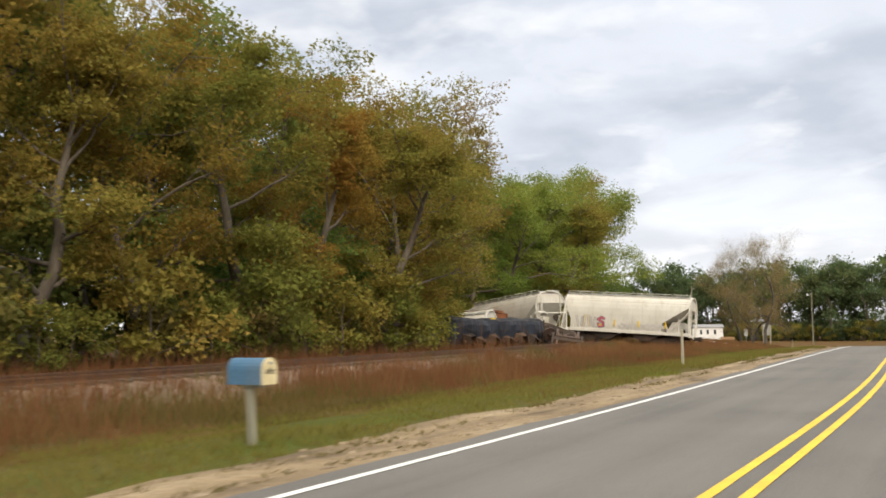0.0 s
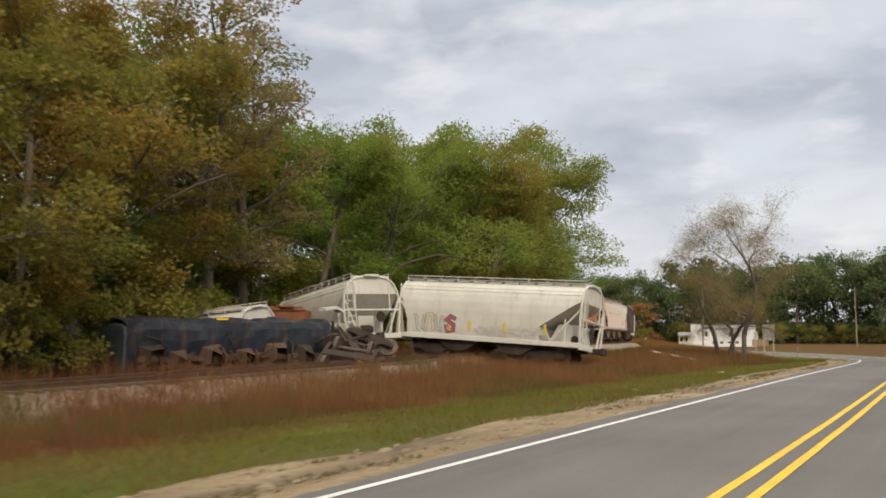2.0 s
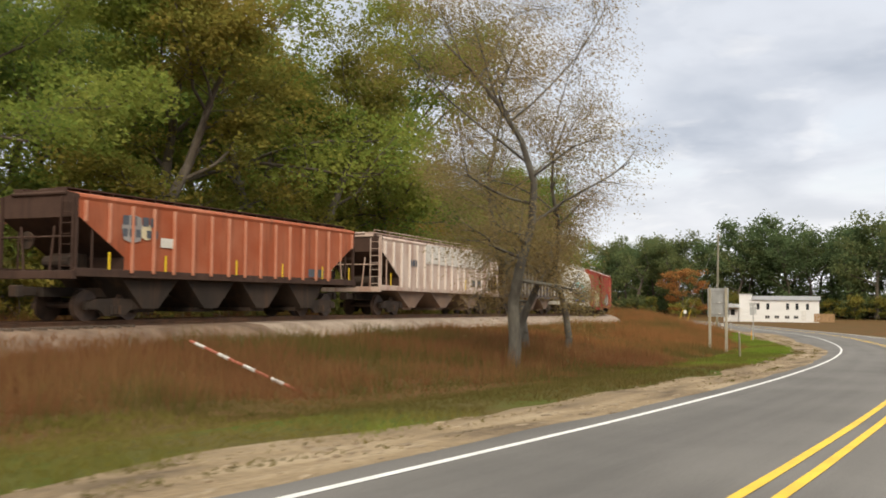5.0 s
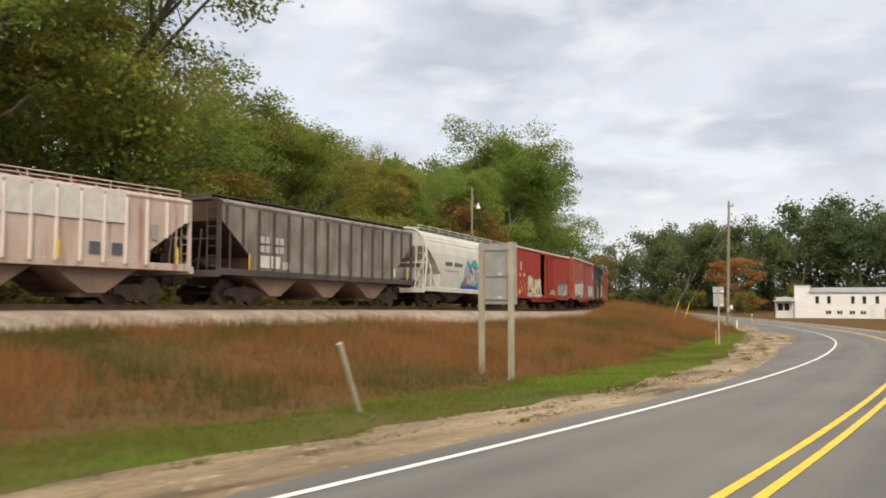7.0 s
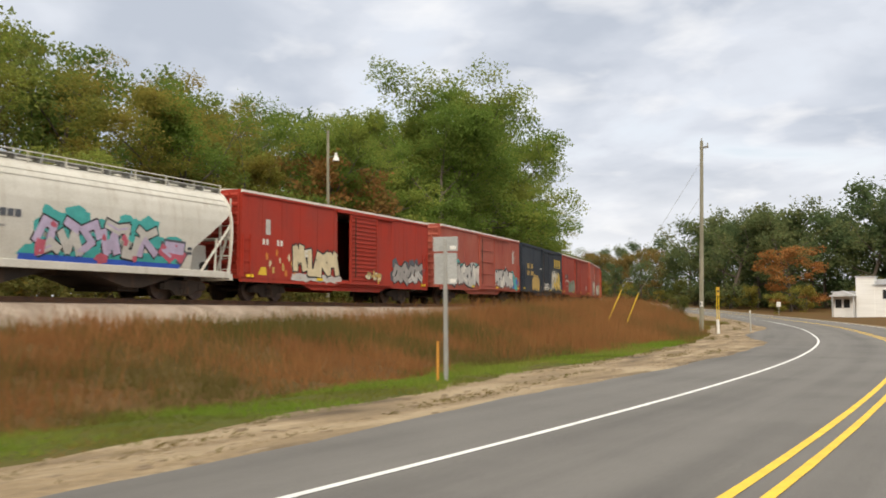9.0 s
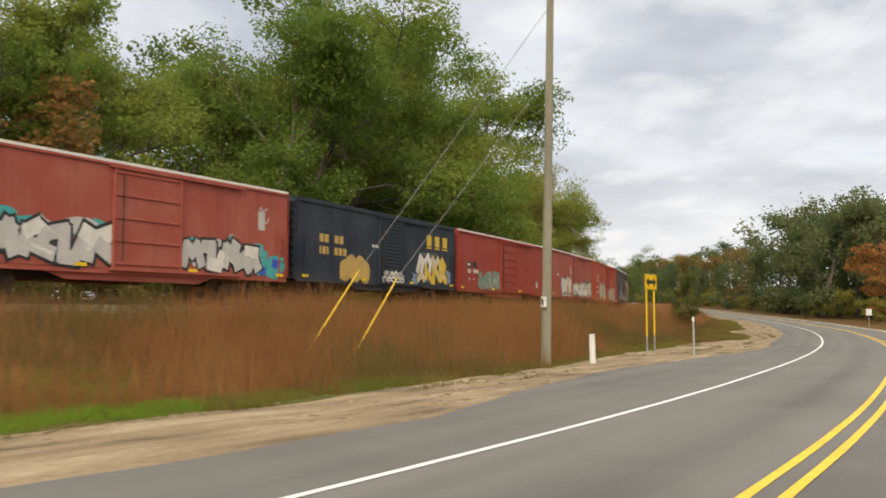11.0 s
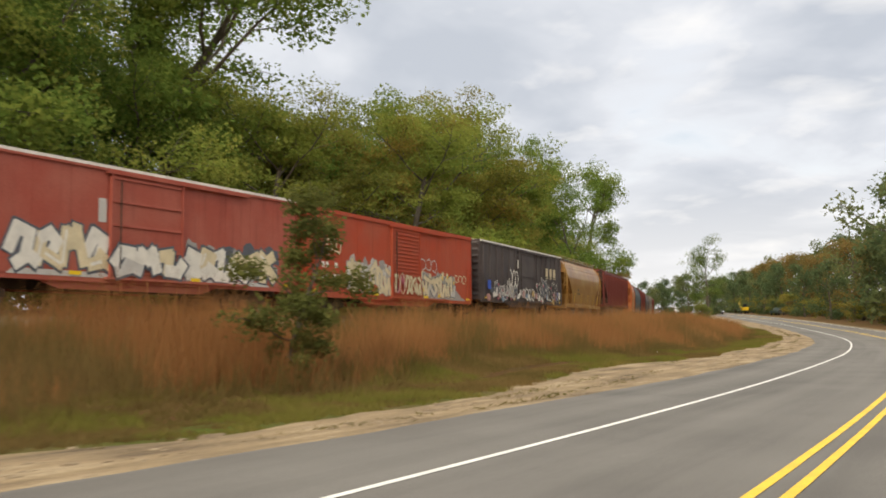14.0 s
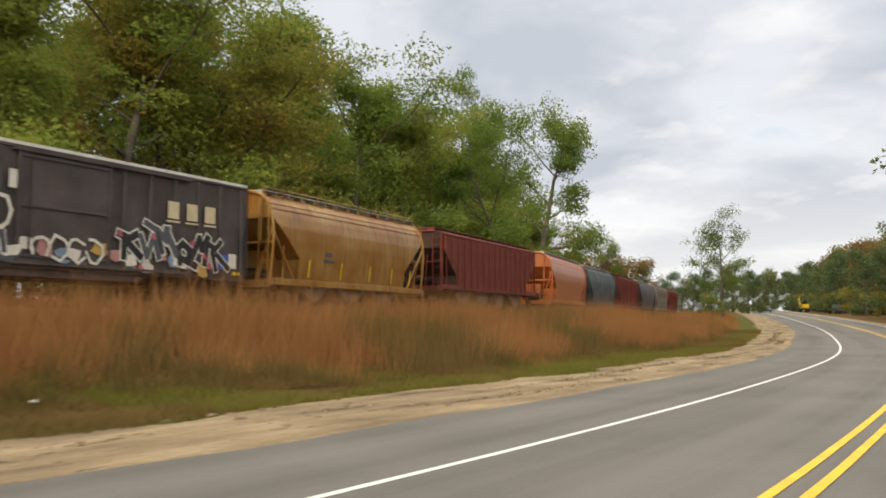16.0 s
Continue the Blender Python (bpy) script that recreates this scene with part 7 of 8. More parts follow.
for x0, z0, x1, z1 in ((-0.60, 2.145, 0.60, 2.16), (-0.60, 2.71, 0.60, 2.725), (-0.60, 2.16, -0.585, 2.71), (0.585, 2.16, 0.60, 2.71)):
    box(bm, x0, -0.010, z0, x1, -0.0062, z1)
part("border", bm, M_SIGN_BLACK, plate)

# far warning sign and small white sign
ws = thing_at("warning_sign", -165.6, 340.0, 40, "yellow diamond warning sign with a lower plate", "road sign")
bm = bmesh.new()
box(bm, -0.04, 0.02, -0.3, 0.04, 0.06, 2.9)
part("post", bm, M_STEEL, ws)
bm = bmesh.new()
prism(bm, [(0, 1.55), (0.55, 2.10), (0, 2.65), (-0.55, 2.10)], -0.005, 0.01)
p = part("plate", bm, M_SIGN_YELLOW, ws)
bm = bmesh.new()
prism(bm, [(0, 1.85), (0.14, 2.10), (0, 2.40), (-0.14, 2.10)], -0.012, -0.006)
part("symbol", bm, M_SIGN_BLACK, p)
bm = bmesh.new()
box(bm, -0.28, -0.005, 0.95, 0.28, 0.01, 1.45)
part("plate", bm, M_SIGN_YELLOW, ws)
w2 = thing_at("road_sign", -92, 268, 30, "small white rectangular sign on a thin post", "road sign")
bm = bmesh.new()
box(bm, -0.03, 0.01, -0.3, 0.03, 0.04, 2.0)
part("post", bm, M_STEEL, w2)
bm = bmesh.new()
box(bm, -0.30, -0.005, 1.3, 0.30, 0.01, 2.05, bevel=0.003)
part("plate", bm, M_WHITE, w2)


# utility poles
def utility_pole(x, y, top, r, label, lamp=None, crossarm=False, lean=(0, 0), base=None):
    z = gz1(x, y) if base is None else base
    ob = empty("utility_pole", pose(x, y, z), label, "utility pole")
    bm = bmesh.new()
    tube(bm, (0, 0, -0.5), (lean[0], lean[1], top - z), r, r * 0.68, 12)
    part("shaft", bm, M_POLE, ob)
    h = top - z
    if crossarm:
        bm = bmesh.new()
        box(bm, lean[0] - 0.12, lean[1] - 0.06, h - 0.45, lean[0] + 0.45, lean[1] + 0.06, h - 0.33)
        tube(bm, (lean[0] + 0.4, lean[1], h - 0.33), (lean[0] + 0.4, lean[1], h - 0.15), 0.04)
        tube(bm, (lean[0], lean[1], h), (lean[0], lean[1], h + 0.18), 0.04)
        part("bracket", bm, M_STEEL, ob)
    if lamp:
        dx, dy, dz = lamp
        bm = bmesh.new()
        tube(bm, (lean[0], lean[1], h + dz + 0.1), (lean[0] + dx, lean[1] + dy, h + dz + 0.25), 0.03, seg=6)
        arm = part("lamp_arm", bm, M_STEEL, ob)
        bm = bmesh.new()
        bmesh.ops.create_cone(bm, cap_ends=True, segments=14, radius1=0.24, radius2=0.10, depth=0.34, matrix=Matrix.Translation((lean[0] + dx, lean[1] + dy, h + dz + 0.05)))
        tube(bm, (lean[0] + dx, lean[1] + dy, h + dz + 0.2), (lean[0] + dx, lean[1] + dy, h + dz + 0.4), 0.09)
        part("lamp_head", bm, M_WHITE, arm, "white lamp head")
    return ob


pole = utility_pole(-50.1, 184.3, 9.45, 0.145, "tall grey-brown timber utility pole by the road", crossarm=True, lean=(0.25, 0.1))
bm = bmesh.new()
box(bm, 0.10, -0.24, 1.78, 0.24, -0.15, 2.08)
tag = part("tag", bm, M_WHITE, pole, "white notice on the pole")
bm = bmesh.new()
box(bm, 0.13, -0.248, 1.85, 0.21, -0.241, 2.01)
part("tag_print", bm, M_SIGN_BLACK, tag)
for (x0, y0, z0), (x1, y1, z1) in (((-52.11, 177.96, -1.45), (-52.05, 179.22, 0.44)), ((-51.63, 179.07, -1.6), (-51.57, 180.19, 0.27))):
    g = empty("guy_wire", pose(x0, y0, gz1(x0, y0)), "steel guy wire with a yellow guard, staked in the grass", "guy wire", "guy wires of the pole")
    o = Vector((x0, y0, gz1(x0, y0)))
    bm = bmesh.new()
    tube(bm, Vector((x0, y0, z0)) - o - Vector((0, 0.25, 0.3)), Vector((x1, y1, z1)) - o, 0.021)
    part("guard", bm, M_YELLOW, g, "yellow plastic guard")
    bm = bmesh.new()
    tube(bm, Vector((x1, y1, z1)) - o, Vector((-49.85, 184.3, 8.2 if z0 > -1.5 else 6.2)) - o, 0.010, seg=5)
    part("wire", bm, M_WIRE, g)
utility_pole(-37.1, 244.8, 9.9, 0.14, "grey timber pole with a street lamp", lamp=(-0.9, -0.2, -0.6))
utility_pole(-68.2, 169.7, 11.0, 0.13, "pale timber lamp pole behind the train", lamp=(0.55, 0.25, -1.9))

# striped pole lying in the grass
fallen = empty("fallen_pole", pose(-17.55, 86.7, gz1(-17.55, 86.7) + 0.05), "long thin red and white pole leaning in the grass", "pole")
bm = bmesh.new()
tube(bm, (0, 0, 0), (-4.9, 1.15, 0.75), 0.035)
part("shaft", bm, plain("faded_red_paint", (0.42, 0.12, 0.07)), fallen)
for i in range(4):
    f = 0.12 + i * 0.24
    bm = bmesh.new()
    a = Vector((-4.9, 1.15, 0.75))
    tube(bm, a * f, a * (f + 0.10), 0.038)
    part("white_band", bm, M_WHITE, fallen)

# ---------------------------------------------------------------- white house past the bend
M_HOUSE = mat("white_house_siding", (0.80, 0.80, 0.78), (0.72, 0.72, 0.70), 0.6, scale=1, fine=12, bump=0.2, stretch=(0.2, 0.2, 6))
M_ROOF = mat("pale_metal_roof", (0.55, 0.56, 0.57), (0.46, 0.47, 0.48), 0.5, 0.2, scale=1.5)
M_GLASS = plain("dark_window_glass", (0.03, 0.035, 0.04), 0.08)
M_FENCE = mat("tan_fence_boards", (0.38, 0.24, 0.12), (0.28, 0.17, 0.09), 0.9, scale=3, fine=20)
house = empty("house", pose(-79.6, 267.0, -2.35, 0, 0, 18), "white two-storey house with flat roof and small tower", "house")


def house_block(name, x0, x1, y0, y1, z0, z1, roof_name="roof", lip=0.25):
    bm = bmesh.new()
    box(bm, x0, y0, z0 - 0.6, x1, y1, z1)
    w = part(name, bm, M_HOUSE, house)
    bm = bmesh.new()
    prism(bm, [(x0 - lip, z1 - 0.02), (x1 + lip, z1 - 0.02), (x1 + lip, z1 + 0.12), (x0 - lip, z1 + 0.12)], y0 - lip, y1 + lip)
    part(roof_name, bm, M_ROOF, w)
    return w


M_SHINGLE = mat("grey_roof_shingles", (0.30, 0.30, 0.30), (0.22, 0.22, 0.23), 0.9, scale=3, fine=25, bump=0.5)
main = house_block("wall", 2.4, 15.4, 0.0, 7.5, 0.0, 4.0)
bm = bmesh.new()
v = [bm.verts.new(p) for p in ((2.2, -0.35, 4.13), (15.7, -0.35, 4.13), (15.7, 7.85, 4.13), (2.2, 7.85, 4.13), (2.2, 3.75, 4.95), (15.7, 3.75, 4.95))]
for f in ((0, 1, 5, 4), (2, 3, 4, 5), (0, 4, 3), (1, 2, 5), (3, 2, 1, 0)):
    bm.faces.new([v[k] for k in f])
part("roof_slope", bm, M_SHINGLE, main)
tower = house_block("tower_wall", 0.0, 2.4, -0.15, 3.2, 0.0, 5.2, lip=0.12)
wing = house_block("porch_wall", -3.1, 0.0, 0.4, 5.0, 0.0, 3.1)
for row, (z, h, w, xs) in enumerate(((2.15, 1.25, 0.27, (3.7, 5.6, 9.4, 11.2, 13.2)), (0.35, 0.55, 0.40, (5.5, 7.3, 9.3, 11.0)))):
    for x in xs:
        bm = bmesh.new()
        box(bm, x - w - 0.09, -0.05, z - 0.07, x + w + 0.09, 0.0, z + h + 0.07)
        wnd = part("window", bm, M_WHITE, main)
        for a, b in (((x - w, x + w),) if row == 0 else ((x - w, x - 0.04), (x + 0.04, x + w))):
            bm = bmesh.new()
            box(bm, a, -0.058, z, b, -0.051, z + h)
            part("pane", bm, M_GLASS, wnd)
bm = bmesh.new()
box(bm, 12.0, -0.06, 0.0, 12.9, 0.0, 2.0)
part("house_door", bm, M_WHITE, main)
for x in (-2.4, -1.3):
    bm = bmesh.new()
    box(bm, x - 0.40, 0.35, 0.9, x + 0.40, 0.398, 2.1)
    wnd = part("window", bm, M_GLASS, wing)
bm = bmesh.new()
for x in (-3.0, -0.2):
    box(bm, x - 0.06, -1.3, -0.5, x + 0.06, -1.18, 2.5)
prism(bm, [(-3.4, 2.5), (0.1, 2.5), (0.1, 2.6), (-1.65, 3.35), (-3.4, 2.6)], -1.5, 0.5)
part("porch_roof", bm, M_ROOF, wing)
shed = empty("garden_fence", pose(-65.0, 268.5, -2.4, 0, 0, 18), "tan board fence beside the white house", "fence")
for i in range(16):
    bm = bmesh.new()
    box(bm, i * 0.24, 0, -0.2, i * 0.24 + 0.22, 0.04, 1.45 + 0.03 * (i % 3))
    part("board", bm, M_FENCE, shed)

# ---------------------------------------------------------------- vehicles far down the road
M_TYRE = plain("tyre_rubber", (0.02, 0.02, 0.02), 0.9)
M_LAMP = plain("headlamp_glass", (0.8, 0.8, 0.75), 0.2)
M_CAR_DARK, M_CAR_WHITE, M_CAR_GREEN = plain("dark_car_paint", (0.03, 0.03, 0.035), 0.3), plain("white_car_paint", (0.75, 0.75, 0.73), 0.35), plain("dark_green_car_paint", (0.03, 0.05, 0.04), 0.35)
BODIES = {"car": ([(-2.2, 0.35), (-2.25, 0.75), (-2.0, 0.95), (1.2, 0.95), (2.1, 0.82), (2.25, 0.6), (2.2, 0.35)], [(-1.7, 0.95), (-1.1, 1.42), (0.35, 1.42), (1.15, 0.95)]),
          "van": ([(-2.6, 0.4), (-2.65, 1.1), (2.0, 1.1), (2.5, 0.95), (2.6, 0.4)], [(-2.62, 1.1), (-2.55, 2.0), (1.0, 2.0), (1.9, 1.1)]),
          "pickup": ([(-2.7, 0.5), (-2.75, 1.05), (1.3, 1.05), (2.5, 0.98), (2.65, 0.5)], [(-0.6, 1.05), (-0.45, 1.72), (0.7, 1.72), (1.3, 1.05)])}


def vehicle(kind, x, y, yaw, material, label):
    """A vehicle: body, cabin with side windows, wheels and lamps; its front points along +x."""
    v = thing_at(kind, x, y, yaw, label, kind)
    low, high = BODIES[kind]
    bm = bmesh.new()
    prism(bm, low, -0.88, 0.88)
    part("body", bm, material, v)
    bm = bmesh.new()
    prism(bm, high, -0.76, 0.76)
    cabin = part("cabin", bm, material, v)
    cx, cz = sum(p[0] for p in high) / 4, sum(p[1] for p in high) / 4
    for s in (-1, 1):
        bm = bmesh.new()
        prism(bm, [(cx + (a - cx) * 0.82, cz + (b - cz) * 0.72) for a, b in high], s * 0.765 - 0.004, s * 0.765 + 0.004)
        part("side_window", bm, M_GLASS, cabin)
        bm = bmesh.new()
        box(bm, low[-1][0] - 0.02, s * 0.62 - 0.16, 0.62, low[-1][0] + 0.05, s * 0.62 + 0.16, 0.76, bevel=0.02)
        part("headlamp", bm, M_LAMP, v)
        for wx in (low[0][0] + 0.85, low[-1][0] - 0.85):
            bm = bmesh.new()
            tube(bm, (wx, s * 0.72, 0.33), (wx, s * 0.92, 0.33), 0.33, seg=16)
            part("wheel", bm, M_TYRE, v)
    bm = bmesh.new()
    (a0, b0), (a1, b1) = high[3], high[2]
    q = [bm.verts.new(p) for p in ((a0 + 0.02, -0.66, b0 + 0.05), (a0 + 0.02, 0.66, b0 + 0.05), (a1 + 0.03, 0.62, b1 - 0.06), (a1 + 0.03, -0.62, b1 - 0.06))]
    bm.faces.new(q)
    part("windscreen", bm, M_GLASS, cabin)
    return v


vehicle("car", *by_road(371, 3.6), -38, M_CAR_DARK, "small dark car coming down the far road")
vehicle("van", *by_road(424, 9.0), -35, M_CAR_WHITE, "white van parked beside the far road")
vehicle("van", *by_road(437, 9.5), 60, M_CAR_WHITE, "white van parked beside the far road")
vehicle("pickup", *by_road(368, -8.8), 120, M_CAR_GREEN, "dark green pickup parked under roadside trees")
digger = thing_at("excavator", *by_road(396, -6.5), 150, "yellow excavator standing beside the far road", "excavator")
for s in (-1, 1):
    bm = bmesh.new()
    prism(bm, [(-1.5, 0.0), (-1.75, 0.35), (-1.5, 0.75), (1.5, 0.75), (1.75, 0.35), (1.5, 0.0)], s * 0.85 - 0.25, s * 0.85 + 0.25)
    part("track", bm, M_TYRE, digger)
bm = bmesh.new()
box(bm, -1.5, -1.1, 0.85, 1.2, 1.1, 1.75, bevel=0.08)
part("body", bm, M_YELLOW, digger)
bm = bmesh.new()
box(bm, 0.1, -1.05, 1.75, 1.2, -0.1, 2.75, bevel=0.06)
part("cab", bm, M_GLASS, digger)
bm = bmesh.new()
bent_bar(bm, [(1.0, 0.4, 1.4), (2.6, 0.4, 3.2), (4.2, 0.4, 2.6)], 0.18, 0.16)
boom = part("boom", bm, M_YELLOW, digger)
bm = bmesh.new()
prism(bm, [(4.0, 0.8), (4.5, 0.7), (4.6, 1.5), (4.2, 1.6)], 0.0, 0.8)
part("bucket", bm, M_STEEL, boom)

# ---------------------------------------------------------------- grass
def blades(name, centres, heights, per, width, spread, lean, material, seed, label):
    """Many thin tapering blades in tufts, as one mesh."""
    g = np.random.default_rng(seed)
    n = len(centres) * per
    c = np.repeat(centres, per, axis=0) + np.concatenate([g.normal(0, spread, (n, 2)), np.zeros((n, 1))], 1)
    h = np.repeat(heights, per) * g.uniform(0.35, 1.15, n)
    az = g.uniform(0, 2 * math.pi, n)
    side = np.stack([np.cos(az), np.sin(az), np.zeros(n)], 1) * (width * g.uniform(0.6, 1.4, n))[:, None]
    tip = np.stack([g.normal(0, lean, n) * h, g.normal(0, lean, n) * h, h], 1)
    v = np.stack([c - side, c + side, c + tip], 1).reshape(-1, 3)
    ob = new(name, pydata(name, v.tolist(), np.arange(n * 3).reshape(-1, 3).tolist(), material))
    return tagged(ob, label, "grass", kind="stuff")


def scatter(seed, y0, y1, per_m2, lo, hi, reach):
    """Random places along the road between two left offsets (functions of the station)."""
    g = np.random.default_rng(seed)
    j0, j1 = int(np.abs(ROAD[:, 1] - y0).argmin()), int(np.abs(ROAD[:, 1] - y1).argmin())
    n = int((j1 - j0) * reach * per_m2)
    j = g.integers(j0, j1, n)
    f = g.random(n)
    a, s = shoulder(j)
    u = lo(a, s) + (hi(a, s) - lo(a, s)) * f
    d = np.gradient(ROAD[:, :2], axis=0)[j]
    return ROAD[j, :2] + ROAD_N[j] * u[:, None] + d * g.uniform(-0.5, 0.5, (n, 1)), u, j


def mown(y):
    """Width of the mown strip beyond the shoulder."""
    return np.interp(y, [0, 75, 90, 105, 150, 170, 176, 190, 198, 208, 218, 226, 236, 246, 252, 258, 268, 280, 330], [3.9, 3.6, 2.9, 2.1, 2.2, 1.2, 0.2, 0.2, 1.2, 2.1, 2.8, 3.1, 2.6, 2.3, 1.8, 2.3, 2.4, 1.4, 1.4])


def field_tufts(seed, y0, y1, per_m2, lo, hi, reach, tall):
    """Places and heights of the tall grass: low at the mown edge, in drifts of uneven height, thin by the ballast."""
    xy, u, j = scatter(seed, y0, y1, per_m2, lo, hi, reach)
    k, w = nearest(RAIL, RAIL_N, xy)
    a, s = shoulder(j)
    wave = np.array([noise.noise((x * 0.16, y * 0.16, 11.0)) for x, y in xy])
    edge = np.clip((u - s - mown(xy[:, 1]) - wave * 1.6 + 0.5) / 2.2, 0.16, 1.0)
    edge = np.maximum(edge, np.interp(xy[:, 1], [168, 174, 190, 196], [0.16, 0.62, 0.62, 0.16]))
    near_track = np.interp(xy[:, 1], [85, 100, 120, 160, 172], [1.25, 3.2, 3.9, 3.9, 2.6])
    g = np.random.default_rng(seed + 1)
    keep = (w < -near_track - g.random(len(w)) * 0.8) & ((edge > 0.3) | (xy[:, 1] < 198))
    patch = np.array([noise.noise((x * 0.45, y * 0.45, 7.0)) for x, y in xy])
    h = np.interp(xy[:, 1], [0, 60, 110, 155, 181, 330], tall) * edge * (0.9 + 0.5 * patch + 0.45 * wave) * g.uniform(0.65, 1.3, len(u))
    broad = np.array([noise.noise((x * 0.13, y * 0.2, 31.0)) for x, y in xy])
    olive = (0.5 * patch + broad + g.normal(0, 0.14, len(u)) > np.where(edge < 0.75, np.where(xy[:, 1] > 198, -0.5, -0.08), np.interp(xy[:, 1], [108, 118, 160, 172], [0.17, 0.02, 0.02, 0.17])))
    z = ground_z(xy)
    z = np.where(-w < 3.4, np.maximum(z, RAIL[k, 2] + np.interp(-w, [1.7, 2.5, 3.6], [-0.24, -0.62, -1.05])), z)
    return np.column_stack([xy, z - 0.03]), h, keep & ~olive, keep & olive


for i, (y0, y1) in enumerate(((-14, 50), (50, 110), (110, 170), (170, 230), (230, 300))):
    c, h, brown, olive = field_tufts(40 + i, y0, y1, 12, lambda a, s: s + 0.15, lambda a, s: s + 15.5, 15.35, (0.8, 0.68, 0.52, 0.7, 1.4, 1.45))
    blades("tall_grass", c[brown], h[brown], 13, 0.010, 0.19, 0.27, L_GRASS_RUST if y0 < 105 else L_GRASS_BROWN, 60 + i, "tall rust-brown dry bluestem grass")
    blades("olive_grass", c[olive], h[olive] * 0.8, 12, 0.010, 0.19, 0.30, L_GRASS_OLIVE, 160 + i, "olive-brown uncut grass in patches")
c, h, brown, olive = field_tufts(47, 300, 420, 3, lambda a, s: s + 0.5, lambda a, s: s + 16, 15, (1, 1, 1, 1, 1, 1.2))
blades("tall_grass", c, h, 7, 0.025, 0.25, 0.2, L_GRASS_BROWN, 67, "tall rust-brown dry bluestem grass")
for i, (y0, y1) in enumerate(((-10, 104), (104, 172), (172, 300))):
    wide = (4.6, 2.9, 5.0)[i]
    xy, u, j = scatter(80 + i, y0, y1, (85, 85, 150)[i], lambda a, s: s - 0.15, lambda a, s: s + wide, wide + 0.1)
    a, s = shoulder(j)
    z = ROAD[j, 2] + np.interp(u - s, [-0.2, 0.1, 1.0, 2.0, 2.9], [-0.1, -0.075, -0.09, -0.15, -0.28])
    z = np.where(u - s > 2.0, np.maximum(ground_z(xy), np.where(u - s > 2.9, ROAD[j, 2] - 0.6, z)), z)
    patch = np.array([noise.noise((x * 0.4, y * 0.4, 3.0)) for x, y in xy])
    fine = np.array([noise.noise((x * 1.3, y * 1.3, 5.0)) for x, y in xy])
    keep = (patch * 0.7 + fine * 0.5 + np.clip((u - s) * 0.9, -0.2, 0.5)) > -0.02
    broad = np.array([noise.noise((x * 0.22, y * 0.13, 17.0)) for x, y in xy]) + 0.3 * patch
    lush = (broad > np.interp(xy[:, 1], [103, 105, 122, 171, 173], [0.6, 0.4, -0.05, -0.05, 0.62])) & keep
    dry = keep & ~lush & (broad + fine * 0.3 < np.interp(xy[:, 1], [70, 84, 104, 122, 192, 202], [-9, 0.5, 0.3, -9, -9, 0.0]))
    for sel, m, lab in ((lush, L_GRASS_GREEN, "short green verge grass"), (keep & ~lush & ~dry, L_GRASS_DULL, "short olive and straw verge grass"), (dry, L_GRASS_OLIVE, "short dry brown verge grass")):
        if sel.sum() > 50:
            blades("verge_grass", np.column_stack([xy, z - 0.01])[sel], np.full(sel.sum(), (0.11, 0.11, 0.15)[i]) * (1 + 0.8 * patch[sel]), 3, (0.009, 0.009, 0.014)[i], 0.05, 0.5, m, 90 + i, lab)
# crusts and clods of dry sand, and a drift line of leaf litter, along the shoulder
gc = np.random.default_rng(21)
cv, cf = [], []
js = gc.integers(int(np.abs(ROAD[:, 1] + 10).argmin()), int(np.abs(ROAD[:, 1] - 300).argmin()), 3800)
for j in js:
    a, s = shoulder(j)
    fr = float(np.clip(gc.normal(0.45, 0.3), 0.03, 1.0))
    u = a + (s - a) * fr
    along = np.gradient(ROAD[j - 1:j + 2, :2], axis=0)[1]
    p = ROAD[j, :2] + ROAD_N[j] * u + along * gc.uniform(-0.5, 0.5)
    z = ROAD[j, 2] - 0.02 - 0.05 * fr
    size, o = gc.uniform(0.02, 0.065) * (1.5 if gc.random() < 0.12 else 1.0), len(cv)
    stretch = gc.uniform(1.0, 2.6)
    for ring_r, ring_z in ((1.0, -0.35), (0.7, 0.22)):
        for q in range(6):
            an = q * math.pi / 3 + gc.uniform(-0.3, 0.3)
            e = along * math.cos(an) * size * ring_r * stretch + ROAD_N[j] * math.sin(an) * size * ring_r * gc.uniform(0.7, 1.2)
            cv.append((p[0] + e[0], p[1] + e[1], z + ring_z * size * gc.uniform(0.7, 1.2)))
    cf += [(o + q, o + (q + 1) % 6, o + 6 + (q + 1) % 6, o + 6 + q) for q in range(6)] + [tuple(o + 6 + q for q in range(6))]
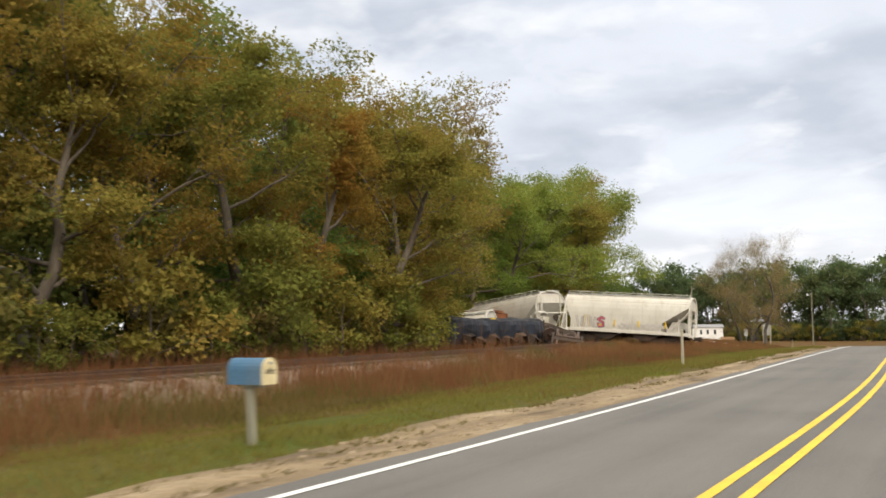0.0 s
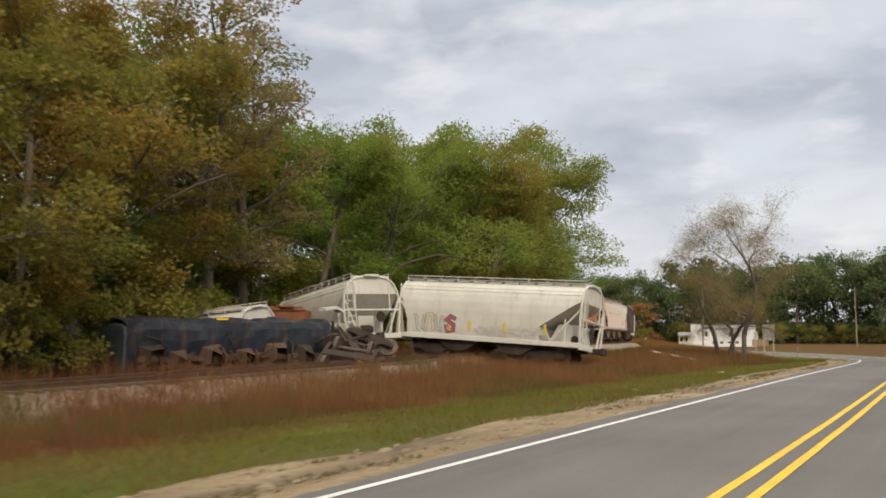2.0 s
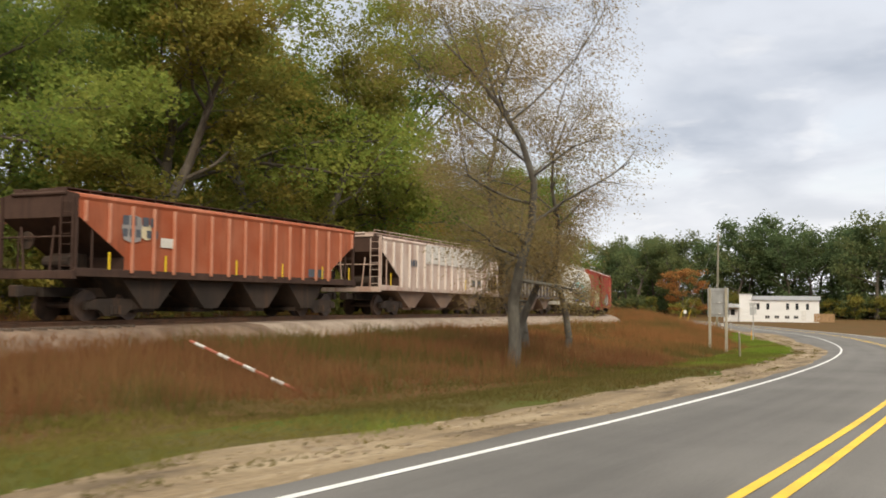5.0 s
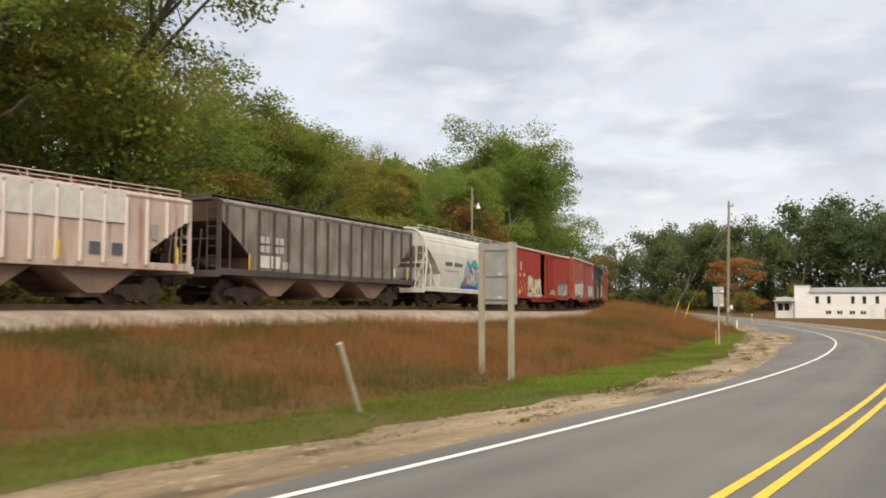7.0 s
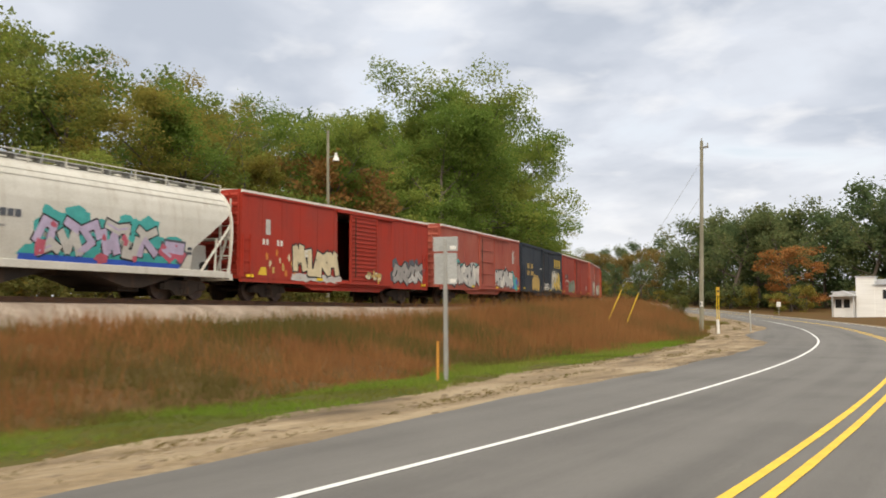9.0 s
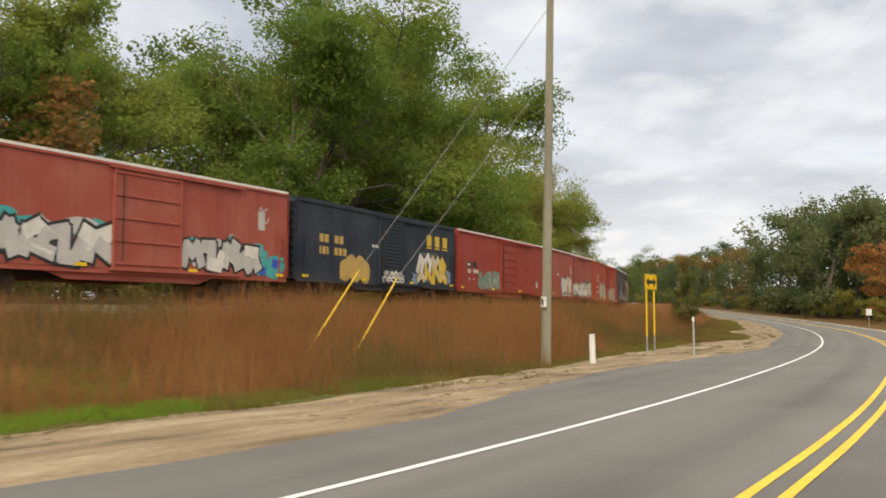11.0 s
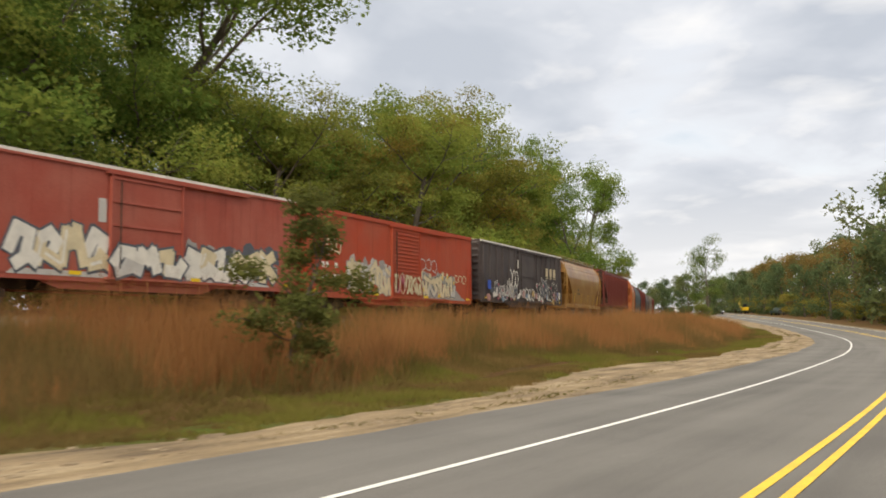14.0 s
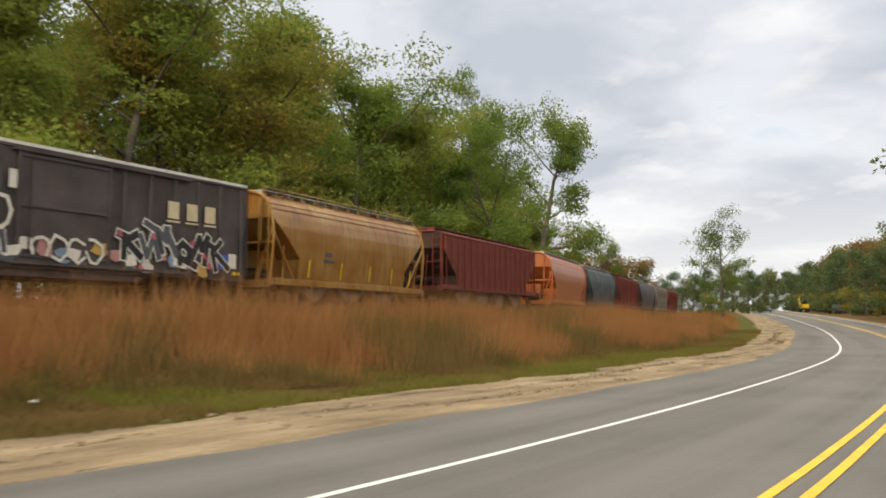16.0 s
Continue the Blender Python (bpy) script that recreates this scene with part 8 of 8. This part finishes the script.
M_CLOD = mat("dry_sand_clods", (0.31, 0.24, 0.155), (0.165, 0.118, 0.074), 0.95, scale=1.5, fine=30, bump=0.6)
tagged(new("sand_clods", pydata("sand_clods", cv, cf, M_CLOD)), "crumbled pale clods of dry sand on the shoulder", "sand", kind="stuff")
xy, u, j = scatter(88, -10, 300, 26, lambda a, s: a + 0.1, lambda a, s: s, 2.6)
a, s = shoulder(j)
fr = (u - a) / (s - a)
streak = np.array([noise.noise((q * 5.0, y * 0.12, 9.0)) for q, y in zip(fr, xy[:, 1])])
keep = (streak > 0.22) & (fr > 0.2)
blades("leaf_litter", np.column_stack([xy, ROAD[j, 2] - 0.03 - 0.04 * fr])[keep], np.full(keep.sum(), 0.05), 3, 0.016, 0.06, 1.2, L_GRASS_OLIVE, 95, "thin brown grass litter lying on the sand")
# rough grass between track and wood
gw = np.random.default_rng(7)
ks = gw.integers(60, 60 + 700, 16000)
ks = ks[(RAIL[np.minimum(ks, len(RAIL) - 1), 1] > -12) & (RAIL[np.minimum(ks, len(RAIL) - 1), 1] < 320)]
xy = RAIL[ks, :2] + RAIL_N[ks] * gw.uniform(3.2, 9.0, (len(ks), 1))
blades("tall_grass", np.column_stack([xy, ground_z(xy) - 0.03]), gw.uniform(0.5, 1.25, len(xy)), 9, 0.014, 0.2, 0.2, L_GRASS_RUST, 99, "tall brown grass at the edge of the wood")

# ---------------------------------------------------------------- ties of the open track
bm = bmesh.new()
box(bm, -0.11, -1.3, -0.09, 0.11, 1.3, 0.09, bevel=0.01)
tie_mesh = mesh_of("tie", bm, M_TIE)
k0 = int(np.abs(RAIL[:, 1] + 12).argmin())
for i in range(190):
    f = k0 + i * 0.55
    k = int(f)
    p = RAIL[k] + (RAIL[k + 1] - RAIL[k]) * (f - k)
    d = RAIL[k + 1] - RAIL[k]
    t = new("tie", tie_mesh)
    t.parent = bed
    t.matrix_world = pose(p[0], p[1], p[2] - 0.225, 0, 0, math.degrees(math.atan2(d[1], d[0])) + noise.noise((i * 0.7, 0, 0)) * 2)
